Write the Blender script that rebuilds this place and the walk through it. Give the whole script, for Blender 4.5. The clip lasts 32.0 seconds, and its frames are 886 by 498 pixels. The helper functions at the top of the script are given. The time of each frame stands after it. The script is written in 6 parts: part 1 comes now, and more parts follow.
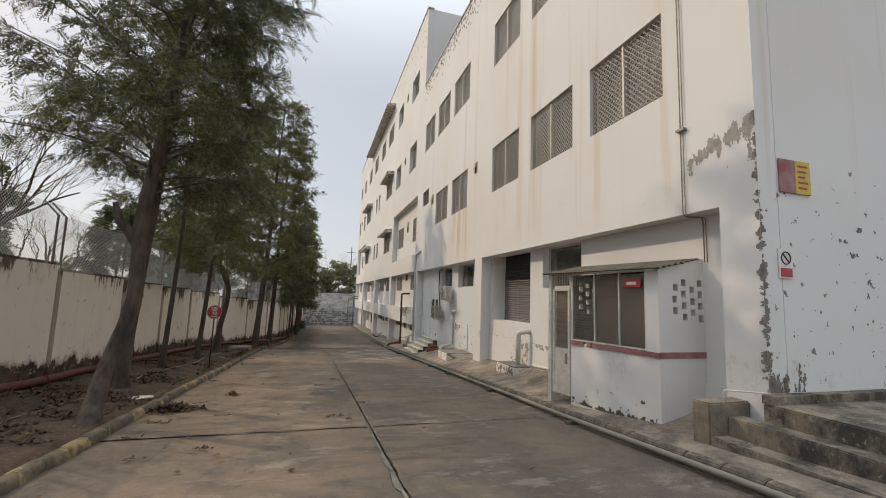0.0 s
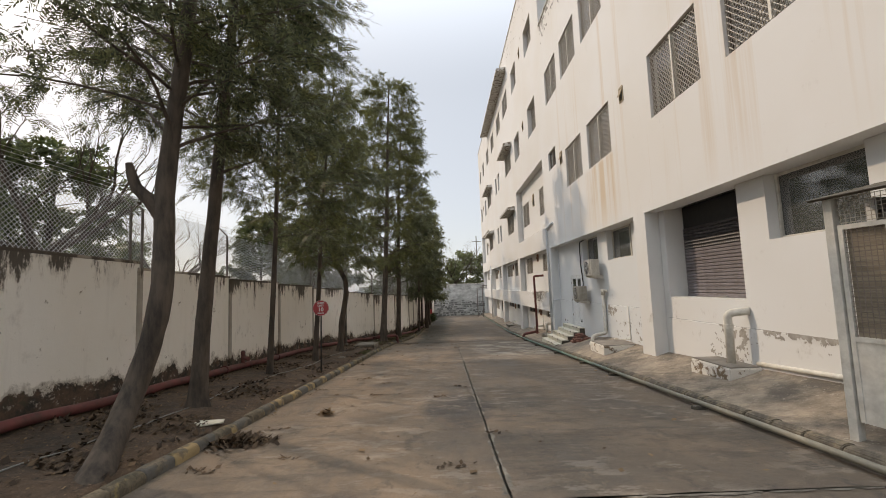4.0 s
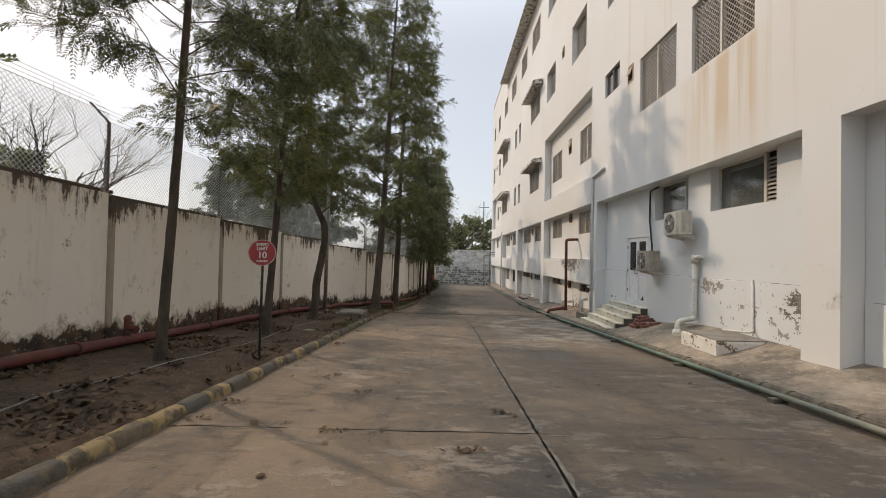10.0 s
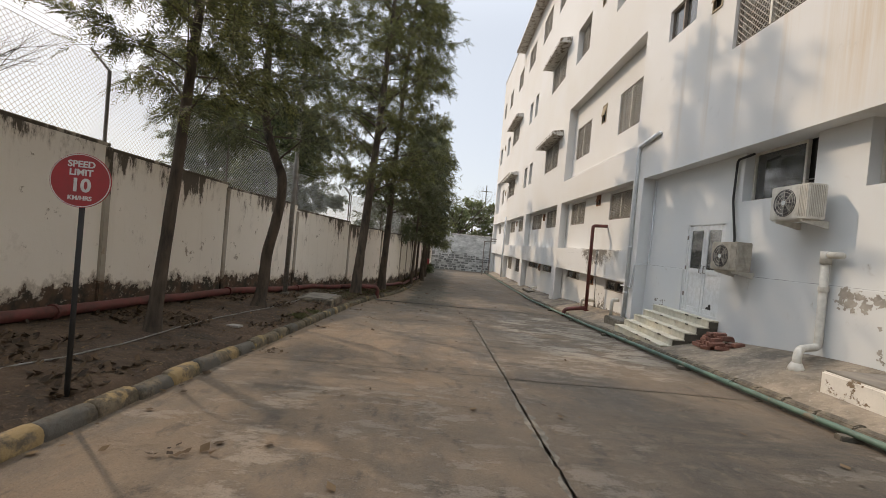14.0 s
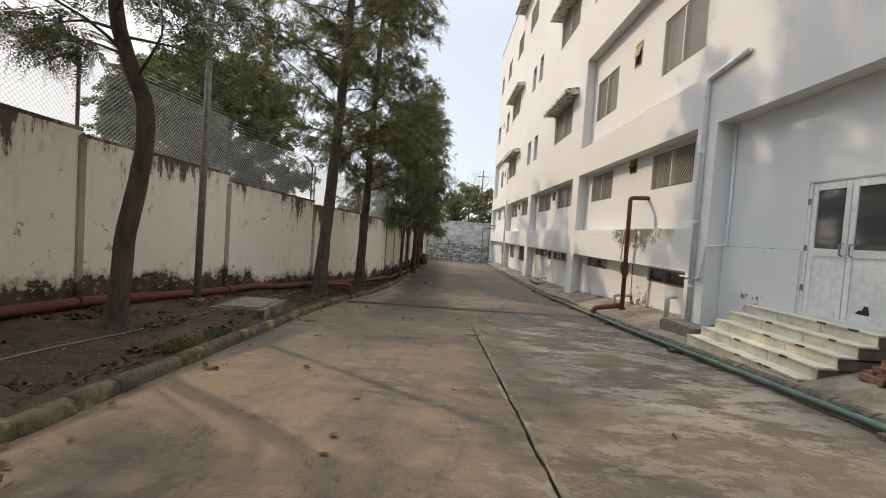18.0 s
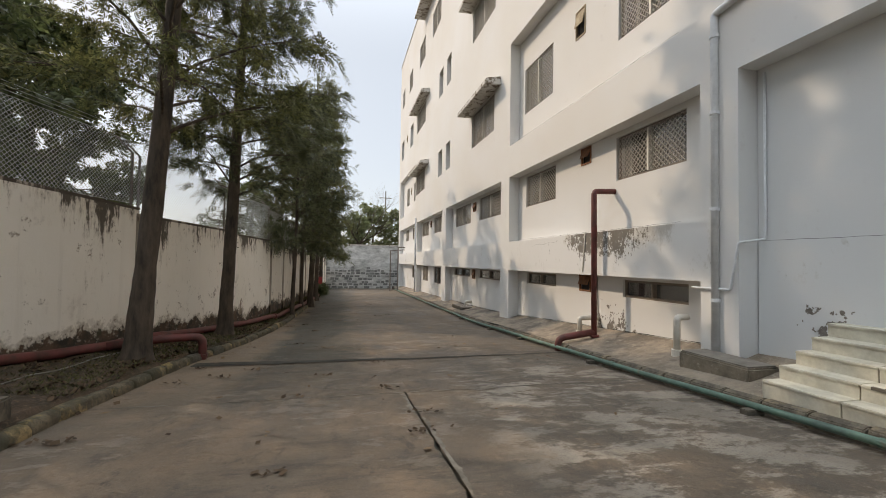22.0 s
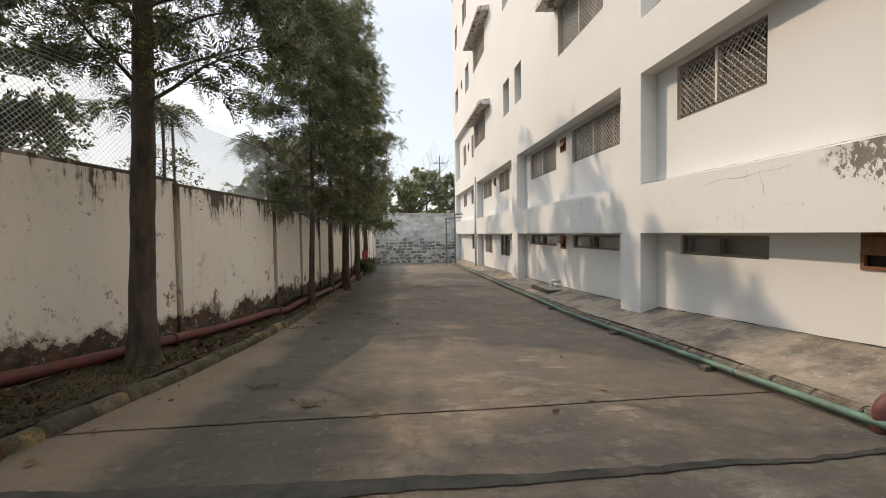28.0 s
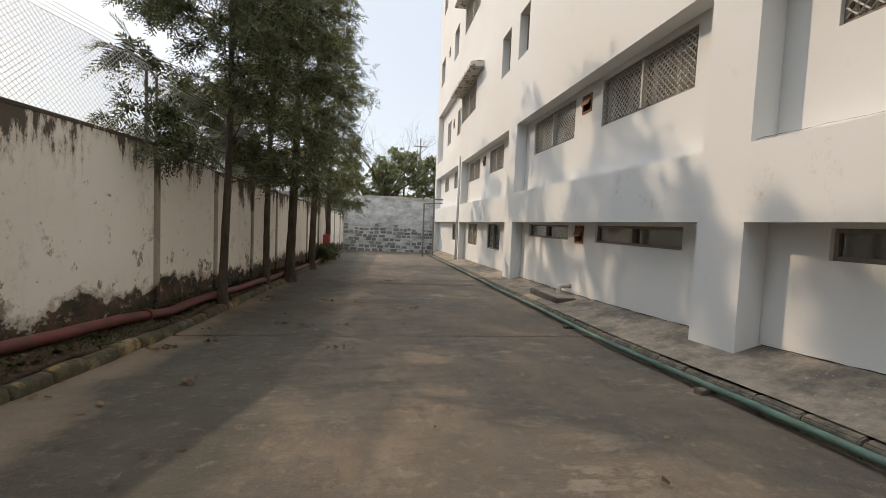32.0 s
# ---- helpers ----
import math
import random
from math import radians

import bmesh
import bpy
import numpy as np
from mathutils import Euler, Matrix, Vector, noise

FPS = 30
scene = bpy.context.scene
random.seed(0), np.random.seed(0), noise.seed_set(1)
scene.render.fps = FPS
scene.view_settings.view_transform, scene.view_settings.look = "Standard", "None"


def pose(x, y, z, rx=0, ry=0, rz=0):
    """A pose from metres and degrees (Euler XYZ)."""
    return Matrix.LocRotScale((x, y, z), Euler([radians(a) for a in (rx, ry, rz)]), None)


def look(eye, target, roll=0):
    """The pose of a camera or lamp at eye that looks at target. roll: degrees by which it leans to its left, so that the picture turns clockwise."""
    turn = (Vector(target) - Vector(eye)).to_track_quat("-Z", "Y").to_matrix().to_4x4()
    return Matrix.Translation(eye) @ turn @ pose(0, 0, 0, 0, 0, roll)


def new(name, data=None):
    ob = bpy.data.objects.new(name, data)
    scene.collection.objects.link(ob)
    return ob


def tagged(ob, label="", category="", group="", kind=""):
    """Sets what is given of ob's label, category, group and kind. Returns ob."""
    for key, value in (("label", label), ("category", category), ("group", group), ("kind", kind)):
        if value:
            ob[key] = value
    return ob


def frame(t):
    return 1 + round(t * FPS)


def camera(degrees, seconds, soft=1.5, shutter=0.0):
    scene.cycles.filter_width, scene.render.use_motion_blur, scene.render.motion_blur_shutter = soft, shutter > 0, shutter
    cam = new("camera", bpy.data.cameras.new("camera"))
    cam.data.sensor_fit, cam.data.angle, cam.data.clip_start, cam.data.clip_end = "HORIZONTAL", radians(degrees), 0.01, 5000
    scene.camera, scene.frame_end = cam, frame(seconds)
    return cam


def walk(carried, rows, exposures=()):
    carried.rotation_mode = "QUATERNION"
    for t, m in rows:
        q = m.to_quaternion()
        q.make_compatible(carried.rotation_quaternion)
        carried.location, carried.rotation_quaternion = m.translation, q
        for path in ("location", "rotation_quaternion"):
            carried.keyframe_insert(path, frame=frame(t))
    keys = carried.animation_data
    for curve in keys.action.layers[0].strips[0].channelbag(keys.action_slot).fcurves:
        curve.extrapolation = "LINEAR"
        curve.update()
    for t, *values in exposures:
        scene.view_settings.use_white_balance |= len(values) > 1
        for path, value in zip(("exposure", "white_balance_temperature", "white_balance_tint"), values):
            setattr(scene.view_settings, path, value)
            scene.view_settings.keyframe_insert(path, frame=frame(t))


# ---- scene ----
cam = camera(92.3, 32.0, soft=0.9)
PATH = [
    (0, (-0.607, -4.991, 2.076), (-0.035, -3.088, 2.305), 1.9),
    (0.5, (-0.429, -4.584, 2.043), (0.178, -2.695, 2.297), 2.0),
    (1, (-0.361, -4.207, 1.992), (0.301, -2.338, 2.25), 1.7),
    (1.5, (-0.278, -3.8, 1.995), (0.43, -1.948, 2.253), 2.5),
    (2, (-0.152, -3.379, 1.93), (0.523, -1.515, 2.197), 2.2),
    (2.5, (-0.102, -2.96, 1.922), (0.453, -1.053, 2.157), 0.6),
    (3, (-0.104, -2.511, 1.897), (0.371, -0.579, 2.101), -0.5),
    (3.5, (-0.08, -2.105, 1.869), (0.134, -0.126, 2.061), -2.4),
    (4, (-0.087, -1.689, 1.842), (-0.091, 0.303, 2.021), -2.2),
    (4.5, (-0.131, -1.289, 1.793), (-0.169, 0.704, 1.962), -0.9),
    (6.5, (-0.163, 0.181, 1.632), (-0.445, 2.154, 1.795), 0.0),
    (7, (-0.196, 0.602, 1.593), (-0.688, 2.532, 1.777), 0.3),
    (7.5, (-0.324, 0.976, 1.523), (-0.869, 2.891, 1.706), 1.1),
    (8, (-0.452, 1.399, 1.504), (-1.016, 3.311, 1.668), 2.2),
    (8.5, (-0.542, 1.835, 1.475), (-1.103, 3.751, 1.598), 2.2),
    (9, (-0.578, 2.257, 1.436), (-0.942, 4.222, 1.499), 2.6),
    (9.5, (-0.546, 2.741, 1.444), (-0.577, 4.74, 1.483), 3.8),
    (10, (-0.532, 3.146, 1.407), (-0.545, 5.145, 1.44), 1.2),
    (10.5, (-0.58, 3.567, 1.372), (-0.682, 5.564, 1.384), 2.5),
    (11, (-0.634, 4.05, 1.347), (-0.689, 6.049, 1.34), 3.9),
    (11.5, (-0.629, 4.472, 1.311), (-0.654, 6.472, 1.296), 2.0),
    (12, (-0.657, 4.865, 1.314), (-0.73, 6.863, 1.303), 3.3),
    (12.5, (-0.715, 5.377, 1.267), (-0.77, 7.376, 1.246), 5.2),
    (13, (-0.707, 5.798, 1.218), (-0.742, 7.797, 1.195), 4.8),
    (13.5, (-0.689, 6.216, 1.2), (-0.68, 8.215, 1.163), 5.1),
    (15.5, (-0.408, 8.153, 1.056), (-0.419, 10.152, 1.029), 5.5),
    (16, (-0.408, 8.59, 1.022), (-0.484, 10.588, 0.993), 5.4),
    (16.5, (-0.446, 9.049, 1.014), (-0.63, 11.04, 0.97), 6.9),
    (17, (-0.49, 9.581, 0.961), (-0.468, 11.58, 0.917), 7.3),
    (17.5, (-0.462, 10.053, 0.912), (-0.429, 12.051, 0.849), 5.6),
    (18, (-0.442, 10.521, 0.92), (-0.415, 12.519, 0.842), 3.9),
    (18.5, (-0.433, 10.997, 0.89), (-0.257, 12.988, 0.808), 0.8),
    (19, (-0.466, 11.446, 0.868), (-0.3, 13.439, 0.883), -0.9),
    (19.5, (-0.481, 11.9, 0.857), (-0.235, 13.873, 1.078), 2.4),
    (20, (-0.421, 12.362, 0.863), (0.103, 14.252, 1.256), 1.8),
    (20.5, (-0.386, 12.872, 0.793), (0.149, 14.757, 1.193), 1.0),
    (21, (-0.39, 13.373, 0.776), (0.111, 15.288, 1.062), 2.0),
    (21.5, (-0.449, 13.877, 0.706), (0.069, 15.807, 0.782), 3.3),
    (22, (-0.461, 14.368, 0.648), (0.009, 16.311, 0.709), 0.9),
    (22.5, (-0.489, 14.834, 0.641), (-0.059, 16.787, 0.682), 1.5),
    (23, (-0.554, 15.32, 0.6), (-0.141, 17.277, 0.56), 2.0),
    (23.5, (-0.537, 15.83, 0.546), (-0.263, 17.809, 0.46), -1.6),
    (24, (-0.456, 16.269, 0.55), (-0.138, 18.241, 0.454), -1.8),
    (24.5, (-0.407, 16.789, 0.55), (0.074, 18.726, 0.432), -2.1),
    (26.5, (0.224, 18.441, 0.532), (0.724, 20.372, 0.384), -0.4),
    (27, (0.2, 18.871, 0.482), (0.646, 20.817, 0.366), 2.0),
    (27.5, (0.21, 19.358, 0.484), (0.624, 21.312, 0.377), 0.8),
    (28, (0.26, 19.845, 0.46), (0.467, 21.833, 0.386), -0.9),
    (28.5, (0.295, 20.285, 0.405), (0.546, 22.268, 0.339), -0.3),
    (29, (0.385, 20.768, 0.387), (0.818, 22.719, 0.296), 0.3),
    (29.5, (0.488, 21.239, 0.357), (0.909, 23.191, 0.253), 1.4),
    (30, (0.549, 21.692, 0.287), (0.973, 23.641, 0.142), 4.0),
    (30.5, (0.596, 22.129, 0.3), (1.023, 24.076, 0.13), 2.8),
    (31, (0.663, 22.601, 0.279), (1.038, 24.563, 0.185), 0.8),
    (31.5, (0.663, 23.014, 0.216), (0.976, 24.987, 0.123), 3.9),
    (32, (0.701, 23.482, 0.204), (1.018, 25.454, 0.091), 2.5),
]
walk(cam, [(t, look(eye, target, roll)) for t, eye, target, roll in PATH], [(0, 0.08, 7850, 14), (2, 0.16, 7850, 14), (3, 0.24, 7900, 14), (4, 0.24, 7850, 14), (9, 0.26, 7750, 14), (13, 0.32, 7700, 14), (17, 0.48, 7750, 14), (19, 0.48, 7750, 13), (20, 0.20, 7750, 13), (21, 0.20, 7750, 13), (22, 0.38, 7750, 13), (24, 0.56, 7750, 14), (27, 0.58, 7750, 13), (29, 0.60, 7750, 13), (31, 0.48, 7700, 13), (32, 0.48, 7700, 13)])

# ---- world, sun, exposure ----
SUN_EL, SUN_AZ = radians(38.0), math.atan2(-1.0, 0.85)
world = bpy.data.worlds.new("world")
scene.world = world
world.use_nodes = True
wn = world.node_tree.nodes
sky = wn.new("ShaderNodeTexSky")
sky.sky_type, sky.sun_disc = "NISHITA", False
sky.sun_elevation, sky.sun_rotation = SUN_EL, SUN_AZ
sky.air_density, sky.dust_density, sky.ozone_density = 1.0, 1.6, 1.1
wn["Background"].inputs["Strength"].default_value = 0.2
# thick haze, dull towards the horizon; the unseen overhead is brightened as added fill
wl = world.node_tree.links
where, up_axis = wn.new("ShaderNodeTexCoord"), wn.new("ShaderNodeSeparateXYZ")
wl.new(where.outputs["Generated"], up_axis.inputs[0])
overhead = wn.new("ShaderNodeMapRange")
overhead.interpolation_type = "SMOOTHSTEP"
overhead.inputs["From Min"].default_value, overhead.inputs["From Max"].default_value = 0.42, 0.98
wl.new(up_axis.outputs[2], overhead.inputs["Value"])
veil = wn.new("ShaderNodeMix")
veil.data_type = "RGBA"
veil.inputs[6].default_value, veil.inputs[7].default_value = (2.48, 3.00, 3.72, 1), (9.0, 10.9, 13.5, 1)
wl.new(overhead.outputs["Result"], veil.inputs[0])
haze = wn.new("ShaderNodeMix")
haze.data_type, haze.inputs[0].default_value = "RGBA", 0.84
wl.new(sky.outputs["Color"], haze.inputs[6])
wl.new(veil.outputs[2], haze.inputs[7])
wl.new(haze.outputs[2], wn["Background"].inputs["Color"])
sun_data = bpy.data.lights.new("sun", "SUN")
sun_data.energy, sun_data.angle, sun_data.color = 1.66, radians(0.9), (1.0, 0.88, 0.74)
sun = new("sun", sun_data)
sd = Vector((math.sin(SUN_AZ) * math.cos(SUN_EL), math.cos(SUN_AZ) * math.cos(SUN_EL), math.sin(SUN_EL)))
sun.matrix_world = look(sd * 60, (0, 0, 0))


# ---- materials ----
def mat(name, rough=0.8, metal=0.0):
    m = bpy.data.materials.new(name)
    m.use_nodes = True
    b = m.node_tree.nodes["Principled BSDF"]
    b.inputs["Roughness"].default_value, b.inputs["Metallic"].default_value = rough, metal
    return m, m.node_tree, b


def node(nt, kind, **props):
    n = nt.nodes.new(kind)
    for k, v in props.items():
        n.inputs[k].default_value = v
    return n


def noise_tex(nt, scale, detail=4.0, rough=0.6, stretch=None, coord="Object", offset=None):
    tc = nt.nodes.new("ShaderNodeTexCoord")
    if coord == "Position":
        tc = nt.nodes.new("ShaderNodeNewGeometry")
    n = node(nt, "ShaderNodeTexNoise", Scale=scale, Detail=detail, Roughness=rough)
    if stretch or offset:
        mp = node(nt, "ShaderNodeMapping")
        mp.inputs["Scale"].default_value = stretch or (1, 1, 1)
        mp.inputs["Location"].default_value = offset or (0, 0, 0)
        nt.links.new(tc.outputs[coord], mp.inputs["Vector"])
        nt.links.new(mp.outputs["Vector"], n.inputs["Vector"])
    else:
        nt.links.new(tc.outputs[coord], n.inputs["Vector"])
    return n.outputs["Fac"]


def ramp(nt, fac, lo, hi, a=0.0, b=1.0):
    r = nt.nodes.new("ShaderNodeMapRange")
    r.inputs["From Min"].default_value, r.inputs["From Max"].default_value = lo, hi
    r.inputs["To Min"].default_value, r.inputs["To Max"].default_value = a, b
    nt.links.new(fac, r.inputs["Value"])
    return r.outputs["Result"]


def maths(nt, op, a, b):
    n = nt.nodes.new("ShaderNodeMath")
    n.operation = op
    for k, v in enumerate((a, b)):
        if isinstance(v, (int, float)):
            n.inputs[k].default_value = v
        else:
            nt.links.new(v, n.inputs[k])
    return n.outputs[0]


def blend(nt, fac, a, b):
    n = nt.nodes.new("ShaderNodeMix")
    n.data_type = "RGBA"
    if isinstance(fac, (int, float)):
        n.inputs[0].default_value = fac
    else:
        nt.links.new(fac, n.inputs[0])
    for k, v in ((6, a), (7, b)):
        if isinstance(v, tuple):
            n.inputs[k].default_value = (*v, 1)
        else:
            nt.links.new(v, n.inputs[k])
    return n.outputs[2]


def bump(nt, b, height, strength=0.3, dist=0.01):
    n = node(nt, "ShaderNodeBump", Strength=strength, Distance=dist)
    nt.links.new(height, n.inputs["Height"])
    nt.links.new(n.outputs["Normal"], b.inputs["Normal"])


def colour(nt, b, c):
    if isinstance(c, tuple):
        b.inputs["Base Color"].default_value = (*c, 1)
    else:
        nt.links.new(c, b.inputs["Base Color"])


def local_z(nt, coord="Object", axis=2):
    tc = nt.nodes.new("ShaderNodeTexCoord")
    s = nt.nodes.new("ShaderNodeSeparateXYZ")
    nt.links.new(tc.outputs[coord], s.inputs[0])
    return s.outputs[axis]


def simple(name, c, c2=None, rough=0.7, metal=0.0, scale=6.0, strength=0.15, stretch=None):
    m, nt, b = mat(name, rough, metal)
    f = noise_tex(nt, scale, 5, 0.65, stretch)
    c2 = c2 or tuple(v * 0.72 for v in c)
    colour(nt, b, blend(nt, ramp(nt, f, 0.35, 0.68), c, c2))
    if strength:
        bump(nt, b, noise_tex(nt, scale * 9, 3, 0.6), strength, 0.004)
    return m


def varied(name, c, spread, rough=0.75, scale=7.0, strength=0.2):
    """A surface whose pieces differ a little in tone."""
    m, nt, b = mat(name, rough)
    info = nt.nodes.new("ShaderNodeObjectInfo")
    base = blend(nt, info.outputs["Random"], tuple(v * (1 - spread) for v in c), tuple(v * (1 + spread) for v in c))
    f = ramp(nt, noise_tex(nt, scale, 5, 0.65), 0.38, 0.7)
    colour(nt, b, blend(nt, f, base, tuple(v * 0.55 for v in c)))
    bump(nt, b, noise_tex(nt, scale * 6, 4, 0.6), strength, 0.006)
    return m


def plaster():
    m, nt, b = mat("painted_plaster", 0.88)
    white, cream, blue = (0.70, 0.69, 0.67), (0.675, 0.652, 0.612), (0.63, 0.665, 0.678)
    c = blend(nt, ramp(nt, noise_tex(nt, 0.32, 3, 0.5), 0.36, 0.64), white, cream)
    # skylit shade painted bluish into the lower walls; one bay tinted more
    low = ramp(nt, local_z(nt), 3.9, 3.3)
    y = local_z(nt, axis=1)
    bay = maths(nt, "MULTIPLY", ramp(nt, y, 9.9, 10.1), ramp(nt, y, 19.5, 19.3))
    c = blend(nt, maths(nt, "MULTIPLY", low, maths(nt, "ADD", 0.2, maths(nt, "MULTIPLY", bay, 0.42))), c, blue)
    streak = ramp(nt, noise_tex(nt, 1.0, 5, 0.62, (1.9, 1.9, 0.05)), 0.55, 0.72)
    high = maths(nt, "MULTIPLY", ramp(nt, local_z(nt), 3.4, 4.6), ramp(nt, local_z(nt, axis=1), 19.4, 15.5))
    rust = maths(nt, "MULTIPLY", maths(nt, "MULTIPLY", streak, high), 0.55)
    c = blend(nt, rust, c, (0.54, 0.39, 0.235))
    z = local_z(nt)
    # tan run-off under the first-floor windows over the recess
    sill = maths(nt, "MULTIPLY", maths(nt, "MULTIPLY", ramp(nt, y, 10.7, 11.2), ramp(nt, y, 13.9, 13.1)), maths(nt, "MULTIPLY", ramp(nt, z, 3.3, 4.6), ramp(nt, z, 5.9, 5.7)))
    c = blend(nt, maths(nt, "MULTIPLY", sill, ramp(nt, noise_tex(nt, 1.0, 6, 0.66, (2.4, 2.4, 0.10), offset=(4, 0, 0)), 0.42, 0.60, 0.1, 0.75)), c, (0.56, 0.42, 0.26))
    # black mould and lost paint on the band beside the fire riser, with flecks of white left in it
    band = maths(nt, "MULTIPLY", ramp(nt, z, 0.36, 0.62), ramp(nt, z, 1.42, 1.385))
    core = maths(nt, "MULTIPLY", maths(nt, "MULTIPLY", ramp(nt, y, 20.7, 22.2), ramp(nt, y, 24.5, 23.8)), ramp(nt, z, 0.55, 1.05))
    tail = maths(nt, "MULTIPLY", maths(nt, "MULTIPLY", ramp(nt, y, 20.2, 20.9), ramp(nt, y, 24.6, 24.0)), ramp(nt, z, 0.75, 1.35))
    broad = noise_tex(nt, 1.8, 5, 0.6, (1, 1, 0.75), offset=(0, 8, 1))
    fine = noise_tex(nt, 13.0, 6, 0.72, (1, 1, 0.7), offset=(0, 3, 5))
    damp = maths(nt, "ADD", maths(nt, "ADD", maths(nt, "MULTIPLY", fine, 0.55), maths(nt, "MULTIPLY", broad, 0.75)), maths(nt, "MULTIPLY", tail, 0.22))
    c = blend(nt, maths(nt, "MULTIPLY", band, ramp(nt, damp, 0.74, 0.90, 0, 0.7)), c, (0.40, 0.365, 0.31))
    rot = maths(nt, "ADD", maths(nt, "ADD", maths(nt, "MULTIPLY", fine, 0.85), maths(nt, "MULTIPLY", broad, 0.46)), maths(nt, "MULTIPLY", core, 0.285))
    c = blend(nt, maths(nt, "MULTIPLY", band, ramp(nt, rot, 0.845, 0.88, 0, 0.92)), c, blend(nt, noise_tex(nt, 5, 4, 0.6), (0.09, 0.078, 0.063), (0.20, 0.18, 0.15)))
    grime = ramp(nt, noise_tex(nt, 2.4, 8, 0.72), 0.62, 0.80, 0, 0.45)
    c = blend(nt, grime, c, (0.47, 0.44, 0.40))
    colour(nt, b, c)
    h = maths(nt, "ADD", noise_tex(nt, 55, 4, 0.65), maths(nt, "MULTIPLY", noise_tex(nt, 1.1, 3, 0.5), 4.0))
    bump(nt, b, h, 0.16, 0.006)
    return m


def stained_wall(name="mouldy_limewash", light=(0.925, 0.875, 0.795), dull=(0.885, 0.83, 0.74), more=0.0):
    """Lime-washed boundary wall: black mould runs from the coping, earth splash and flaking above the ground."""
    m, nt, b = mat(name, 0.93)
    z = local_z(nt)
    P = "Position"
    c = blend(nt, ramp(nt, noise_tex(nt, 0.6, 5, 0.62, coord=P), 0.35, 0.66), light, dull)
    # faint vertical washes and brown blotches
    wash = ramp(nt, noise_tex(nt, 1.0, 6, 0.66, (3.2, 3.2, 0.22), P), 0.56, 0.74, 0, 0.22)
    c = blend(nt, wash, c, (0.50, 0.45, 0.38))
    blot = ramp(nt, noise_tex(nt, 1.7, 8, 0.72, (1, 1, 0.8), P, (2, 9, 4)), 0.60, 0.72, 0, 0.35)
    c = blend(nt, blot, c, (0.40, 0.34, 0.27))
    smudge = maths(nt, "MULTIPLY", ramp(nt, noise_tex(nt, 2.6, 9, 0.78, (1, 1, 0.55), P, (8, 8, 1)), 0.56, 0.70, 0, 0.5), ramp(nt, noise_tex(nt, 0.5, 3, 0.5, None, P, (1, 4, 4)), 0.45, 0.58))
    c = blend(nt, smudge, c, (0.24, 0.20, 0.155))
    # mould: wide clouds of it hang from the coping and end in runs
    cloud = noise_tex(nt, 0.42, 3, 0.55, (1, 1, 0.5), P, (5, 0, 1))
    runs = noise_tex(nt, 1.0, 7, 0.74, (4.2, 4.2, 0.75), P)
    grain = noise_tex(nt, 9.0, 6, 0.78, (1, 1, 0.6), P)
    top = ramp(nt, z, -0.85, 0.02)
    amount = maths(nt, "ADD", maths(nt, "ADD", maths(nt, "MULTIPLY", cloud, 0.9), maths(nt, "MULTIPLY", runs, 1.15)), maths(nt, "ADD", maths(nt, "MULTIPLY", top, 0.32), maths(nt, "MULTIPLY", grain, 0.5)))
    old = nt.nodes.new("ShaderNodeNewGeometry")
    at = nt.nodes.new("ShaderNodeSeparateXYZ")
    nt.links.new(old.outputs["Position"], at.inputs[0])
    clump = maths(nt, "MULTIPLY", ramp(nt, noise_tex(nt, 0.8, 3, 0.5, (1, 1, 0.3), P, (2, 6, 3)), 0.50, 0.62, 0, 0.24), maths(nt, "MULTIPLY", ramp(nt, at.outputs[1], 7.0, 11.0), ramp(nt, z, -1.3, -0.35)))
    amount = maths(nt, "ADD", maths(nt, "ADD", amount, clump), ramp(nt, at.outputs[1], 6.5, 11.0, -0.04, 0.055))
    c = blend(nt, ramp(nt, amount, 1.56 - more, 1.70 - more, 0, 0.5), c, (0.36, 0.29, 0.215))
    c = blend(nt, ramp(nt, amount, 1.655 - more, 1.73 - more, 0, 0.92), c, blend(nt, grain, (0.030, 0.026, 0.021), (0.12, 0.095, 0.07)))
    # chips of lost wash at all heights
    chip = ramp(nt, noise_tex(nt, 3.2, 9, 0.78, (1, 1, 0.9), P, (7, 3, 2)), 0.615, 0.64, 0, 0.8)
    c = blend(nt, chip, c, (0.33, 0.265, 0.195))
    peel = maths(nt, "MULTIPLY", maths(nt, "MULTIPLY", ramp(nt, z, -1.1, -2.0), ramp(nt, at.outputs[1], 22.0, 27.0)), ramp(nt, noise_tex(nt, 2.4, 8, 0.72, (1, 1, 0.75), P, (1, 8, 3)), 0.59, 0.615, 0, 0.9))
    c = blend(nt, peel, c, blend(nt, grain, (0.12, 0.085, 0.055), (0.34, 0.26, 0.185)))
    # earth splash and bare render above the ground
    geo = nt.nodes.new("ShaderNodeNewGeometry")
    sep = nt.nodes.new("ShaderNodeSeparateXYZ")
    nt.links.new(geo.outputs["Position"], sep.inputs[0])
    fall = maths(nt, "ADD", maths(nt, "MULTIPLY", maths(nt, "MINIMUM", sep.outputs[1], 28.0), 0.0595), maths(nt, "MULTIPLY", maths(nt, "MAXIMUM", maths(nt, "SUBTRACT", sep.outputs[1], 28.0), 0.0), 0.0166))
    above = maths(nt, "SUBTRACT", maths(nt, "ADD", sep.outputs[2], fall), ramp(nt, sep.outputs[1], 19.0, 25.0, 0.42, 0.27))
    low = ramp(nt, above, 0.85, 0.0)
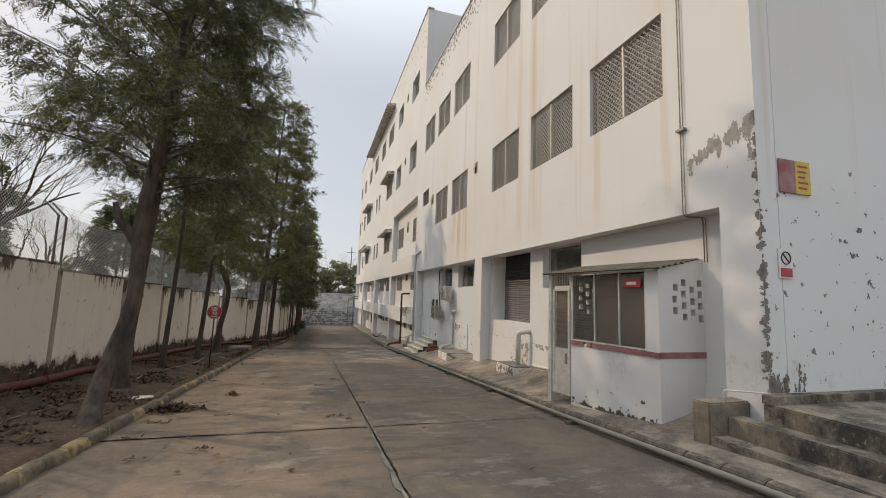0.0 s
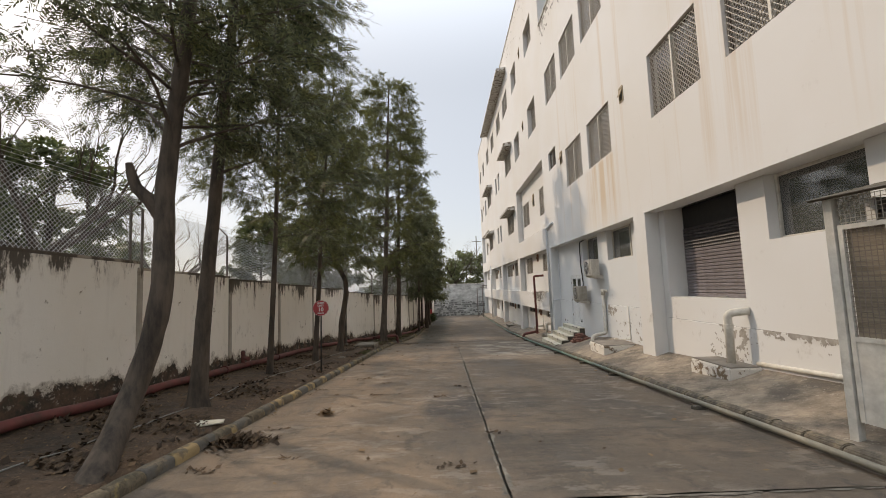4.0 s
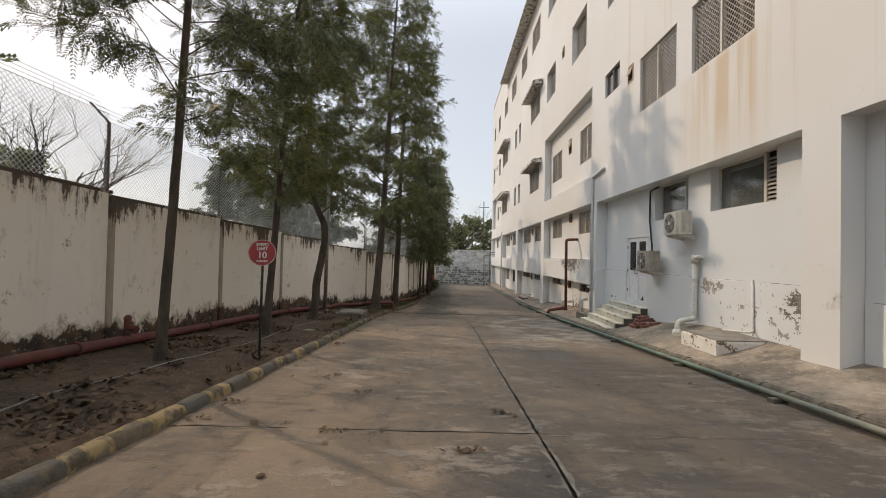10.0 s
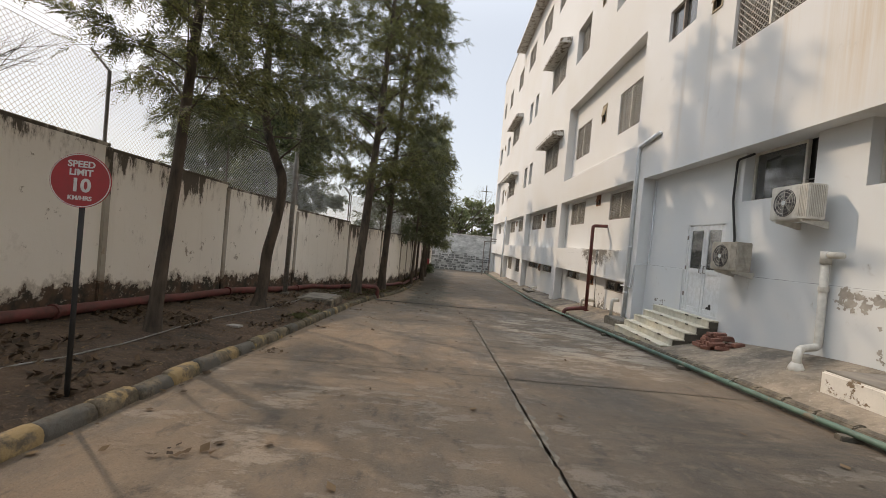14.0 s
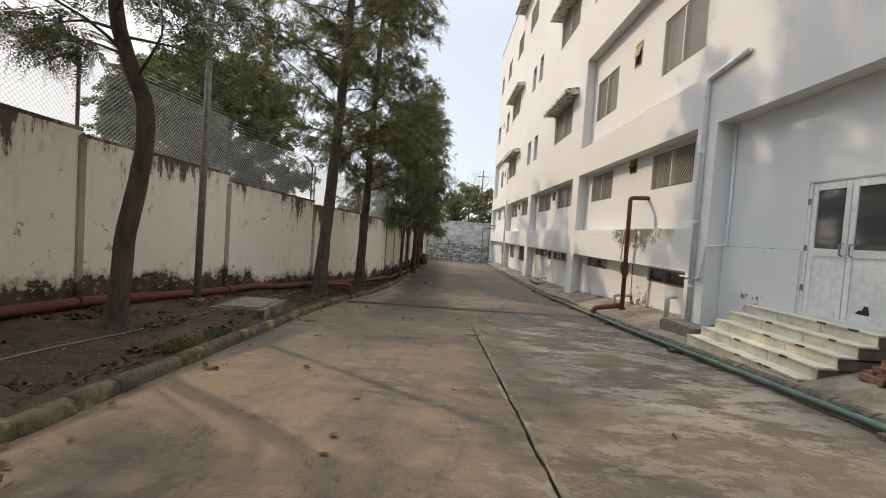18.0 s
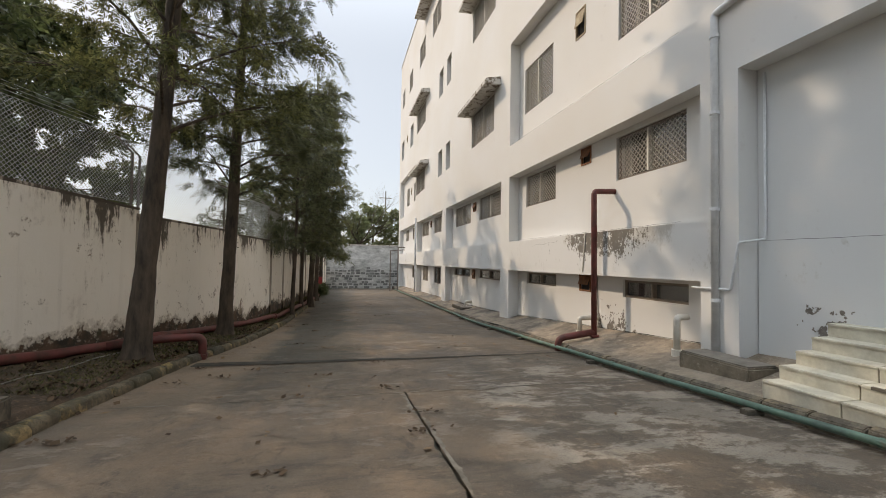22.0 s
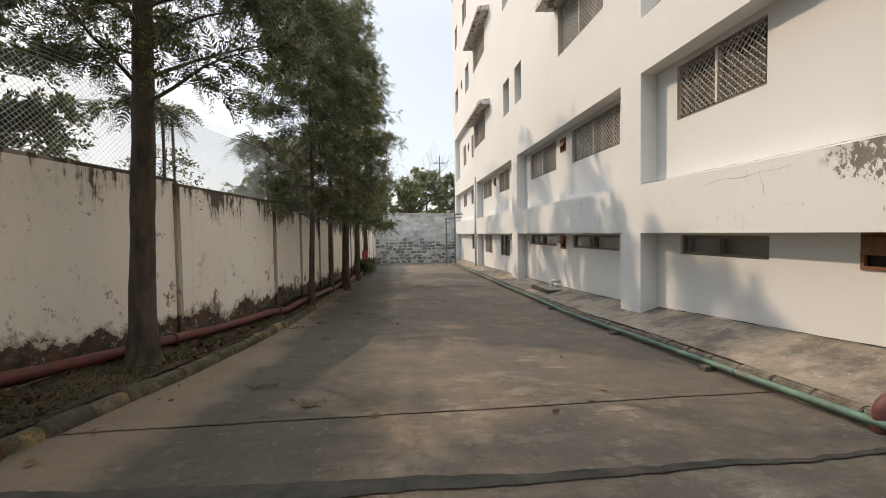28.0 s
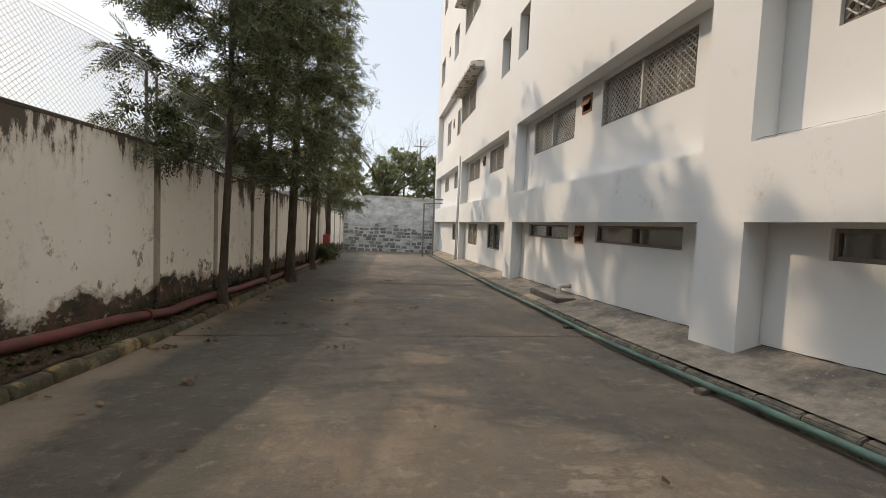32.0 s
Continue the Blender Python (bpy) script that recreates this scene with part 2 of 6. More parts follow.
    foot = maths(nt, "ADD", maths(nt, "ADD", maths(nt, "MULTIPLY", noise_tex(nt, 0.9, 5, 0.65, (1, 1, 0.8), P, (1, 1, 6)), 0.9), maths(nt, "MULTIPLY", noise_tex(nt, 5.5, 7, 0.75, None, P), 0.6)), maths(nt, "MULTIPLY", low, 0.72))
    c = blend(nt, ramp(nt, foot, 1.03, 1.11, 0, 0.55), c, (0.30, 0.24, 0.17))
    splash = ramp(nt, foot, 1.135, 1.17)
    left = ramp(nt, noise_tex(nt, 7.0, 7, 0.78, (1, 1, 1.3), P, (3, 5, 9)), 0.57, 0.63, 1.0, 0.35)
    earthy = blend(nt, ramp(nt, noise_tex(nt, 2.6, 6, 0.7, None, P, (6, 1, 3)), 0.42, 0.60), (0.022, 0.018, 0.013), (0.115, 0.066, 0.040))
    earthy = blend(nt, ramp(nt, noise_tex(nt, 4.0, 6, 0.72, None, P, (9, 2, 6)), 0.55, 0.64, 0, 0.7), earthy, (0.040, 0.044, 0.020))
    c = blend(nt, maths(nt, "MULTIPLY", maths(nt, "MULTIPLY", splash, left), 0.96), c, earthy)
    colour(nt, b, c)
    bump(nt, b, maths(nt, "ADD", maths(nt, "ADD", noise_tex(nt, 38, 5, 0.7), maths(nt, "MULTIPLY", noise_tex(nt, 2.2, 4, 0.6, None, P), 3.0)), maths(nt, "ADD", maths(nt, "MULTIPLY", splash, -2.5), maths(nt, "MULTIPLY", chip, -1.5))), 0.4, 0.008)
    return m


def concrete_road():
    """Trafficked concrete: sandy dust, damp dark smears along the road, pale skinned patches and grit."""
    m, nt, b = mat("worn_concrete", 0.82)
    gx, gy = local_z(nt, axis=0), local_z(nt, axis=1)
    c = blend(nt, ramp(nt, noise_tex(nt, 0.22, 6, 0.66), 0.40, 0.60), (0.236, 0.165, 0.107), (0.134, 0.106, 0.079))
    c = blend(nt, ramp(nt, noise_tex(nt, 0.9, 7, 0.70, (1.0, 0.8, 1), offset=(4, 8, 0)), 0.48, 0.58, 0, 0.6), c, (0.216, 0.150, 0.097))
    # the trafficked half is dirtier
    side = ramp(nt, maths(nt, "ADD", gx, maths(nt, "MULTIPLY", noise_tex(nt, 0.45, 6, 0.66, offset=(6, 6, 0)), 4.0)), 1.9, 3.4, 0, 0.62)
    c = blend(nt, side, c, (0.104, 0.084, 0.063))
    # oily damp patch on the joint
    dx, dy = maths(nt, "MULTIPLY", maths(nt, "SUBTRACT", gx, 0.05), 1.5), maths(nt, "MULTIPLY", maths(nt, "SUBTRACT", gy, 5.9), 0.70)
    ring = maths(nt, "ADD", maths(nt, "ADD", maths(nt, "MULTIPLY", dx, dx), maths(nt, "MULTIPLY", dy, dy)), maths(nt, "MULTIPLY", noise_tex(nt, 1.6, 7, 0.7, offset=(2, 5, 0)), 2.4))
    c = blend(nt, ramp(nt, ring, 2.3, 1.6, 0, 0.82), c, (0.060, 0.054, 0.049))
    smear = ramp(nt, noise_tex(nt, 0.62, 9, 0.72, (1.25, 0.42, 1)), 0.50, 0.62, 0, 0.70)
    c = blend(nt, smear, c, (0.070, 0.056, 0.043))
    # brushed ripples across the slabs
    ripple = maths(nt, "MULTIPLY", ramp(nt, noise_tex(nt, 1.0, 6, 0.66, (0.8, 3.6, 1), offset=(9, 2, 0)), 0.50, 0.60), ramp(nt, noise_tex(nt, 0.30, 3, 0.5, (1, 0.7, 1), offset=(3, 7, 0)), 0.46, 0.54))
    c = blend(nt, maths(nt, "MULTIPLY", ripple, 0.55), c, (0.070, 0.056, 0.043))
    fleck = ramp(nt, noise_tex(nt, 3.4, 9, 0.78, (1.0, 0.55, 1), offset=(1, 6, 0)), 0.55, 0.62, 0, 0.62)
    c = blend(nt, fleck, c, (0.072, 0.058, 0.044))
    zone = ramp(nt, noise_tex(nt, 0.33, 4, 0.6, offset=(11, 3, 0)), 0.47, 0.55)
    skin = ramp(nt, noise_tex(nt, 2.3, 9, 0.74, (0.8, 1.5, 1), offset=(7, 3, 0)), 0.53, 0.57)
    c = blend(nt, maths(nt, "MULTIPLY", maths(nt, "MULTIPLY", zone, skin), 0.42), c, (0.34, 0.285, 0.225))
    wide = noise_tex(nt, 0.7, 6, 0.66, offset=(8, 1, 0))
    # skinned pale patch on the building side
    px, py = maths(nt, "MULTIPLY", maths(nt, "SUBTRACT", gx, 2.8), 0.55), maths(nt, "MULTIPLY", maths(nt, "SUBTRACT", gy, 17.9), 0.23)
    bare = ramp(nt, maths(nt, "ADD", maths(nt, "ADD", maths(nt, "MULTIPLY", px, px), maths(nt, "MULTIPLY", py, py)), maths(nt, "MULTIPLY", wide, 2.0)), 2.3, 1.5)
    scuff = ramp(nt, noise_tex(nt, 1.6, 9, 0.76, (0.8, 1.4, 1), offset=(5, 2, 0)), 0.49, 0.55)
    c = blend(nt, maths(nt, "MULTIPLY", maths(nt, "MULTIPLY", bare, scuff), 0.72), c, (0.385, 0.335, 0.27))
    grime = maths(nt, "MULTIPLY", ramp(nt, gy, 14.0, 20.0), ramp(nt, noise_tex(nt, 0.8, 8, 0.72, (1.2, 0.7, 1), offset=(13, 4, 0)), 0.46, 0.60, 0, 0.62))
    c = blend(nt, grime, c, (0.075, 0.066, 0.052))
    # algae plus the wall's shade painted into the road; paler gutter beside the kerb
    algae_shade = maths(nt, "MULTIPLY", ramp(nt, gy, 19.5, 23.5), maths(nt, "MULTIPLY", ramp(nt, maths(nt, "ADD", gx, maths(nt, "MULTIPLY", wide, 2.4)), 1.45, 0.75), ramp(nt, maths(nt, "ADD", gx, maths(nt, "MULTIPLY", wide, 1.5)), -1.35, -0.95)))
    c = blend(nt, maths(nt, "MULTIPLY", algae_shade, 0.85), c, (0.050, 0.046, 0.032))
    gutter = maths(nt, "MULTIPLY", ramp(nt, gy, 18.0, 23.0), ramp(nt, maths(nt, "ADD", gx, maths(nt, "MULTIPLY", wide, 1.5)), -1.0, -1.4))
    c = blend(nt, maths(nt, "MULTIPLY", gutter, 0.65), c, (0.25, 0.185, 0.125))
    dust = ramp(nt, noise_tex(nt, 7.5, 8, 0.78, offset=(2, 2, 0)), 0.55, 0.63, 0, 0.45)
    c = blend(nt, dust, c, (0.238, 0.176, 0.121))
    grit = ramp(nt, noise_tex(nt, 75, 3, 0.75), 0.52, 0.72, 0, 0.7)
    c = blend(nt, grit, c, (0.060, 0.048, 0.036))
    pale = ramp(nt, noise_tex(nt, 110, 2, 0.7, offset=(3, 1, 0)), 0.63, 0.70, 0, 0.5)
    c = blend(nt, pale, c, (0.38, 0.32, 0.25))
    colour(nt, b, c)
    nt.links.new(maths(nt, "SUBTRACT", ramp(nt, noise_tex(nt, 1.5, 4, 0.6), 0.3, 0.7, 0.74, 0.92), maths(nt, "MULTIPLY", smear, 0.22)), b.inputs["Roughness"])
    h = maths(nt, "ADD", maths(nt, "ADD", noise_tex(nt, 75, 4, 0.75), maths(nt, "MULTIPLY", noise_tex(nt, 14, 5, 0.7), 1.6)), maths(nt, "ADD", maths(nt, "MULTIPLY", noise_tex(nt, 2.6, 5, 0.6), 3.0), maths(nt, "MULTIPLY", skin, 0.5)))
    bump(nt, b, h, 0.7, 0.011)
    return m


def earth():
    m, nt, b = mat("dry_earth", 0.97)
    c = blend(nt, ramp(nt, noise_tex(nt, 0.9, 8, 0.72), 0.38, 0.64), (0.128, 0.080, 0.048), (0.042, 0.029, 0.019))
    c = blend(nt, ramp(nt, noise_tex(nt, 19, 6, 0.75), 0.53, 0.70), c, (0.185, 0.125, 0.076))
    c = blend(nt, ramp(nt, noise_tex(nt, 5, 8, 0.78, offset=(3, 3, 0)), 0.54, 0.64, 0, 0.85), c, (0.024, 0.018, 0.012))
    moss = maths(nt, "MULTIPLY", ramp(nt, local_z(nt, axis=1), 18.0, 24.0), ramp(nt, noise_tex(nt, 2.2, 8, 0.76, offset=(8, 2, 0)), 0.44, 0.58, 0, 0.75))
    c = blend(nt, moss, c, (0.038, 0.040, 0.018))
    colour(nt, b, c)
    bump(nt, b, maths(nt, "ADD", noise_tex(nt, 14, 6, 0.7), noise_tex(nt, 60, 4, 0.7)), 0.8, 0.03)
    return m


def leaf_mat(name, dark, light, through_light=0.36, rough=0.55):
    m, nt, b = mat(name, rough)
    geo = nt.nodes.new("ShaderNodeNewGeometry")
    c = blend(nt, geo.outputs["Random Per Island"], dark, light)
    colour(nt, b, c)
    tr = nt.nodes.new("ShaderNodeBsdfTranslucent")
    nt.links.new(c, tr.inputs["Color"])
    mix = nt.nodes.new("ShaderNodeMixShader")
    mix.inputs[0].default_value = through_light
    nt.links.new(b.outputs[0], mix.inputs[1])
    nt.links.new(tr.outputs[0], mix.inputs[2])
    nt.links.new(mix.outputs[0], nt.nodes["Material Output"].inputs["Surface"])
    return m


def kerb_paint(name, paint, cover):
    m, nt, b = mat(name, 0.88)
    P = "Position"
    stone = blend(nt, ramp(nt, noise_tex(nt, 3.4, 8, 0.74, None, P), 0.40, 0.60), (0.175, 0.138, 0.094), (0.060, 0.050, 0.036))
    stone = blend(nt, ramp(nt, noise_tex(nt, 16, 6, 0.75, None, P, (2, 2, 2)), 0.54, 0.64, 0, 0.7), stone, (0.035, 0.030, 0.022))
    worn = ramp(nt, noise_tex(nt, 3.0, 6, 0.62, None, P, (3, 0, 0)), 0.50 - cover, 0.56 - cover)
    c = blend(nt, maths(nt, "MULTIPLY", worn, 0.92), paint, stone)
    geo = nt.nodes.new("ShaderNodeNewGeometry")
    at = nt.nodes.new("ShaderNodeSeparateXYZ")
    nt.links.new(geo.outputs["Position"], at.inputs[0])
    moss = ramp(nt, maths(nt, "ADD", noise_tex(nt, 3.0, 7, 0.75, None, P, (0, 7, 0)), ramp(nt, at.outputs[1], 9.0, 21.0, 0.0, 0.13)), 0.56, 0.66, 0, 0.75)
    c = blend(nt, moss, c, (0.048, 0.047, 0.026))
    colour(nt, b, c)
    bump(nt, b, maths(nt, "ADD", noise_tex(nt, 25, 6, 0.75), maths(nt, "MULTIPLY", noise_tex(nt, 7, 5, 0.7, None, P), 1.6)), 0.85, 0.02)
    return m


def glass_mat():
    m, nt, b = mat("tinted_glass", 0.06)
    colour(nt, b, (0.20, 0.21, 0.21))
    b.inputs["Transmission Weight"].default_value = 0.7
    b.inputs["IOR"].default_value = 2.1
    return m


def clear_glass():
    m, nt, b = mat("dusty_clear_glass", 0.05)
    colour(nt, b, (0.85, 0.83, 0.79))
    b.inputs["Transmission Weight"].default_value = 0.96
    return m


CLEAR_GLASS = clear_glass()
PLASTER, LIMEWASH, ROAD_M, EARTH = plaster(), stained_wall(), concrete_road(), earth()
GLASS = glass_mat()
FRAME_M = simple("brown_window_frame", (0.23, 0.185, 0.15), rough=0.5, scale=12)
GRILLE_M = simple("grey_brown_grille", (0.47, 0.43, 0.375), rough=0.55, scale=20)


def curtains():
    """Pale and brown curtain lengths with dark gaps between them."""
    m, nt, b = mat("faded_curtain", 0.95)
    info = nt.nodes.new("ShaderNodeObjectInfo")
    tc = nt.nodes.new("ShaderNodeTexCoord")
    mp = node(nt, "ShaderNodeMapping")
    mp.inputs["Scale"].default_value = (1, 2.2, 0.12)
    far_off = nt.nodes.new("ShaderNodeCombineXYZ")
    nt.links.new(maths(nt, "MULTIPLY", info.outputs["Random"], 40.0), far_off.inputs[1])
    nt.links.new(tc.outputs["Object"], mp.inputs["Vector"])
    nt.links.new(far_off.outputs[0], mp.inputs["Location"])
    n = node(nt, "ShaderNodeTexNoise", Scale=1.0, Detail=5.0, Roughness=0.6)
    nt.links.new(mp.outputs["Vector"], n.inputs["Vector"])
    c = blend(nt, ramp(nt, n.outputs["Fac"], 0.45, 0.50), (0.026, 0.023, 0.021), (0.075, 0.063, 0.053))
    c = blend(nt, ramp(nt, n.outputs["Fac"], 0.575, 0.60), c, (0.34, 0.325, 0.305))
    colour(nt, b, c)
    return m


CURTAIN_M = curtains()
BLIND_M = simple("brown_slatted_blind", (0.33, 0.275, 0.205), (0.20, 0.16, 0.12), rough=0.9, scale=3, stretch=(1, 0.4, 14))
# near-black tone for the shade inside unlit rooms, used on backing sheets
DARK_M = simple("room_shade_black", (0.05, 0.047, 0.043), rough=0.9, scale=2)
WHITE_M = simple("white_enamel", (0.74, 0.76, 0.77), (0.60, 0.61, 0.60), rough=0.42, scale=9, strength=0.06)
OFFWHITE = simple("aged_white_plastic", (0.66, 0.63, 0.56), (0.50, 0.47, 0.41), rough=0.5, scale=8, strength=0.06)
DIRTY_CASE = simple("dusty_beige_case", (0.47, 0.43, 0.36), (0.27, 0.24, 0.195), rough=0.6, scale=5, strength=0.1)
STEEL_M = simple("dull_galvanised_steel", (0.30, 0.30, 0.29), (0.20, 0.18, 0.15), rough=0.5, metal=0.5, scale=14)
POST_M = simple("rusty_angle_iron", (0.25, 0.235, 0.22), (0.15, 0.11, 0.085), rough=0.7, metal=0.3, scale=18)
WIRE_M = simple("galvanised_wire", (0.55, 0.55, 0.54), rough=0.6, metal=0.1, scale=30, strength=0)
RED_PIPE = simple("red_pipe_paint", (0.165, 0.042, 0.037), (0.075, 0.032, 0.026), rough=0.6, scale=4)
def dusty_pipe():
    """Green plastic pipe, bleached and coated with dust over its near length."""
    m, nt, b = mat("green_hose", 0.6)
    c = blend(nt, ramp(nt, noise_tex(nt, 3.0, 6, 0.7), 0.36, 0.66), (0.10, 0.19, 0.145), (0.065, 0.105, 0.085))
    old = ramp(nt, maths(nt, "ADD", local_z(nt, axis=1), maths(nt, "MULTIPLY", noise_tex(nt, 0.6, 5, 0.6), 9.0)), 16.5, 11.0)
    c = blend(nt, maths(nt, "MULTIPLY", old, 0.9), c, blend(nt, noise_tex(nt, 8, 5, 0.7), (0.17, 0.15, 0.115), (0.30, 0.265, 0.205)))
    c = blend(nt, ramp(nt, noise_tex(nt, 2.2, 7, 0.75, offset=(1, 5, 0)), 0.57, 0.66, 0, 0.8), c, (0.16, 0.125, 0.085))
    colour(nt, b, c)
    bump(nt, b, noise_tex(nt, 40, 3, 0.6), 0.15, 0.004)
    return m


GREEN_PIPE = dusty_pipe()
GREY_PIPE = simple("pale_pipe_paint", (0.69, 0.71, 0.72), (0.58, 0.60, 0.61), rough=0.55, scale=8)
RUSTPIPE_M = simple("rusty_pipe_paint", (0.33, 0.265, 0.20), (0.17, 0.115, 0.08), rough=0.7, scale=9)
STONE_M = simple("pale_step_stone", (0.60, 0.57, 0.47), (0.42, 0.39, 0.31), rough=0.7, scale=5, strength=0.25)


def weathered(name, tan, dark, lo=0.46, hi=0.56):
    """Old concrete: worn tan skin broken by black damp stains."""
    m, nt, b = mat(name, 0.93)
    P = "Position"
    c = blend(nt, ramp(nt, noise_tex(nt, 2.4, 8, 0.74, None, P), 0.36, 0.64), tan, tuple(v * 0.5 for v in tan))
    c = blend(nt, ramp(nt, noise_tex(nt, 1.1, 8, 0.72, (1, 1, 0.6), P, (5, 2, 1)), lo, hi, 0, 0.9), c, dark)
    c = blend(nt, ramp(nt, noise_tex(nt, 14, 6, 0.75, None, P), 0.58, 0.68, 0, 0.6), c, (0.45, 0.40, 0.33))
    colour(nt, b, c)
    bump(nt, b, maths(nt, "ADD", noise_tex(nt, 26, 6, 0.75, None, P), maths(nt, "MULTIPLY", noise_tex(nt, 4, 5, 0.6, None, P), 2.0)), 0.6, 0.012)
    return m


LANDING_M = weathered("stained_landing_concrete", (0.27, 0.225, 0.165), (0.038, 0.035, 0.030))
PAVE_M = weathered("stained_footway_concrete", (0.31, 0.252, 0.19), (0.10, 0.083, 0.066), 0.49, 0.60)
CONC_M = simple("rough_grey_concrete", (0.24, 0.21, 0.175), (0.13, 0.115, 0.095), rough=0.92, scale=3.2, strength=0.5)
MOSSY_M = simple("mossy_dark_concrete", (0.135, 0.115, 0.09), (0.065, 0.06, 0.045), rough=0.95, scale=3.5, strength=0.6)
def peeling(name, paint, under, lo, hi):
    """Old white paint with hard-edged flakes gone from it."""
    m, nt, b = mat(name, 0.92)
    P = "Position"
    c = blend(nt, ramp(nt, noise_tex(nt, 2.0, 6, 0.7, None, P), 0.36, 0.64), paint, tuple(v * 0.84 for v in paint))
    gone = ramp(nt, noise_tex(nt, 4.2, 8, 0.72, None, P, (4, 4, 2)), lo, hi)
    c = blend(nt, gone, c, blend(nt, noise_tex(nt, 11, 5, 0.7, None, P), under, tuple(v * 0.4 for v in under)))
    colour(nt, b, c)
    bump(nt, b, maths(nt, "SUBTRACT", noise_tex(nt, 24, 6, 0.75, None, P), maths(nt, "MULTIPLY", gone, 1.5)), 0.45, 0.01)
    return m


PEEL_M = peeling("peeling_white_paint", (0.64, 0.61, 0.56), (0.27, 0.215, 0.16), 0.52, 0.56)
PLINTH_M = peeling("flaking_plinth_wash", (0.74, 0.70, 0.63), (0.28, 0.20, 0.13), 0.55, 0.575)
BARK_M = simple("grey_brown_bark", (0.108, 0.082, 0.061), (0.034, 0.027, 0.021), rough=0.95, scale=8, strength=0.9, stretch=(1, 1, 0.25))
RED_M = simple("red_sign_paint", (0.44, 0.045, 0.05), (0.33, 0.05, 0.05), rough=0.5, scale=6, strength=0.05)
SIGNWHITE = simple("white_lettering", (0.78, 0.75, 0.72), rough=0.5, scale=9, strength=0)
YELLOW_M = simple("yellow_sign_paint", (0.62, 0.45, 0.05), (0.50, 0.37, 0.06), rough=0.5, scale=6, strength=0.05)
BROWNRED = simple("dull_maroon_paint", (0.24, 0.075, 0.075), (0.36, 0.21, 0.20), rough=0.6, scale=4, strength=0.05)
BLACK_M = simple("black_rubber", (0.025, 0.024, 0.023), rough=0.7, scale=10, strength=0.1)
SHUTTER_M = simple("dark_grey_shutter_paint", (0.27, 0.245, 0.255), (0.17, 0.15, 0.155), rough=0.5, metal=0.2, scale=5)
DARK_SHUTTER = simple("blackened_shutter_paint", (0.075, 0.068, 0.07), (0.04, 0.036, 0.037), rough=0.55, metal=0.2, scale=5)
SLOT_M = simple("bare_slot_edge", (0.42, 0.40, 0.38), rough=0.5, scale=9, strength=0)
BROWN_BOX = simple("rusty_brown_board", (0.24, 0.105, 0.045), (0.13, 0.06, 0.035), rough=0.8, scale=9)
VENT_M = simple("tan_vent_frame", (0.40, 0.33, 0.22), (0.22, 0.16, 0.10), rough=0.8, scale=9)
BRICK_M = varied("loose_red_brick", (0.235, 0.105, 0.075), 0.25)
KERB_M = kerb_paint("worn_yellow_kerb_paint", (0.315, 0.222, 0.108), 0.035)
KERB_DARK = kerb_paint("worn_black_kerb_paint", (0.105, 0.095, 0.080), 0.0)
KERB_BARE = kerb_paint("bare_mossy_kerb", (0.30, 0.22, 0.09), 0.12)
TRENCH_M = simple("earth_filled_joint", (0.062, 0.054, 0.040), (0.020, 0.019, 0.014), rough=0.95, scale=5, strength=0.7)
BLOCK_M = varied("dark_wall_block", (0.23, 0.235, 0.23), 0.35, scale=3)
MORTAR_M = simple("pale_joint_mortar", (0.27, 0.235, 0.185), (0.10, 0.085, 0.066), rough=0.92, scale=6, strength=0.6)
PILASTER_M = stained_wall("grey_stained_limewash", (0.50, 0.455, 0.39), (0.31, 0.27, 0.22), 0.12)
MOULD_M = simple("black_wall_mould", (0.23, 0.20, 0.165), (0.075, 0.065, 0.054), rough=0.95, scale=7, strength=0.5)
PALE_BARE_M = simple("pale_grey_render", (0.40, 0.375, 0.335), (0.255, 0.232, 0.205), rough=0.95, scale=6, strength=0.4)
BARE_M = simple("bare_grey_render", (0.26, 0.24, 0.215), (0.12, 0.105, 0.09), rough=0.95, scale=9, strength=0.5)


def edging():
    """Weathered edging stones, some with remains of yellow paint."""
    m, nt, b = mat("weathered_edging_concrete", 0.9)
    info = nt.nodes.new("ShaderNodeObjectInfo")
    c = blend(nt, ramp(nt, noise_tex(nt, 5, 8, 0.75), 0.36, 0.64), (0.20, 0.165, 0.12), (0.070, 0.060, 0.046))
    left = maths(nt, "MULTIPLY", ramp(nt, info.outputs["Random"], 0.60, 0.68), ramp(nt, noise_tex(nt, 7, 7, 0.75, offset=(4, 1, 0)), 0.47, 0.56, 0, 0.5))
    c = blend(nt, left, c, (0.27, 0.215, 0.135))
    colour(nt, b, c)
    bump(nt, b, noise_tex(nt, 22, 6, 0.75), 0.7, 0.012)
    return m


EDGE_M = edging()
TARP_M = simple("grey_backwall_limewash", (0.66, 0.67, 0.66), (0.30, 0.31, 0.30), rough=0.93, scale=1.6, strength=0.4, stretch=(1, 1, 1.9))
LEAF_A = leaf_mat("feathery_grey_green_leaf", (0.026, 0.036, 0.019), (0.155, 0.170, 0.080), 0.40)
LEAF_B = leaf_mat("olive_leaf", (0.045, 0.056, 0.022), (0.20, 0.205, 0.078), 0.46)
LEAF_C = leaf_mat("broad_green_leaf", (0.040, 0.056, 0.022), (0.15, 0.175, 0.070), 0.42)
# distance haze of the far trees painted in as a paler leaf
LEAF_D = leaf_mat("hazed_pale_leaf", (0.10, 0.125, 0.06), (0.27, 0.29, 0.15), 0.5)
DRY_M = leaf_mat("dry_brown_leaf", (0.055, 0.034, 0.018), (0.25, 0.165, 0.09), 0.2, 0.92)
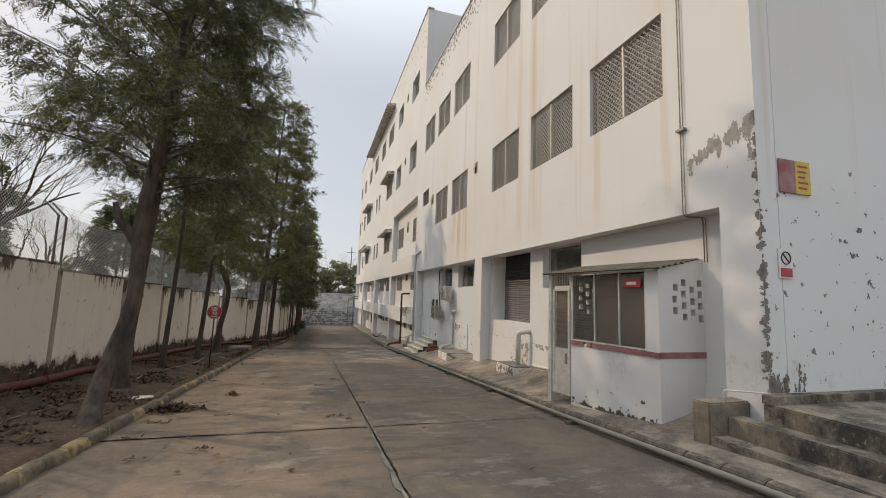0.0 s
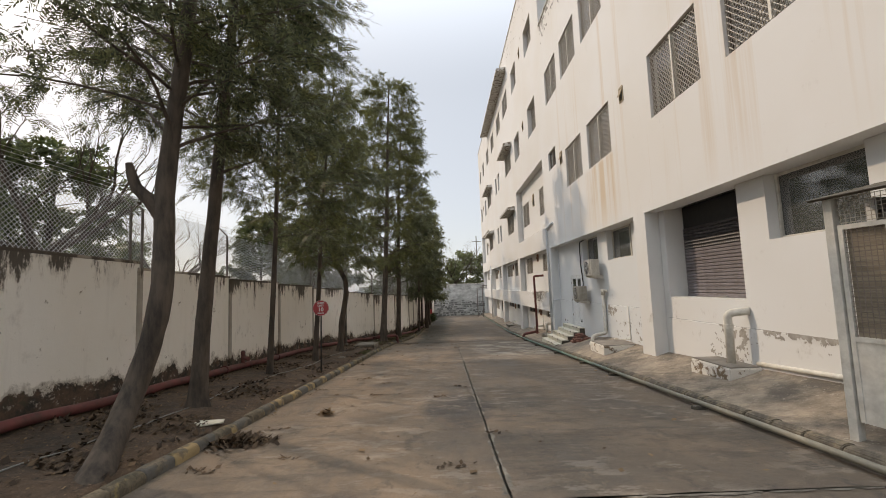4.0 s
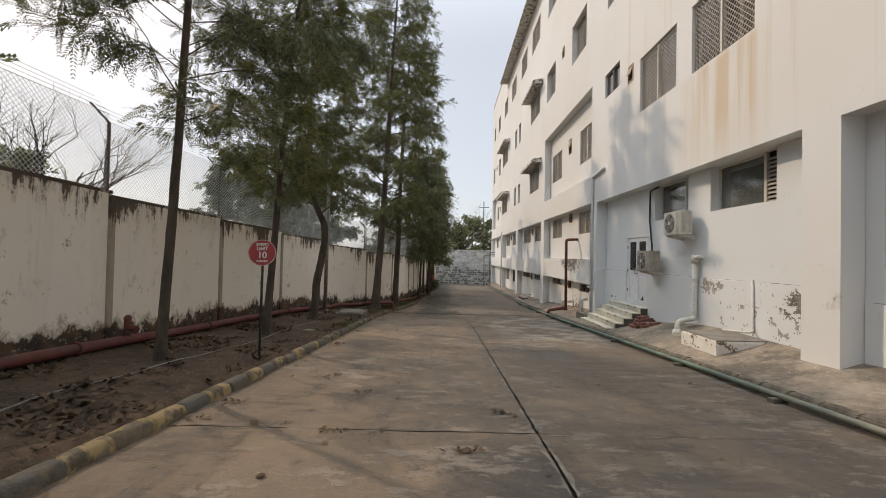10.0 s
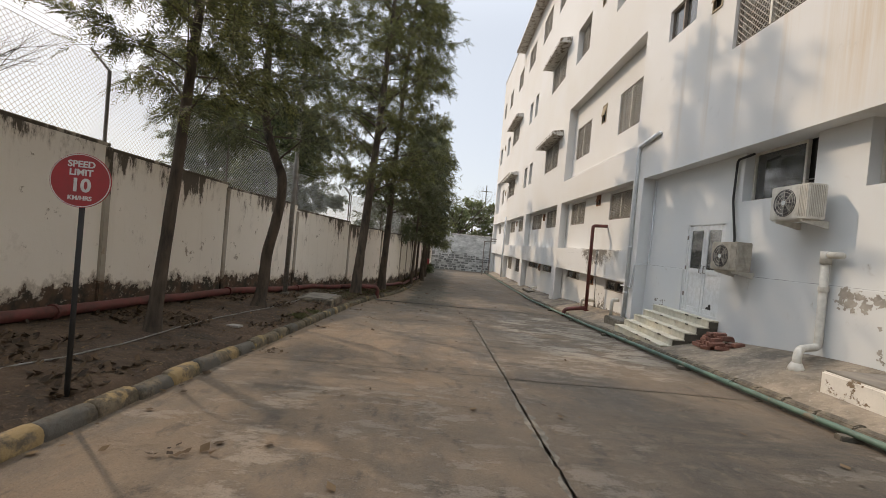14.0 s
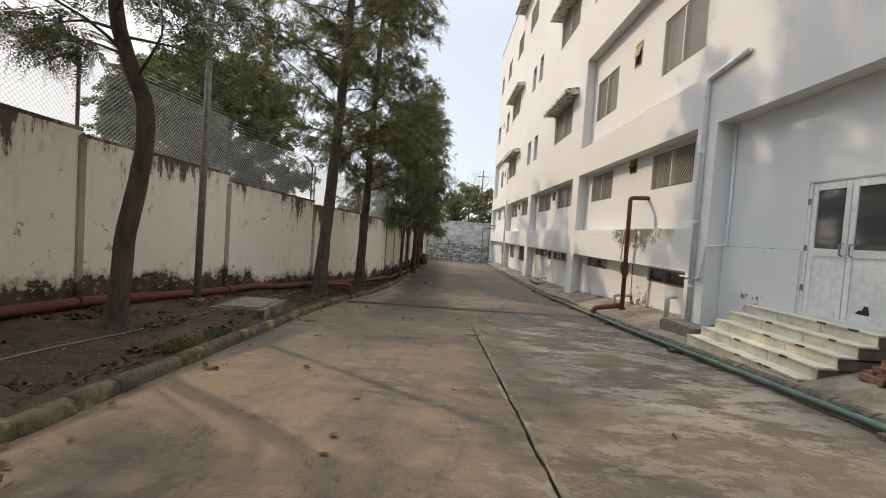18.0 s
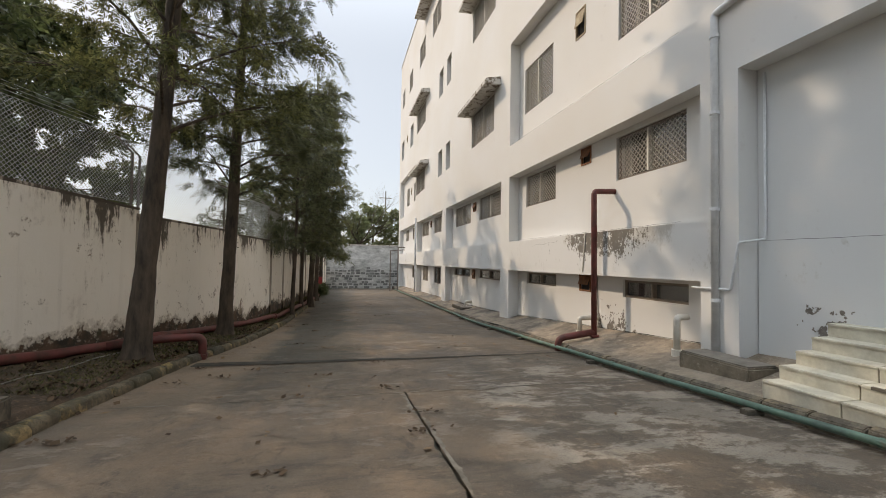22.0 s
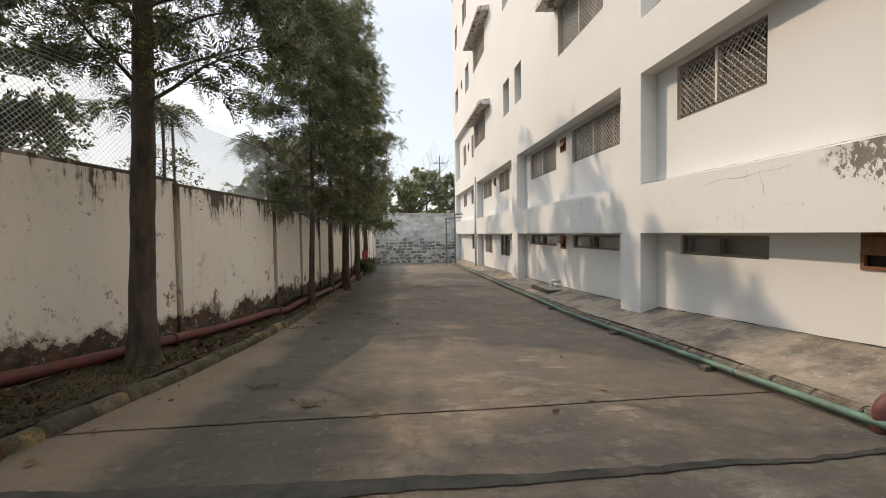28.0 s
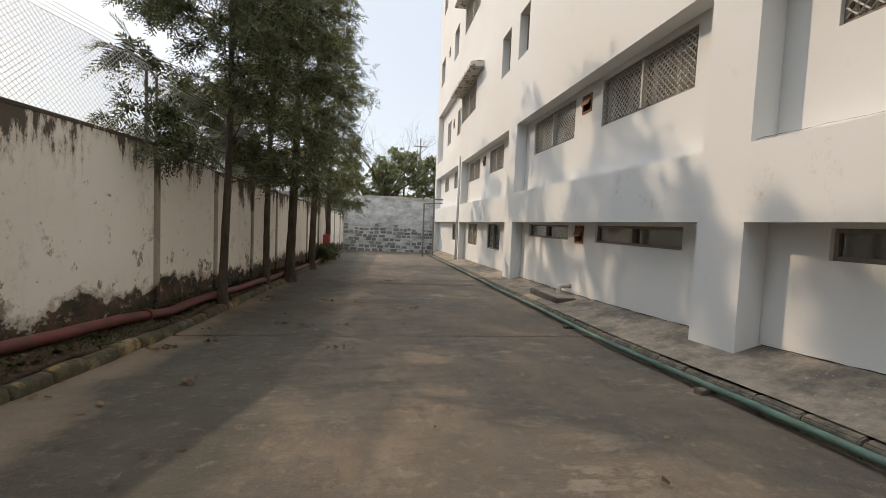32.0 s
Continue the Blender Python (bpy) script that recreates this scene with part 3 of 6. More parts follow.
DARKDRY_M = leaf_mat("dark_damp_leaf", (0.030, 0.019, 0.011), (0.125, 0.078, 0.043), 0.1, 0.92)
GRASS_M = leaf_mat("thin_grass", (0.040, 0.042, 0.018), (0.150, 0.145, 0.062), 0.36, 0.85)


# ---- mesh helpers ----
class Shape:
    """Vertices and faces gathered for one mesh."""

    def __init__(self):
        self.v, self.f = [], []

    def box(self, x0, x1, y0, y1, z0, z1, m=None):
        n = len(self.v)
        pts = [(x, y, z) for z in (z0, z1) for x, y in ((x0, y0), (x1, y0), (x1, y1), (x0, y1))]
        self.v += [tuple(m @ Vector(p)) for p in pts] if m else pts
        self.f += [tuple(n + k for k in q) for q in ((3, 2, 1, 0), (4, 5, 6, 7), (0, 1, 5, 4), (1, 2, 6, 5), (2, 3, 7, 6), (3, 0, 4, 7))]
        return self

    def bar(self, a, b, w, sides=4, w2=None):
        self.tube([a, b], [w, w if w2 is None else w2], sides)
        return self

    def tube(self, pts, radii, sides=10, cap=True):
        pts = [Vector(p) for p in pts]
        if isinstance(radii, (int, float)):
            radii = [radii] * len(pts)
        n0, up = len(self.v), Vector((0.13, 0.21, 0.97))
        side = None
        for k, p in enumerate(pts):
            d = (pts[min(k + 1, len(pts) - 1)] - pts[max(k - 1, 0)]).normalized()
            if side is None:
                side = d.cross(up if abs(d.dot(up)) < 0.95 else Vector((1, 0, 0))).normalized()
            side = (side - d * side.dot(d)).normalized()
            other = d.cross(side)
            for s in range(sides):
                a = 2 * math.pi * (s + 0.5) / sides
                self.v.append(tuple(p + (side * math.cos(a) + other * math.sin(a)) * radii[k]))
        for k in range(len(pts) - 1):
            for s in range(sides):
                a, b = n0 + k * sides + s, n0 + k * sides + (s + 1) % sides
                self.f.append((a, b, b + sides, a + sides))
        if cap:
            self.f.append(tuple(n0 + s for s in reversed(range(sides))))
            self.f.append(tuple(n0 + (len(pts) - 1) * sides + s for s in range(sides)))
        return self

    def prism(self, outline, a, b, axis=0):
        """An outline of 2D points pushed from a to b along the axis."""
        n, k = len(self.v), len(outline)
        for w in (a, b):
            for p, q in outline:
                self.v.append({0: (w, p, q), 1: (p, w, q), 2: (p, q, w)}[axis])
        self.f += [tuple(n + i for i in range(k)), tuple(n + k + i for i in reversed(range(k)))]
        self.f += [(n + i, n + k + i, n + k + (i + 1) % k, n + (i + 1) % k) for i in range(k)]
        return self

    def mesh(self, name, material, smooth=False, bevel=0.0):
        me = bpy.data.meshes.new(name)
        me.from_pydata(self.v, [], self.f)
        bm = bmesh.new()
        bm.from_mesh(me)
        bmesh.ops.recalc_face_normals(bm, faces=bm.faces)
        if bevel:
            bmesh.ops.bevel(bm, geom=list(bm.edges), offset=bevel, segments=2, affect="EDGES", clamp_overlap=True)
        bm.to_mesh(me)
        bm.free()
        me.materials.append(material)
        if smooth:
            me.polygons.foreach_set("use_smooth", [True] * len(me.polygons))
        return me


def thing(name, label, category, at=(0, 0, 0), group="", kind=""):
    ob = tagged(new(name), label, category, group, kind)
    ob.location = at
    return ob


def part(name, shape, material, parent=None, label="", at=None, smooth=False, bevel=0.0):
    me = shape if isinstance(shape, bpy.types.Mesh) else shape.mesh(name, material, smooth, bevel)
    ob = new(name, me)
    if parent is not None:
        ob.parent = parent
    if at is not None:
        ob.location = at
    if label:
        ob["label"] = label
    return ob


def S():
    return Shape()


def pts_mesh(name, verts, faces, material):
    me = bpy.data.meshes.new(name)
    me.from_pydata(verts, [], faces)
    me.materials.append(material)
    return me


# ---- the lie of the land ----
def road_z(y):
    """Height of the concrete road: a steady fall that eases off."""
    if y < 27:
        return 0.10 - 0.0595 * y
    if y < 31:
        u = (y - 27) / 4
        return -1.5065 - 4 * (0.0595 * (u - u * u / 2) + 0.0166 * u * u / 2)
    return -1.6587 - 0.0166 * (y - 31)


def lerp_along(table, y):
    return float(np.interp(y, [p[0] for p in table], [p[1] for p in table]))


KERB_L = [(-30, -3.4), (20, -3.22), (23, -3.05), (26, -2.62), (31, -2.25), (37, -1.98), (57, -1.45)]
WALL_L = [(-30, -6.0), (10, -6.05), (17, -5.95), (21, -5.35), (24.2, -4.45), (28.0, -3.58), (31.4, -2.98), (36, -2.62), (57, -1.75)]
EDGE_R = [(-30, 3.75), (2, 3.84), (9, 3.93), (16, 4.06), (20, 4.10), (24, 4.30), (27, 4.44), (57, 4.6)]


def soil_z(x, y):
    k = lerp_along(KERB_L, y)
    d = max(0.0, k - 0.12 - x)
    tuck = 0.07 * max(0.0, 1 - d / 0.04)
    return road_z(y) - tuck + 0.145 + 0.29 * (1 - math.exp(-d * 0.55)) + 0.05 * noise.noise((x * 1.3, y * 1.3, 0)) + 0.022 * noise.noise((x * 5, y * 5, 2)) + 0.014 * noise.noise((x * 11, y * 11, 5))


def pave_z(x, y):
    """The footway dishes up towards the wall, and heaves beside the entrance steps."""
    u = min(1.6, max(0.0, x - 4.0))
    rise = 0.33 * lerp_along([(27, 1.0), (34, 0.65)], y) * (u / 1.55) ** 1.5
    heave = 0.17 * math.exp(-((y - 12.9) / 2.1) ** 2) * min(1.0, max(0.0, (x - 4.1) / 0.55))
    return road_z(y) + 0.11 + rise + heave


def sheet(name, xs_of, ys, z_of, material, thick=None):
    """A sheet over rows of y; xs_of(y) gives the same number of x on every row."""
    v, f = [], []
    for j, y in enumerate(ys):
        for x in xs_of(y):
            q = y + (thick * (noise.noise((x * 2.3, y, 0)) + 0.7 * noise.noise((x * 9, y, 4))) if thick and j in (0, len(ys) - 1) else 0)
            v.append((x, q, z_of(x, q)))
    n = len(xs_of(ys[0]))
    for j in range(len(ys) - 1):
        for i in range(n - 1):
            a = j * n + i
            f.append((a, a + 1, a + n + 1, a + n))
    me = pts_mesh(name, v, f, material)
    me.polygons.foreach_set("use_smooth", [True] * len(me.polygons))
    return me


def span(a, b, step):
    n = max(1, round((b - a) / step))
    return [a + (b - a) * k / n for k in range(n + 1)]


# ground to the horizon, just under everything
tagged(new("ground", sheet("ground", lambda y: span(-400, 400, 80), [-400, -200, -90, -31] + span(-30, 60, 3) + [90, 200, 400], lambda x, y: road_z(max(-40, min(y, 70))) - 0.35, EARTH)),
            "bare brown earth beyond the yard", "ground", kind="structure")

# road slabs with open joints
road = thing("road", "worn stained concrete roadway cast in large slabs", "road", kind="structure")
CROSS = [-30, -16, -3.6, 2.2, 7.4, 12.57, 20.05, 24.05, 30.4, 37.2, 44, 57.2]
random.seed(4)
for a, b in zip(CROSS, CROSS[1:]):
    cols = [(None, 0.42), (0.42, None)] if b < 20.1 else [(None, None)]
    for lo, hi in cols:
        def xs_of(y, lo=lo, hi=hi):
            l = lerp_along(KERB_L, y) - 0.04 if lo is None else lo + 0.018 + 0.020 * noise.noise((y * 1.7, 0, 0)) + 0.022 * noise.noise((y * 6, 0, 3)) + 0.016 * noise.noise((y * 17, 0, 3))
            r = lerp_along(EDGE_R, y) + 0.05 if hi is None else hi - 0.014 + 0.020 * noise.noise((y * 1.7, 0, 0)) + 0.026 * noise.noise((y * 6, 2, 3)) + 0.018 * noise.noise((y * 15, 2, 3))
            return span(l, r, (r - l) / (40 if lo is None and hi is None else 26))
        drop = random.uniform(-0.006, 0.006)
        ys = span(a + 0.015, b - 0.015, 0.08 if -4 < a < 21 else 0.25)
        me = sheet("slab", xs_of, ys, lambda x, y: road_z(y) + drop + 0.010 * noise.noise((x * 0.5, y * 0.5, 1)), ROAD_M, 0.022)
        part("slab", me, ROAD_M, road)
part("joint_bed", sheet("joint_bed", lambda y: [lerp_along(KERB_L, y) - 0.3, lerp_along(EDGE_R, y) + 0.3], span(-30, 57.4, 1.0), lambda x, y: road_z(y) - 0.05, MOSSY_M), MOSSY_M, road, "dark dirt in the joints")



def ragged(a, e, axis, at, side, seed):
    """A broken strip of pale mortar and chipped edge along a joint."""
    v, f, last = [], [], False
    for k, u in enumerate(span(a, e, 0.03)):
        w = 0.018 + 0.060 * noise.noise((u * 1.1, seed, 0)) + 0.040 * noise.noise((u * 5, seed, 2)) + 0.026 * noise.noise((u * 17, seed, 5))
        near = at + side * (0.016 + 0.010 * noise.noise((u * 9, seed, 7)))
        for q in (near, near + side * max(w, 0.0)):
            x, y = (q, u) if axis == "y" else (u, q)
            v.append((x, y, road_z(y) + 0.010 * noise.noise((x * 0.5, y * 0.5, 1)) + 0.0075))
        if w > 0.006 and last:
            n = len(v)
            f.append((n - 4, n - 2, n - 1, n - 3) if side > 0 else (n - 4, n - 3, n - 1, n - 2))
        last = w > 0.006
    tagged(part("joint_mortar", pts_mesh("joint_mortar", v, f, MORTAR_M), MORTAR_M, road, "pale broken mortar along a joint"), kind="stuff")


for a, e in ((-3.4, 2.1), (2.3, 7.3), (7.5, 12.5), (12.65, 19.95)):
    ragged(a, e, "y", 0.42, 1, a)
    ragged(a, e, "y", 0.42, -1, a + 40)
for y in (2.2, 7.4, 20.05):
    ragged(-3.0, 3.7, "x", y, -1, y + 40)
# planting strip
strip = tagged(new("planting_strip", sheet("planting_strip", lambda y: span(lerp_along(WALL_L, y) - 0.2, lerp_along(KERB_L, y) - 0.125, (lerp_along(KERB_L, y) - lerp_along(WALL_L, y)) / 34), [-30, -22, -14] + span(-8, 42, 0.085) + [47, 52, 57.4], soil_z, EARTH)),
               "bare brown soil with dry litter along the wall", "soil", kind="structure")

# footway under the facade
foot = tagged(new("pavement", sheet("pavement", lambda y: span(lerp_along(EDGE_R, y) + 0.12, 7.0, (6.88 - lerp_along(EDGE_R, y)) / 22), span(-30, 57.4, 0.3), lambda x, y: pave_z(x, y) + 0.006 * noise.noise((x, y, 4)), PAVE_M)),
              "rough grey concrete footway beside the building", "pavement", kind="structure")

# ---- the office building ----
XF, XB, XW, XT = 5.19, 5.55, 5.74, 5.60      # outer face, recessed face, window planes
TOP_LOW, TOP_HIGH = 14.95, 20.05
BAYS = [(-0.145, 9.35), (10.03, 19.38), (20.06, 28.10), (28.88, 37.15), (38.0, 46.25), (47.1, 55.9)]
FAR_END = 56.6


def holed_wall(y0, y1, z0, z1, x0, x1, holes):
    """A wall in the plane x, from x0 to x1 thick, with rectangular openings (ya, yb, za, zb) right through it."""
    ys = sorted({y0, y1, *(min(max(v, y0), y1) for h in holes for v in h[:2])})
    zs = sorted({z0, z1, *(min(max(v, z0), z1) for h in holes for v in h[2:])})
    s = S()
    idx = {}

    def vert(x, y, z):
        key = (round(x, 4), round(y, 4), round(z, 4))
        if key not in idx:
            idx[key] = len(s.v)
            s.v.append((x, y, z))
        return idx[key]

    def solid(j, k):
        if not (0 <= j < len(ys) - 1 and 0 <= k < len(zs) - 1):
            return False
        cy, cz = (ys[j] + ys[j + 1]) / 2, (zs[k] + zs[k + 1]) / 2
        return not any(a < cy < b and c < cz < d for a, b, c, d in holes)

    for j in range(len(ys) - 1):
        for k in range(len(zs) - 1):
            if not solid(j, k):
                continue
            a, b, c, d = ys[j], ys[j + 1], zs[k], zs[k + 1]
            s.f.append((vert(x0, a, c), vert(x0, a, d), vert(x0, b, d), vert(x0, b, c)))
            s.f.append((vert(x1, a, c), vert(x1, b, c), vert(x1, b, d), vert(x1, a, d)))
            for dj, dk, p, q in ((-1, 0, (a, c), (a, d)), (1, 0, (b, d), (b, c)), (0, -1, (b, c), (a, c)), (0, 1, (a, d), (b, d))):
                if not solid(j + dj, k + dk):
                    s.f.append((vert(x0, *p), vert(x1, *p), vert(x1, *q), vert(x0, *q)))
    return s


building = thing("office_building", "long four-storey white plastered office building with rust streaks and barred windows", "building")
F1, F2, F3 = (5.82, 7.43), (10.5, 12.15), (15.4, 17.0)
# (y0, y1, z0, z1, how it is filled)
OUTER = []
for a, b in ((0.87, 2.98), (3.67, 5.77), (6.53, 8.58), (11.12, 13.17), (13.85, 15.86)):
    OUTER.append((a, b, *F1, "grille"))
    OUTER.append((a, b, *F2, "grille"))
OUTER += [(16.55, 18.56, *F2, "grille"), (16.33, 16.70, 7.02, 7.55, "vent"), (10.02, 10.30, 6.95, 7.40, "vent"), (17.38, 18.68, 7.27, 8.12, "plain")]
OUTER += [(20.9, 22.95, 10.4, 12.2, "deep"), (25.95, 27.85, 10.4, 12.1, "deep"), (24.25, 24.6, 11.5, 12.05, "vent")]
OUTER += [(20.9, 22.95, *F3, "deep"), (25.95, 27.85, *F3, "deep"), (24.25, 24.6, 16.3, 16.9, "vent")]
for a, b in ((30.0, 32.5), (34.3, 36.6), (39.1, 41.5), (44.0, 46.2), (49.4, 51.2), (53.8, 55.2)):
    OUTER.append((a, b, *F3, "grille"))
for z0, z1 in ((5.75, 7.25), (10.55, 12.1)):
    OUTER += [(29.68, 32.55, z0, z1, "grille"), (36.46, 37.4, z0, z1, "slit"), (38.3, 39.33, z0, z1, "slit"), (43.5, 46.9, z0, z1, "grille")]
OUTER += [(48.7, 50.2, 10.3, 12.1, "slit"), (53.8, 55.4, 10.3, 12.05, "slit"), (51.7, 52.1, 11.3, 11.9, "vent")]
RECESS = [(-0.145, 9.35, -3, 3.58), (10.03, 19.38, -3, 3.58)]
for a, b in BAYS[2:]:
    RECESS += [(a, b, 1.38, 3.62), (a, b, -3, 0.40)]
RECESS += [(20.06, 28.10, 4.70, 8.30), (47.1, 55.9, 4.75, 8.3)]
cut = [o[:4] for o in OUTER] + RECESS
low_cut = [h for h in cut if h[0] < 19.1]
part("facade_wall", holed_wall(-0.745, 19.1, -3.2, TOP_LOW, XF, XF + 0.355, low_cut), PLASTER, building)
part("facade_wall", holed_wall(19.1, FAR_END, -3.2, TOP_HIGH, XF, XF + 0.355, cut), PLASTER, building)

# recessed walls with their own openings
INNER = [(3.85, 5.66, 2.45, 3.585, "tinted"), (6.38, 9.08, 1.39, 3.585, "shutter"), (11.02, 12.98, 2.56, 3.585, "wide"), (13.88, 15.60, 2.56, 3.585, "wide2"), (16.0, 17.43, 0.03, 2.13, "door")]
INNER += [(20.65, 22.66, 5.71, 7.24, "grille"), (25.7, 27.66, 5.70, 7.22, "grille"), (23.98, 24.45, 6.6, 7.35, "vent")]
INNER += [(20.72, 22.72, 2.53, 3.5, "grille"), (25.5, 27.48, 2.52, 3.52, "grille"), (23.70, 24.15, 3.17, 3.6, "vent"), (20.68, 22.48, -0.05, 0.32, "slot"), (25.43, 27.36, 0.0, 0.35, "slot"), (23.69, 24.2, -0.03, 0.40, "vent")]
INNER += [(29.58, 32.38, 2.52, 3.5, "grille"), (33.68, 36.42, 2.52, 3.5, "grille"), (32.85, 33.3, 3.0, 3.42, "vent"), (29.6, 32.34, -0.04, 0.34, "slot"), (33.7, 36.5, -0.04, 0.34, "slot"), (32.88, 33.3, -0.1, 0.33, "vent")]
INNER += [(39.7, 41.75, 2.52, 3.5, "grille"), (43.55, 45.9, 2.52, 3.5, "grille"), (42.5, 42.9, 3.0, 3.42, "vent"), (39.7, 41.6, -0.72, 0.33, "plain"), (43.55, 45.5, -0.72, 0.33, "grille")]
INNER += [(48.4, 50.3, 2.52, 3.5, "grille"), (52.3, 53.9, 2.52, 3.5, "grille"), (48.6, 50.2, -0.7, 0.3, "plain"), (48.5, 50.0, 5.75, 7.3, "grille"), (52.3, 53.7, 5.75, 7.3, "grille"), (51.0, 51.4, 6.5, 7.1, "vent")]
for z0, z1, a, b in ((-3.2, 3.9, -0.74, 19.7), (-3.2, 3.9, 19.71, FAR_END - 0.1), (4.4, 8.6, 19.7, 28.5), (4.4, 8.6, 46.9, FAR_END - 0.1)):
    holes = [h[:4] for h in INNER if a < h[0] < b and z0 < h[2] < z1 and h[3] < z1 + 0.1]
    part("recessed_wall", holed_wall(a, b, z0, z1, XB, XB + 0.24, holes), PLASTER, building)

# end wall, back, roofs and floors close the block
part("end_wall", S().box(XF + 0.36, 24, -0.745, -0.445, 0.2, TOP_LOW), PLASTER, building).location.y = -0.003
part("rear_wall", S().box(23.7, 24, -0.44, FAR_END, -3.2, TOP_HIGH), PLASTER, building)
part("far_end_wall", S().box(XF + 0.36, 23.69, FAR_END - 0.3, FAR_END, -3.2, TOP_HIGH), PLASTER, building)
part("step_wall", S().box(XF + 0.36, 23.69, 19.1, 19.4, TOP_LOW - 1.0, TOP_HIGH), PLASTER, building)
part("roof", S().box(XF + 0.36, 23.69, -0.44, 19.09, TOP_LOW - 1.2, TOP_LOW - 0.95), CONC_M, building)
part("roof", S().box(XF + 0.36, 23.69, 19.41, FAR_END - 0.31, TOP_HIGH - 0.9, TOP_HIGH - 0.65), CONC_M, building)
# unseen near-black floors and partition added so the rooms stay dark
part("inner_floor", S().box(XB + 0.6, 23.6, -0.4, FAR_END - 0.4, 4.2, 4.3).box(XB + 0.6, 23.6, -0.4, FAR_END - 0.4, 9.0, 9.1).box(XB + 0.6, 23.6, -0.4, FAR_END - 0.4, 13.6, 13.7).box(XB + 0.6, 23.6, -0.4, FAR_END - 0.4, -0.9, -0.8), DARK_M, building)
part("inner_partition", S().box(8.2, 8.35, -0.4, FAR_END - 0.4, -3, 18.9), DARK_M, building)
part("parapet_coping", S().box(XF - 0.04, XF + 0.37, -0.79, 19.09, TOP_LOW + 0.002, TOP_LOW + 0.09), PEEL_M, building, "weathered grey coping")
part("parapet_coping", S().box(XF - 0.04, XF + 0.37, 19.06, FAR_END + 0.04, TOP_HIGH + 0.002, TOP_HIGH + 0.10), PEEL_M, building, "weathered grey coping")


def hood(y0, y1, z, reach=0.62):
    s = S().prism([(XF - 0.002, z + 0.30), (XF - 0.002, z), (XF - reach, z - 0.02), (XF - reach, z + 0.13), (XF - reach + 0.07, z + 0.20)], y0, y1, 1)
    return part("window_hood", s, PEEL_M, building, "weathered grey concrete hood")


for z in (7.25, 12.1):
    hood(29.0, 32.85, z)
    hood(42.2, 47.2, z)
hood(29.8, 44.5, 18.3, 0.75)


# windows: each with frame, panes and bars of its own
def bars_mesh(w, h, pitch=0.118, r=0.0085):
    s = S()
    n = int((w + h) / pitch) + 1
    for k in range(n):
        d = k * pitch
        for flip in (0, 1):
            a = (max(0.0, d - h), min(d, h))
            b = (min(d, w), max(0.0, d - w))
            if abs(a[0] - b[0]) < 0.02:
                continue
            pa, pb = ((w - a[0], a[1]), (w - b[0], b[1])) if flip else (a, b)
            s.bar((0.004 * flip, pa[0], pa[1]), (0.004 * flip, pb[0], pb[1]), r, 3)
    return s


cache = {}


def window(y0, y1, z0, z1, style, x):
    w, h = y1 - y0, z1 - z0
    key = (round(w, 2), round(h, 2), style)
    if key not in cache:
        t = 0.05
        fr = S().box(0, 0.07, 0, t, 0, h).box(0, 0.07, w - t, w, 0, h).box(0, 0.07, t, w - t, 0, t).box(0, 0.07, t, w - t, h - t, h)
        panes, mull = [], []
        count = {"grille": 2, "slot": 2, "plain": 2, "deep": 2, "slit": 1, "vent": 1, "tinted": 1, "wide": 1, "wide2": 1}[style]
        step = (w - 2 * t) / count
        for k in range(count):
            a = t + k * step
            panes.append(S().box(0.030, 0.036, a + 0.02, a + step - 0.02, t, h - t).mesh("pane", CLEAR_GLASS if style == "grille" else GLASS))
            if k:
                mull.append(S().box(-0.050, 0.06, a - 0.026, a + 0.026, t, h - t).mesh("mullion", OFFWHITE if style == "grille" else FRAME_M))
        bars = bars_mesh(w - 0.1, h - 0.1).mesh("grille", GRILLE_M) if style in ("grille", "deep") else None
        # without a grille the sheet has no curtain: near-black stands for room shade
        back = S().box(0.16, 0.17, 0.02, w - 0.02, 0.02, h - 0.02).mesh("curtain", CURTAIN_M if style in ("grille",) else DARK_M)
        cache[key] = (fr.mesh("window", OFFWHITE if style in ("wide", "wide2", "tinted") else FRAME_M, bevel=0.004), panes, mull, bars, back)
    fr, panes, mull, bars, back = cache[key]
    win = part("window", fr, FRAME_M, building, at=(x, y0, z0))
    for p in panes:
        part("pane", p, GLASS, win).visible_shadow = False
    for p in mull:
        part("mullion", p, FRAME_M, win)
    if bars:
        part("grille", bars, GRILLE_M, win, at=(-0.035, 0.05, 0.05))
    part("curtain", back, DARK_M, win)
    return win


def vent(y0, y1, z0, z1, x, m=None):
    m = BROWN_BOX if z0 < 5 else VENT_M
    w, h = y1 - y0, z1 - z0
    v = part("exhaust_vent", S().box(0, 0.05, 0, 0.04, 0, h).box(0, 0.05, w - 0.04, w, 0, h).box(0, 0.05, 0.04, w - 0.04, 0, 0.04).box(0, 0.05, 0.04, w - 0.04, h - 0.04, h), m or BROWN_BOX, building, "rusty brown exhaust opening" if z0 < 5 else "tan framed exhaust opening", at=(x - 0.02, y0, z0))
    part("flap", S().prism([(0.012, h - 0.05), (0.03, h - 0.05), (-0.05, h * 0.4), (-0.068, h * 0.4)], 0.045, w - 0.045, 1), m or BROWN_BOX, v)
    # near-black sheet painted for the shade inside the vent
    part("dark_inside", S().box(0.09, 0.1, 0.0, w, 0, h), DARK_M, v)


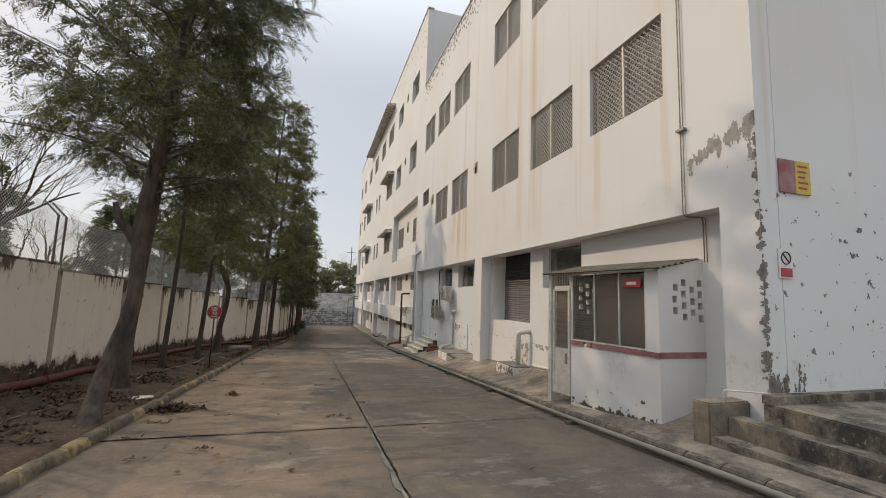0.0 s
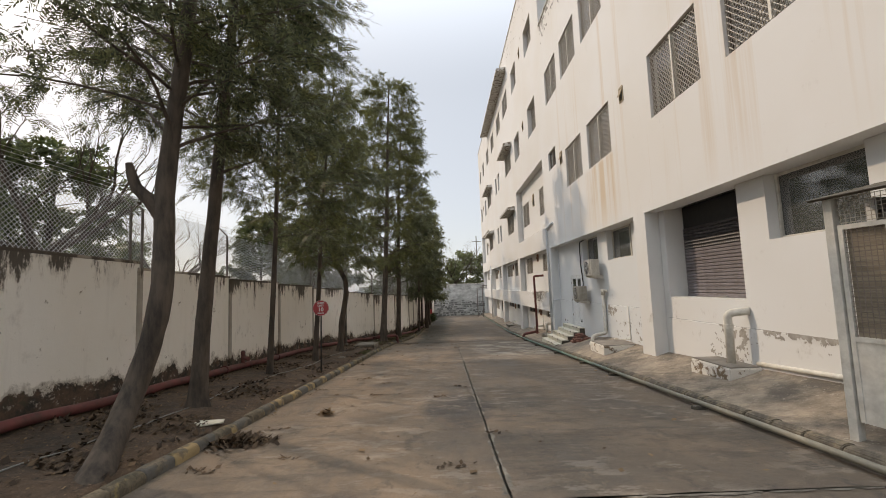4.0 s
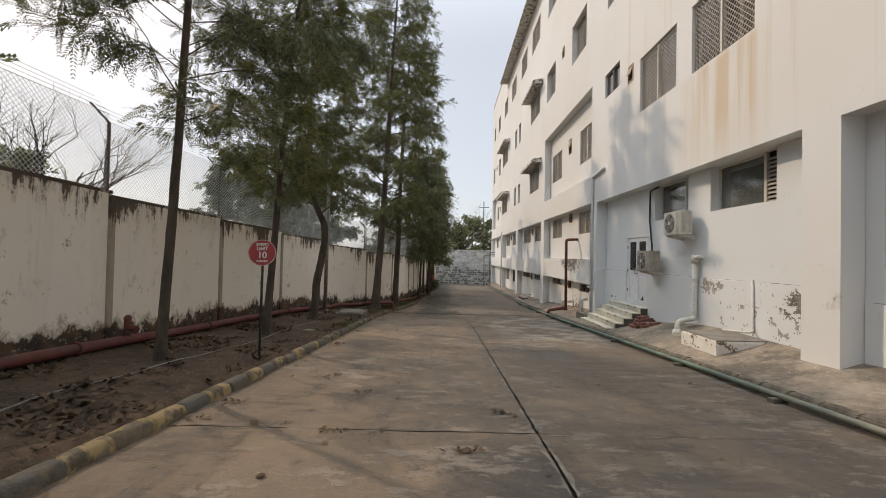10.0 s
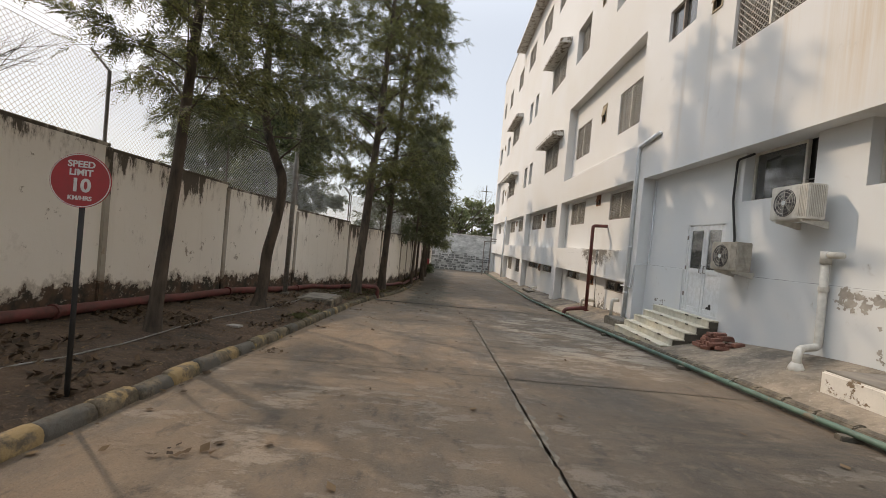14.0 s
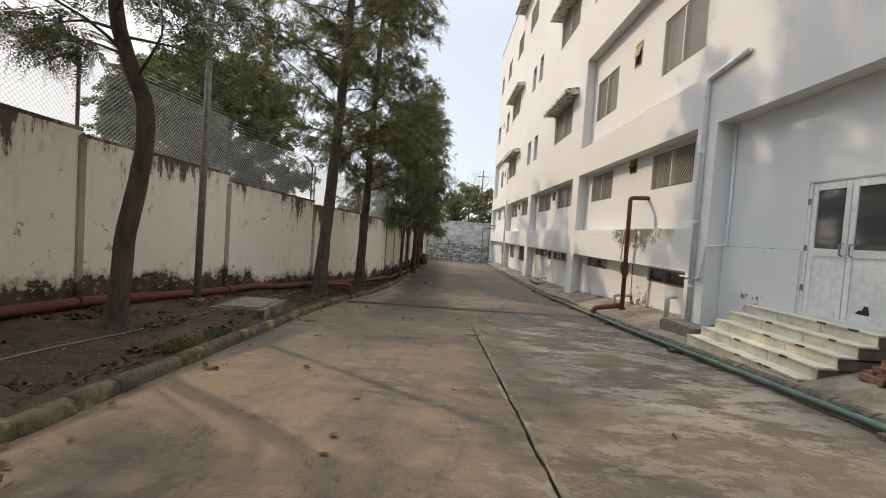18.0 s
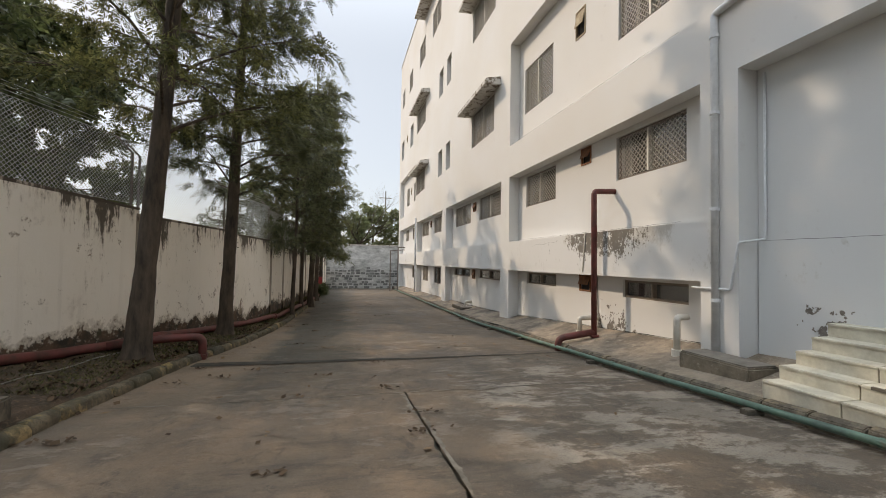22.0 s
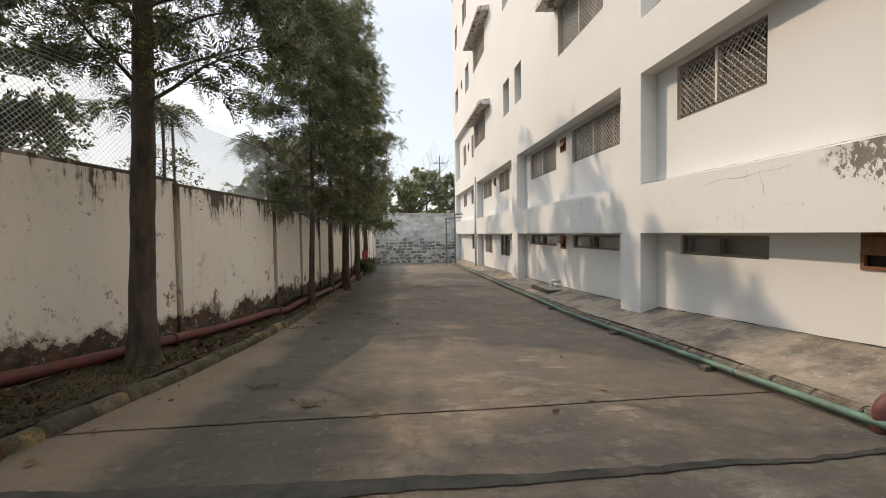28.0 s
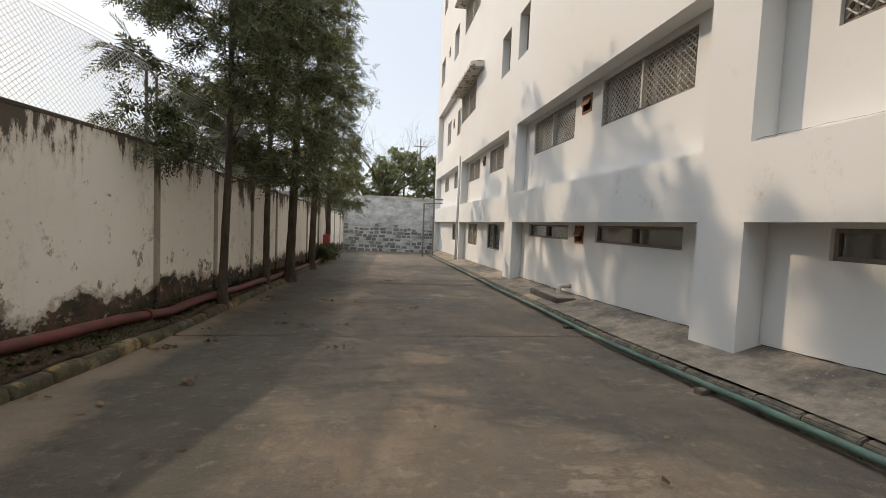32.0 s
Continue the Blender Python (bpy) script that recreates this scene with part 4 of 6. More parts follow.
for y0, y1, z0, z1, style in OUTER:
    if style == "vent":
        vent(y0, y1, z0, z1, XF)
    else:
        window(y0, y1, z0, z1, style, XF + (0.27 if style in ("deep", "slit") else 0.08))
for y0, y1, z0, z1, style in INNER:
    if style == "vent":
        vent(y0, y1, z0, z1, XB)
    elif style == "wide":
        window(y0 + 0.52, y1, z0, z1, style, XW)
        lou = part("louvre", S().box(0, 0.06, 0, 0.03, 0, z1 - z0).box(0, 0.06, 0.41, 0.44, 0, z1 - z0).box(0, 0.06, 0.03, 0.41, 0, 0.02), GRILLE_M, building, "dull grey-brown slatted louvre", at=(XW, y0 + 0.08, z0))
        for k in range(11):
            part("slat", S().prism([(0.0, 0.03), (0.055, 0.085), (0.06, 0.075), (0.006, 0.02)], 0.03, 0.41, 1), GRILLE_M, lou, at=(0, 0, k * 0.083))
        # flat near-black sheet stands for the shade behind the slats
        part("dark_inside", S().box(0.09, 0.1, 0, 0.45, 0, z1 - z0), DARK_M, lou)
        part("jamb", S().box(XW - 0.002, XW + 0.05, y0, y0 + 0.08, z0, z1), PLASTER, building)
    elif style == "wide2":
        window(y0 + 0.42, y1, z0, z1, style, XW)
        lb = part("louvre", S().box(XW + 0.10, XW + 0.11, y0, y0 + 0.42, z0, z1), BLACK_M, building, "black louvre beside the window")
        for k in range(4):
            part("slat", S().box(XW + 0.01, XW + 0.045, y0 + 0.02, y0 + 0.40, z0 + 0.05 + k * 0.08, z0 + 0.065 + k * 0.08), STEEL_M, lb)
    elif style in ("grille", "plain", "slot", "tinted"):
        window(y0, y1, z0, z1, style, XW if style == "tinted" else XT)

# rolling shutter
sh = part("rolling_shutter", S().box(XB + 0.472, XB + 0.502, 6.39, 9.07, 3.03, 3.62), BLACK_M, building, "dark grey rolling shutter, shut")
for k in range(22):
    part("lath", S().prism([(XB + 0.47, 0), (XB + 0.445, 0.02), (XB + 0.445, 0.055), (XB + 0.47, 0.075)], 6.39, 9.07, 1), SHUTTER_M if k < 15 else DARK_SHUTTER, sh, at=(0, 0, 1.40 + k * 0.0765))
slit = S().box(XB + 0.4405, XB + 0.444, 0, 0.05, 0.024, 0.050).mesh("slot", SLOT_M)
for row in range(3):
    for k in range(36):
        part("slot", slit, SLOT_M, sh, at=(0, 6.47 + 0.072 * k, 1.40 + (15 + row) * 0.0765))
part("bottom_rail", S().box(XB + 0.43, XB + 0.475, 6.39, 9.07, 1.391, 1.43), SHUTTER_M, sh)
part("pull", S().box(XB + 0.405, XB + 0.43, 7.55, 7.85, 1.40, 1.425), STEEL_M, sh)
part("reveal", S().box(XB + 0.245, 6.25, 6.28, 6.37, 1.3, 3.7).box(XB + 0.245, 6.25, 9.09, 9.16, 1.3, 3.7).box(XB + 0.245, 6.25, 6.28, 9.16, 1.25, 1.385).box(6.23, 6.25, 6.3, 9.16, 1.3, 3.7), PLASTER, building)

# double glazed entrance door
door = part("door", S().box(0, 0.06, 0, 0.06, 0, 2.15).box(0, 0.06, 1.37, 1.43, 0, 2.15).box(0, 0.06, 0.06, 1.37, 2.09, 2.15), WHITE_M, building, "white double door with glass upper panels", at=(XB + 0.01, 16.0, 0.02))
for k in (0, 1):
    y = 0.065 + k * 0.655
    leaf = part("leaf", S().box(0, 0.045, 0, 0.09, 0.01, 2.085).box(0, 0.045, 0.555, 0.645, 0.01, 2.085).box(0, 0.045, 0.09, 0.555, 0.01, 0.12).box(0, 0.045, 0.09, 0.555, 0.93, 1.05).box(0, 0.045, 0.09, 0.555, 1.97, 2.085), WHITE_M, door, at=(0.008, y, 0), bevel=0.004)
    part("lower_panel", S().box(0.014, 0.03, 0.09, 0.555, 0.12, 0.93), WHITE_M, leaf)
    part("pane", S().box(0.018, 0.026, 0.09, 0.555, 1.05, 1.97), GLASS, leaf)
    part("handle", S().tube([(0, 0.06 + 0.5 * (1 - k), 0.95), (-0.05, 0.06 + 0.5 * (1 - k), 0.96), (-0.05, 0.06 + 0.5 * (1 - k), 1.12), (0, 0.06 + 0.5 * (1 - k), 1.13)], 0.012, 8), STEEL_M, leaf)
# near-black sheet stands for the shaded hall behind the door
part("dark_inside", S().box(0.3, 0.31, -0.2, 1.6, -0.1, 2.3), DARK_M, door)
part("hole", S().prism([(0.30, 0.14), (0.50, 0.14), (0.46, 0.19), (0.41, 0.20), (0.38, 0.27), (0.33, 0.26)], 0.018, 0.0215, 0), BLACK_M, door, "broken hole in the lower panel")
for z in (0.35, 1.0, 1.75):
    part("hinge", S().box(-0.012, 0.004, 1.38, 1.43, z, z + 0.1), POST_M, door)

# dado, cracks and fallen plaster
for a, e, zt in ((10.05, 15.97, 1.02), (17.46, 19.36, 1.02), (-0.12, 3.2, 0.86), (3.45, 9.33, 0.86)):
    part("dado", S().box(XB - 0.026, XB - 0.001, a, e, -1.6, zt), PLASTER, building)


def flakes(name, u0, u1, v0, v1, spot, dens, seed, m, cell=0.03, label="patch of fallen paint", owner=None, run=1.0, fine=5.0):
    """Ragged scabs of bare render; spot(u, v, w) lays a point on the wall, dens(s, t) says how much is gone (s, t from 0 to 1)."""
    rng = random.Random(seed)
    s = S()
    nu, nv = int((u1 - u0) / cell), int((v1 - v0) / cell)
    for i in range(nu):
        for j in range(nv):
            u, v = u0 + (i + 0.5) * cell, v0 + (j + 0.5) * cell
            g = noise.fractal((u * fine * run + seed, v * fine / run, seed), 0.55, 2.1, 6) * 0.5 + 0.5
            if g < 1 - dens((i + 0.5) / nu, (j + 0.5) / nv):
                continue
            k = len(s.v)
            turned = rng.uniform(0, 6.283)
            for a in range(4):
                r = cell * rng.uniform(0.65, 1.25)
                s.v.append(spot(u + r * math.cos(turned + a * 1.571), v + r * math.sin(turned + a * 1.571), 0.0022 + 0.0012 * rng.random()))
            s.f.append((k, k + 1, k + 2, k + 3))
    if s.f:
        return tagged(part(name, pts_mesh(name, s.v, s.f, m), m, owner or building, label), kind="stuff")


def on_face(x):
    return lambda u, v, w: (x - w, u, v)


def on_end(u, v, w):
    return (u, -0.748 - w, v)


hump = lambda s, t: 0.62 * math.sin(math.pi * s) ** 0.6 * math.sin(math.pi * t) ** 0.5
flakes("fallen_plaster", -0.72, 0.44, 4.15, 5.0, on_face(XF), lambda s, t: 0.66 * max(0.0, 1 - 3.2 * abs(t - 0.68 + 0.42 * s)) + (0.12 if s < 0.5 else 0), 5, PALE_BARE_M, 0.014, "grey bare render by the corner", None, 1.7)
flakes("fallen_plaster", -0.744, -0.655, 0.9, 5.0, on_face(XF), lambda s, t: 0.58 - 0.30 * s, 6, BARE_M, 0.013, run=0.5, fine=3.0)
flakes("fallen_plaster", XF, XF + 0.10, 0.98, 3.7, on_end, lambda s, t: 0.66 - 0.36 * s, 7, BARE_M, 0.013, run=0.5, fine=3.0)
flakes("fallen_plaster", XF + 0.02, XF + 0.75, 0.98, 1.62, on_end, lambda s, t: 0.70 * (1 - t) * (1.1 - 0.6 * s), 8, MOULD_M, 0.013, "dark scorched patch at the wall foot", None, 1.8)
flakes("fallen_plaster", XF + 0.1, XF + 2.6, 1.0, 4.2, on_end, lambda s, t: 0.10, 9, BARE_M, 0.012)
flakes("fallen_plaster", 10.1, 12.6, -0.35, 1.0, on_face(XB - 0.026), lambda s, t: 0.27 * (1 - 0.7 * s) * math.sin(math.pi * t) ** 0.4 + 0.06 * (1 - t), 10, PALE_BARE_M, 0.015, "damp flaking patch above the plinth")
flakes("fallen_plaster", 10.1, 11.0, 0.35, 1.0, on_face(XB - 0.0265), hump, 22, BARE_M, 0.014, "brown bare patch under the dado ledge", None, 0.7, 2.6)
flakes("fallen_plaster", 12.4, 13.4, 0.6, 1.05, on_face(XB - 0.026), hump, 11, PALE_BARE_M, 0.013)
flakes("fallen_plaster", 17.9, 18.9, -0.28, 0.16, on_face(XB - 0.026), lambda s, t: 0.42 * math.sin(math.pi * s) * (1 - 0.6 * abs(t - 0.5 + 0.5 * s)), 12, BARE_M, 0.011)
flakes("fallen_plaster", 3.5, 6.0, 0.55, 0.88, on_face(XB - 0.026), lambda s, t: 0.62 * t, 13, PALE_BARE_M, 0.014, "crumbling ledge of damp plaster")
flakes("fallen_plaster", 6.1, 7.6, 0.2, 0.88, on_face(XB - 0.026), lambda s, t: 0.46 * math.sin(math.pi * s), 14, PALE_BARE_M, 0.014)
flakes("fallen_plaster", 22.0, 23.6, -0.88, -0.15, on_face(XB), lambda s, t: 0.58 * (1 - 0.7 * t) * math.sin(math.pi * s), 15, BARE_M, 0.015)
flakes("fallen_plaster", -0.7, 19.0, 13.6, 14.9, on_face(XF), lambda s, t: 0.42 * t, 16, BARE_M, 0.06)
flakes("wall_stain", 19.1, 33.0, 17.2, 20.0, on_face(XF), lambda s, t: 0.20 * t, 17, PALE_BARE_M, 0.07)


def crack(pts, x, r=0.005):
    part("crack", S().tube([(x, y + random.uniform(-0.02, 0.02), z + random.uniform(-0.004, 0.004)) for y, z in pts], [r * random.uniform(0.2, 1.0) for _ in pts], 4), BLACK_M, building)


random.seed(31)
crack([(28.05 - 0.12 * k, 1.40 + 0.004 * math.sin(k)) for k in range(64)], XF, 0.004)
crack([(24.7, 1.26), (24.95, 1.22), (25.2, 1.24), (25.5, 1.19), (25.9, 1.22), (26.3, 1.16)], XF, 0.003)
crack([(25.2, 1.24), (25.22, 1.12), (25.15, 1.02), (25.17, 0.93)], XF, 0.0035)
crack([(19.3 - 0.15 * k, 1.03) for k in range(13)], XB - 0.026, 0.004)
crack([(15.9 - 0.15 * k, 1.03) for k in range(38)], XB - 0.026, 0.005)
crack([(9.2 - 0.15 * k, 0.87) for k in range(38)], XB - 0.026, 0.005)
crack([(27.9 - 0.2 * k, 4.72) for k in range(38)], XF, 0.004)
for a, e in ((20.1, 28.05), (28.9, 37.1), (10.1, 19.3)):
    crack([(y, pave_z(XB, y) + 0.012) for y in span(a, e, 0.2)], XB - 0.003, 0.012)

# ---- boundary wall with posts and chain-link fence ----
def wx(y):
    return lerp_along(WALL_L, y)


bwall = thing("wall_west", "lime-washed boundary wall with black mould runs below its coping", "boundary wall", kind="structure")
fence = thing("chain_link_fence", "galvanised chain-link fence with barbed wire on top of the boundary wall", "fence")
STEPS = [-24, -20.5, -17, -13.6, -10.2, -6.8, -3.4, 0.1, 3.4, 6.6, 10.1, 13.45, 17.1, 20.6, 24.2, 27.8, 31.4, 33.6, 35.8, 38.2, 40.6, 43.2, 46, 49, 52, 55, 57.2]


def wall_top(y):
    return lerp_along([(-30, 3.6), (0, 2.68), (5.0, 2.55), (8.3, 2.36), (10, 2.28), (17, 2.05), (20.6, 1.86), (24, 1.52), (31.4, 1.28), (36, 1.02), (57, 0.75)], y)


random.seed(11)
for a, b in zip(STEPS, STEPS[1:]):
    top = wall_top((a + b) / 2)
    pa, pb = Vector((wx(a), a, 0)), Vector((wx(b), b, 0))
    d = (pb - pa).length
    turn = math.atan2(pb.y - pa.y, pb.x - pa.x)
    lean = (wall_top(b) - wall_top(a)) * 0.45
    s = S().prism([(0.0, -4.2), (d, -4.2), (d, lean / 2), (0, -lean / 2)], 0.0, 0.20, 1)
    panel = part("panel", s, LIMEWASH, bwall, at=(pa.x, pa.y, top))
    panel.rotation_euler.z = turn
    cop = part("coping", S().prism([(-0.02, lean * -0.5), (d + 0.02, lean * 0.5), (d + 0.02, lean * 0.5 + 0.05), (-0.02, lean * -0.5 + 0.05)], -0.008, 0.21, 1), PILASTER_M, panel, at=(0, 0, 0.003))
    pil = part("pilaster", S().box(-0.058, 0.058, -0.045, 0.24, -4.2, 0.06 + random.uniform(-0.02, 0.06)), PILASTER_M, bwall, at=(pa.x, pa.y, top), bevel=0.012)
    pil.rotation_euler.z = turn
    # fence post and its bent arm
    post_h = 1.28
    for k in ((0,) if random.random() < 0.55 else (-0.16, 0.16)):
        p = part("post", S().bar((0, 0, -0.15), (0, 0, post_h), 0.026, 4), POST_M, fence, at=(pa.x - 0.08, a + k, top))
        part("arm", S().bar((0, 0, post_h - 0.01), (-0.27, -0.06, post_h + 0.30), 0.024, 4), POST_M, p)
    # netting
    net = S()
    h, pitch = post_h - 0.05, 0.078
    n = int((d + h) / pitch) + 1
    if b > -6 and a < 40:
        for k in range(n):
            q = k * pitch
            for flip in (0, 1):
                u, v = (max(0.0, q - h), min(q, h)), (min(q, d), max(0.0, q - d))
                if flip:
                    u, v = (d - u[0], u[1]), (d - v[0], v[1])
                net.bar((u[0], 0.006 * flip, u[1] + 0.05), (v[0], 0.008 * flip, v[1] + 0.05), 0.0040, 3)
        for z in (0.05, post_h):
            net.bar((0, 0, z), (d, 0, z), 0.005, 3)
        for k in range(3):
            net.bar((0, 0.07 + 0.09 * k, post_h + 0.09 + 0.10 * k), (d, 0.07 + 0.09 * k, post_h + 0.09 + 0.10 * k), 0.004, 3)
        nm = part("netting", net, WIRE_M, fence, at=(pa.x - 0.08, pa.y, top))
        nm.rotation_euler.z = turn

# wall across the far end
far = thing("wall_north", "grey peeling block wall closing the far end of the road", "boundary wall", kind="structure")
part("face", S().box(-12, 30, 57.2, 57.5, -3.0, 2.15), TARP_M, far)
part("coping", S().box(-12, 30, 57.16, 57.54, 2.153, 2.25), PEEL_M, far)
random.seed(5)
for k in range(8):
    x = -1.7
    while x < 7.2:
        w = random.uniform(0.22, 0.5)
        if random.random() < (0.80 if k in (0, 1, 5, 6) else 0.60 if k < 7 else 0.25):
            part("block", S().box(0, w, -0.03, 0.0, 0, random.uniform(0.15, 0.23)), BLOCK_M, far, at=(x, 57.198, -2.05 + k * 0.27 + random.uniform(-0.03, 0.03)))
        x += w + random.uniform(0.05, 0.14)
gate = thing("steel_frame", "dark steel post and beam beside the far corner of the building", "steel frame")
part("post", S().bar((3.9, 52.2, -2.1), (3.9, 52.2, 1.6), 0.05, 6), POST_M, gate)
part("beam", S().bar((3.9, 52.2, 1.57), (5.15, 52.2, 1.68), 0.04, 6), POST_M, gate)
# screen walls behind the start of the walk
back = thing("wall_south", "plain lime-washed wall behind the start of the road", "boundary wall", kind="structure")
part("face", S().box(-12, 30, -30.3, -30.0, -1, 4.5), LIMEWASH, back)

# ---- kerbs ----
kerb = thing("kerb_west", "worn kerb of separate stones in faded yellow and black", "kerb", kind="structure")
def kerb_mesh(m, seed, length=0.47):
    """A round-shouldered stone, broken a little at the ends."""
    rng = random.Random(seed)
    out = [(-0.085, -0.25), (0.085, -0.25), (0.088, 0.0), (0.084, 0.06), (0.066, 0.105), (0.035, 0.128), (-0.01, 0.136), (-0.055, 0.13), (-0.085, 0.10)]
    sh = S()
    for y, f in ((0.0, 0.90), (0.022, 0.985), (0.12, 1.0), (0.24, 1.0), (0.36, 1.0), (length - 0.022, 0.985), (length, 0.90)):
        for px, pz in out:
            q = rng.uniform(-0.006, 0.006) if pz > 0 else 0
            sh.v.append((px * f + q, y, pz * f + q if pz > 0 else pz))
    k = len(out)
    for j in range(6):
        sh.f += [(j * k + i, j * k + (i + 1) % k, (j + 1) * k + (i + 1) % k, (j + 1) * k + i) for i in range(k)]
    sh.f += [tuple(range(k)), tuple(6 * k + i for i in range(k))]
    return sh.mesh("kerb_stone", m, smooth=True)


KERBS = [[kerb_mesh(m, 10 * i + j) for j in range(3)] for i, m in enumerate((KERB_M, KERB_DARK, KERB_BARE))]
y, turn_no = -20.0, 0
random.seed(2)
while y < 56.5:
    x0, x1 = lerp_along(KERB_L, y), lerp_along(KERB_L, y + 0.48)
    turn_no += 1
    pick = 2 if random.random() < (0.22 if y < 13 else 0.66 if y < 21 else 0.88) else turn_no % 2
    k = part("kerb_stone", KERBS[pick][turn_no % 3], KERB_M, kerb, at=(x0 - 0.085 + random.uniform(-0.012, 0.012), y, road_z(y) + random.uniform(-0.022, 0.01)))
    k.rotation_euler = (math.atan2(road_z(y + 0.48) - road_z(y), 0.48), random.uniform(-0.05, 0.05), -math.atan2(x1 - x0, 0.48) + random.uniform(-0.02, 0.02))
    y += 0.478
edge = thing("kerb_east", "low weathered concrete edging along the footway", "kerb", kind="structure")
em = S().prism([(-0.07, -0.3), (0.09, -0.3), (0.10, 0.12), (0.06, 0.142), (0.0, 0.145), (-0.06, 0.12), (-0.075, 0.08)], 0.006, 0.484, 1).mesh("edging_stone", EDGE_M, bevel=0.012)
y = -12.0
while y < 56.5:
    x0, x1 = lerp_along(EDGE_R, y), lerp_along(EDGE_R, y + 0.5)
    k = part("edging_stone", em, EDGE_M, edge, at=(x0 + 0.12 + random.uniform(-0.01, 0.01), y, road_z(y) + random.uniform(0.0, 0.02)))
    k.rotation_euler = (math.atan2(road_z(y + 0.5) - road_z(y), 0.5), 0, -math.atan2(x1 - x0, 0.5))
    y += 0.495

# ---- pipes ----
hose = thing("green_pipe", "long green plastic pipe lying along the footway edge", "pipe")
part("run", S().tube([(lerp_along(EDGE_R, y) - 0.03 + 0.035 * noise.noise((0, y * 0.35, 2)), y, road_z(y) + 0.085) for y in span(-6, 54, 0.6)], 0.038, 10), GREEN_PIPE, hose, smooth=True)
for y in (9.4, 13.2, 17.0, 20.8, 24.6, 28.4):
    part("coupling", S().tube([(lerp_along(EDGE_R, y - 0.05) - 0.03 + 0.035 * noise.noise((0, (y - 0.05) * 0.35, 2)), y - 0.05, road_z(y - 0.05) + 0.085), (lerp_along(EDGE_R, y + 0.05) - 0.03 + 0.035 * noise.noise((0, (y + 0.05) * 0.35, 2)), y + 0.05, road_z(y + 0.05) + 0.085)], 0.045, 10), GREEN_PIPE, hose)

main = thing("red_fire_main", "thick red-painted fire main lying at the foot of the boundary wall", "pipe")
part("run", S().tube([(wx(y) + 0.45 + 0.02 * noise.noise((3, y * 0.3, 0)), y, soil_z(wx(y) + 0.45, y) + 0.10) for y in span(-20, 48, 1.0)], 0.076, 12), RED_PIPE, main, smooth=True)
for y in (-1.0, 2.5, 5.6, 9.0, 12.2, 16.6, 20.0, 27.0, 30.5):
    part("flange", S().tube([(wx(y) + 0.45, y - 0.02, soil_z(wx(y) + 0.45, y) + 0.10), (wx(y) + 0.45, y + 0.02, soil_z(wx(y) + 0.45, y) + 0.10)], 0.105, 12), RED_PIPE, main)
part("support", S().box(wx(2) + 0.35, wx(2) + 0.55, 1.9, 2.1, soil_z(wx(2), 2) - 0.1, soil_z(wx(2), 2) + 0.02), CONC_M, main)


def bend(pts, r):
    """Rounds the corners of a run of pipe."""
    out = [Vector(pts[0])]
    for a, b, c in zip(pts, pts[1:], pts[2:]):
        a, b, c = Vector(a), Vector(b), Vector(c)
        p, q = b + (a - b).normalized() * r, b + (c - b).normalized() * r
        out += [p * (1 - t) ** 2 + b * 2 * t * (1 - t) + q * t * t for t in (0, 0.2, 0.4, 0.6, 0.8, 1)]
    return out + [Vector(pts[-1])]


yx = 23.0
branch = thing("red_branch_pipe", "red-painted branch pipe crossing the planting strip to the kerb", "pipe")
z0 = soil_z(-4.3, yx) + 0.12
part("run", S().tube(bend([(wx(yx) + 0.45, yx - 0.1, z0 - 0.02), (-3.6, yx + 0.25, z0 + 0.03), (-3.0, yx + 0.5, z0 + 0.02), (-3.0, yx + 0.5, road_z(yx) - 0.25)], 0.16), 0.075, 12), RED_PIPE, branch, smooth=True)
part("collar", S().tube([(-3.0, yx + 0.5, road_z(yx) + 0.02), (-3.0, yx + 0.5, road_z(yx) + 0.07)], 0.095, 12), RED_PIPE, branch)

riser = thing("red_riser_pipe", "red-painted fire riser standing against the building wall", "pipe")
rz = road_z(22.6)
part("run", S().tube(bend([(4.26, 22.95, rz - 0.35), (4.26, 22.95, rz + 0.25), (5.02, 22.76, rz + 0.40)], 0.15), 0.075, 12), RED_PIPE, riser, smooth=True)
part("upright", S().tube(bend([(5.03, 22.76, pave_z(5, 22.76)), (5.0, 22.74, 2.27), (5.56, 22.78, 2.30)], 0.09), 0.062, 12), RED_PIPE, riser, smooth=True)
part("flange", S().tube([(5.03, 22.76, rz + 0.30), (5.03, 22.76, rz + 0.34)], 0.11, 12), RED_PIPE, riser)

tv, tf = [], []
for k, x in enumerate(span(-2.95, 4.2, 0.05)):
    u = (x + 2.95) / 7.15
    a = 22.60 + 0.05 * noise.noise((x * 1.4, 0, 3)) + 0.025 * noise.noise((x * 7, 2, 3))
    e = a + 0.05 + 0.36 * (1 - u) ** 1.6 + 0.06 * noise.noise((x * 1.1, 5, 3)) + 0.03 * noise.noise((x * 6, 9, 3))
    for y in (a, (a + e) / 2, e):
        tv.append((x, y, road_z(y) + 0.010 * noise.noise((x * 0.5, y * 0.5, 1)) + 0.0085))
    if k:
        n = 3 * k
        tf += [(n - 3, n, n + 1, n - 2), (n - 2, n + 1, n + 2, n - 1)]
trench = tagged(new("filled_trench", pts_mesh("filled_trench", tv, tf, TRENCH_M)), "dark earth-filled trench across the concrete road", "trench", kind="structure")

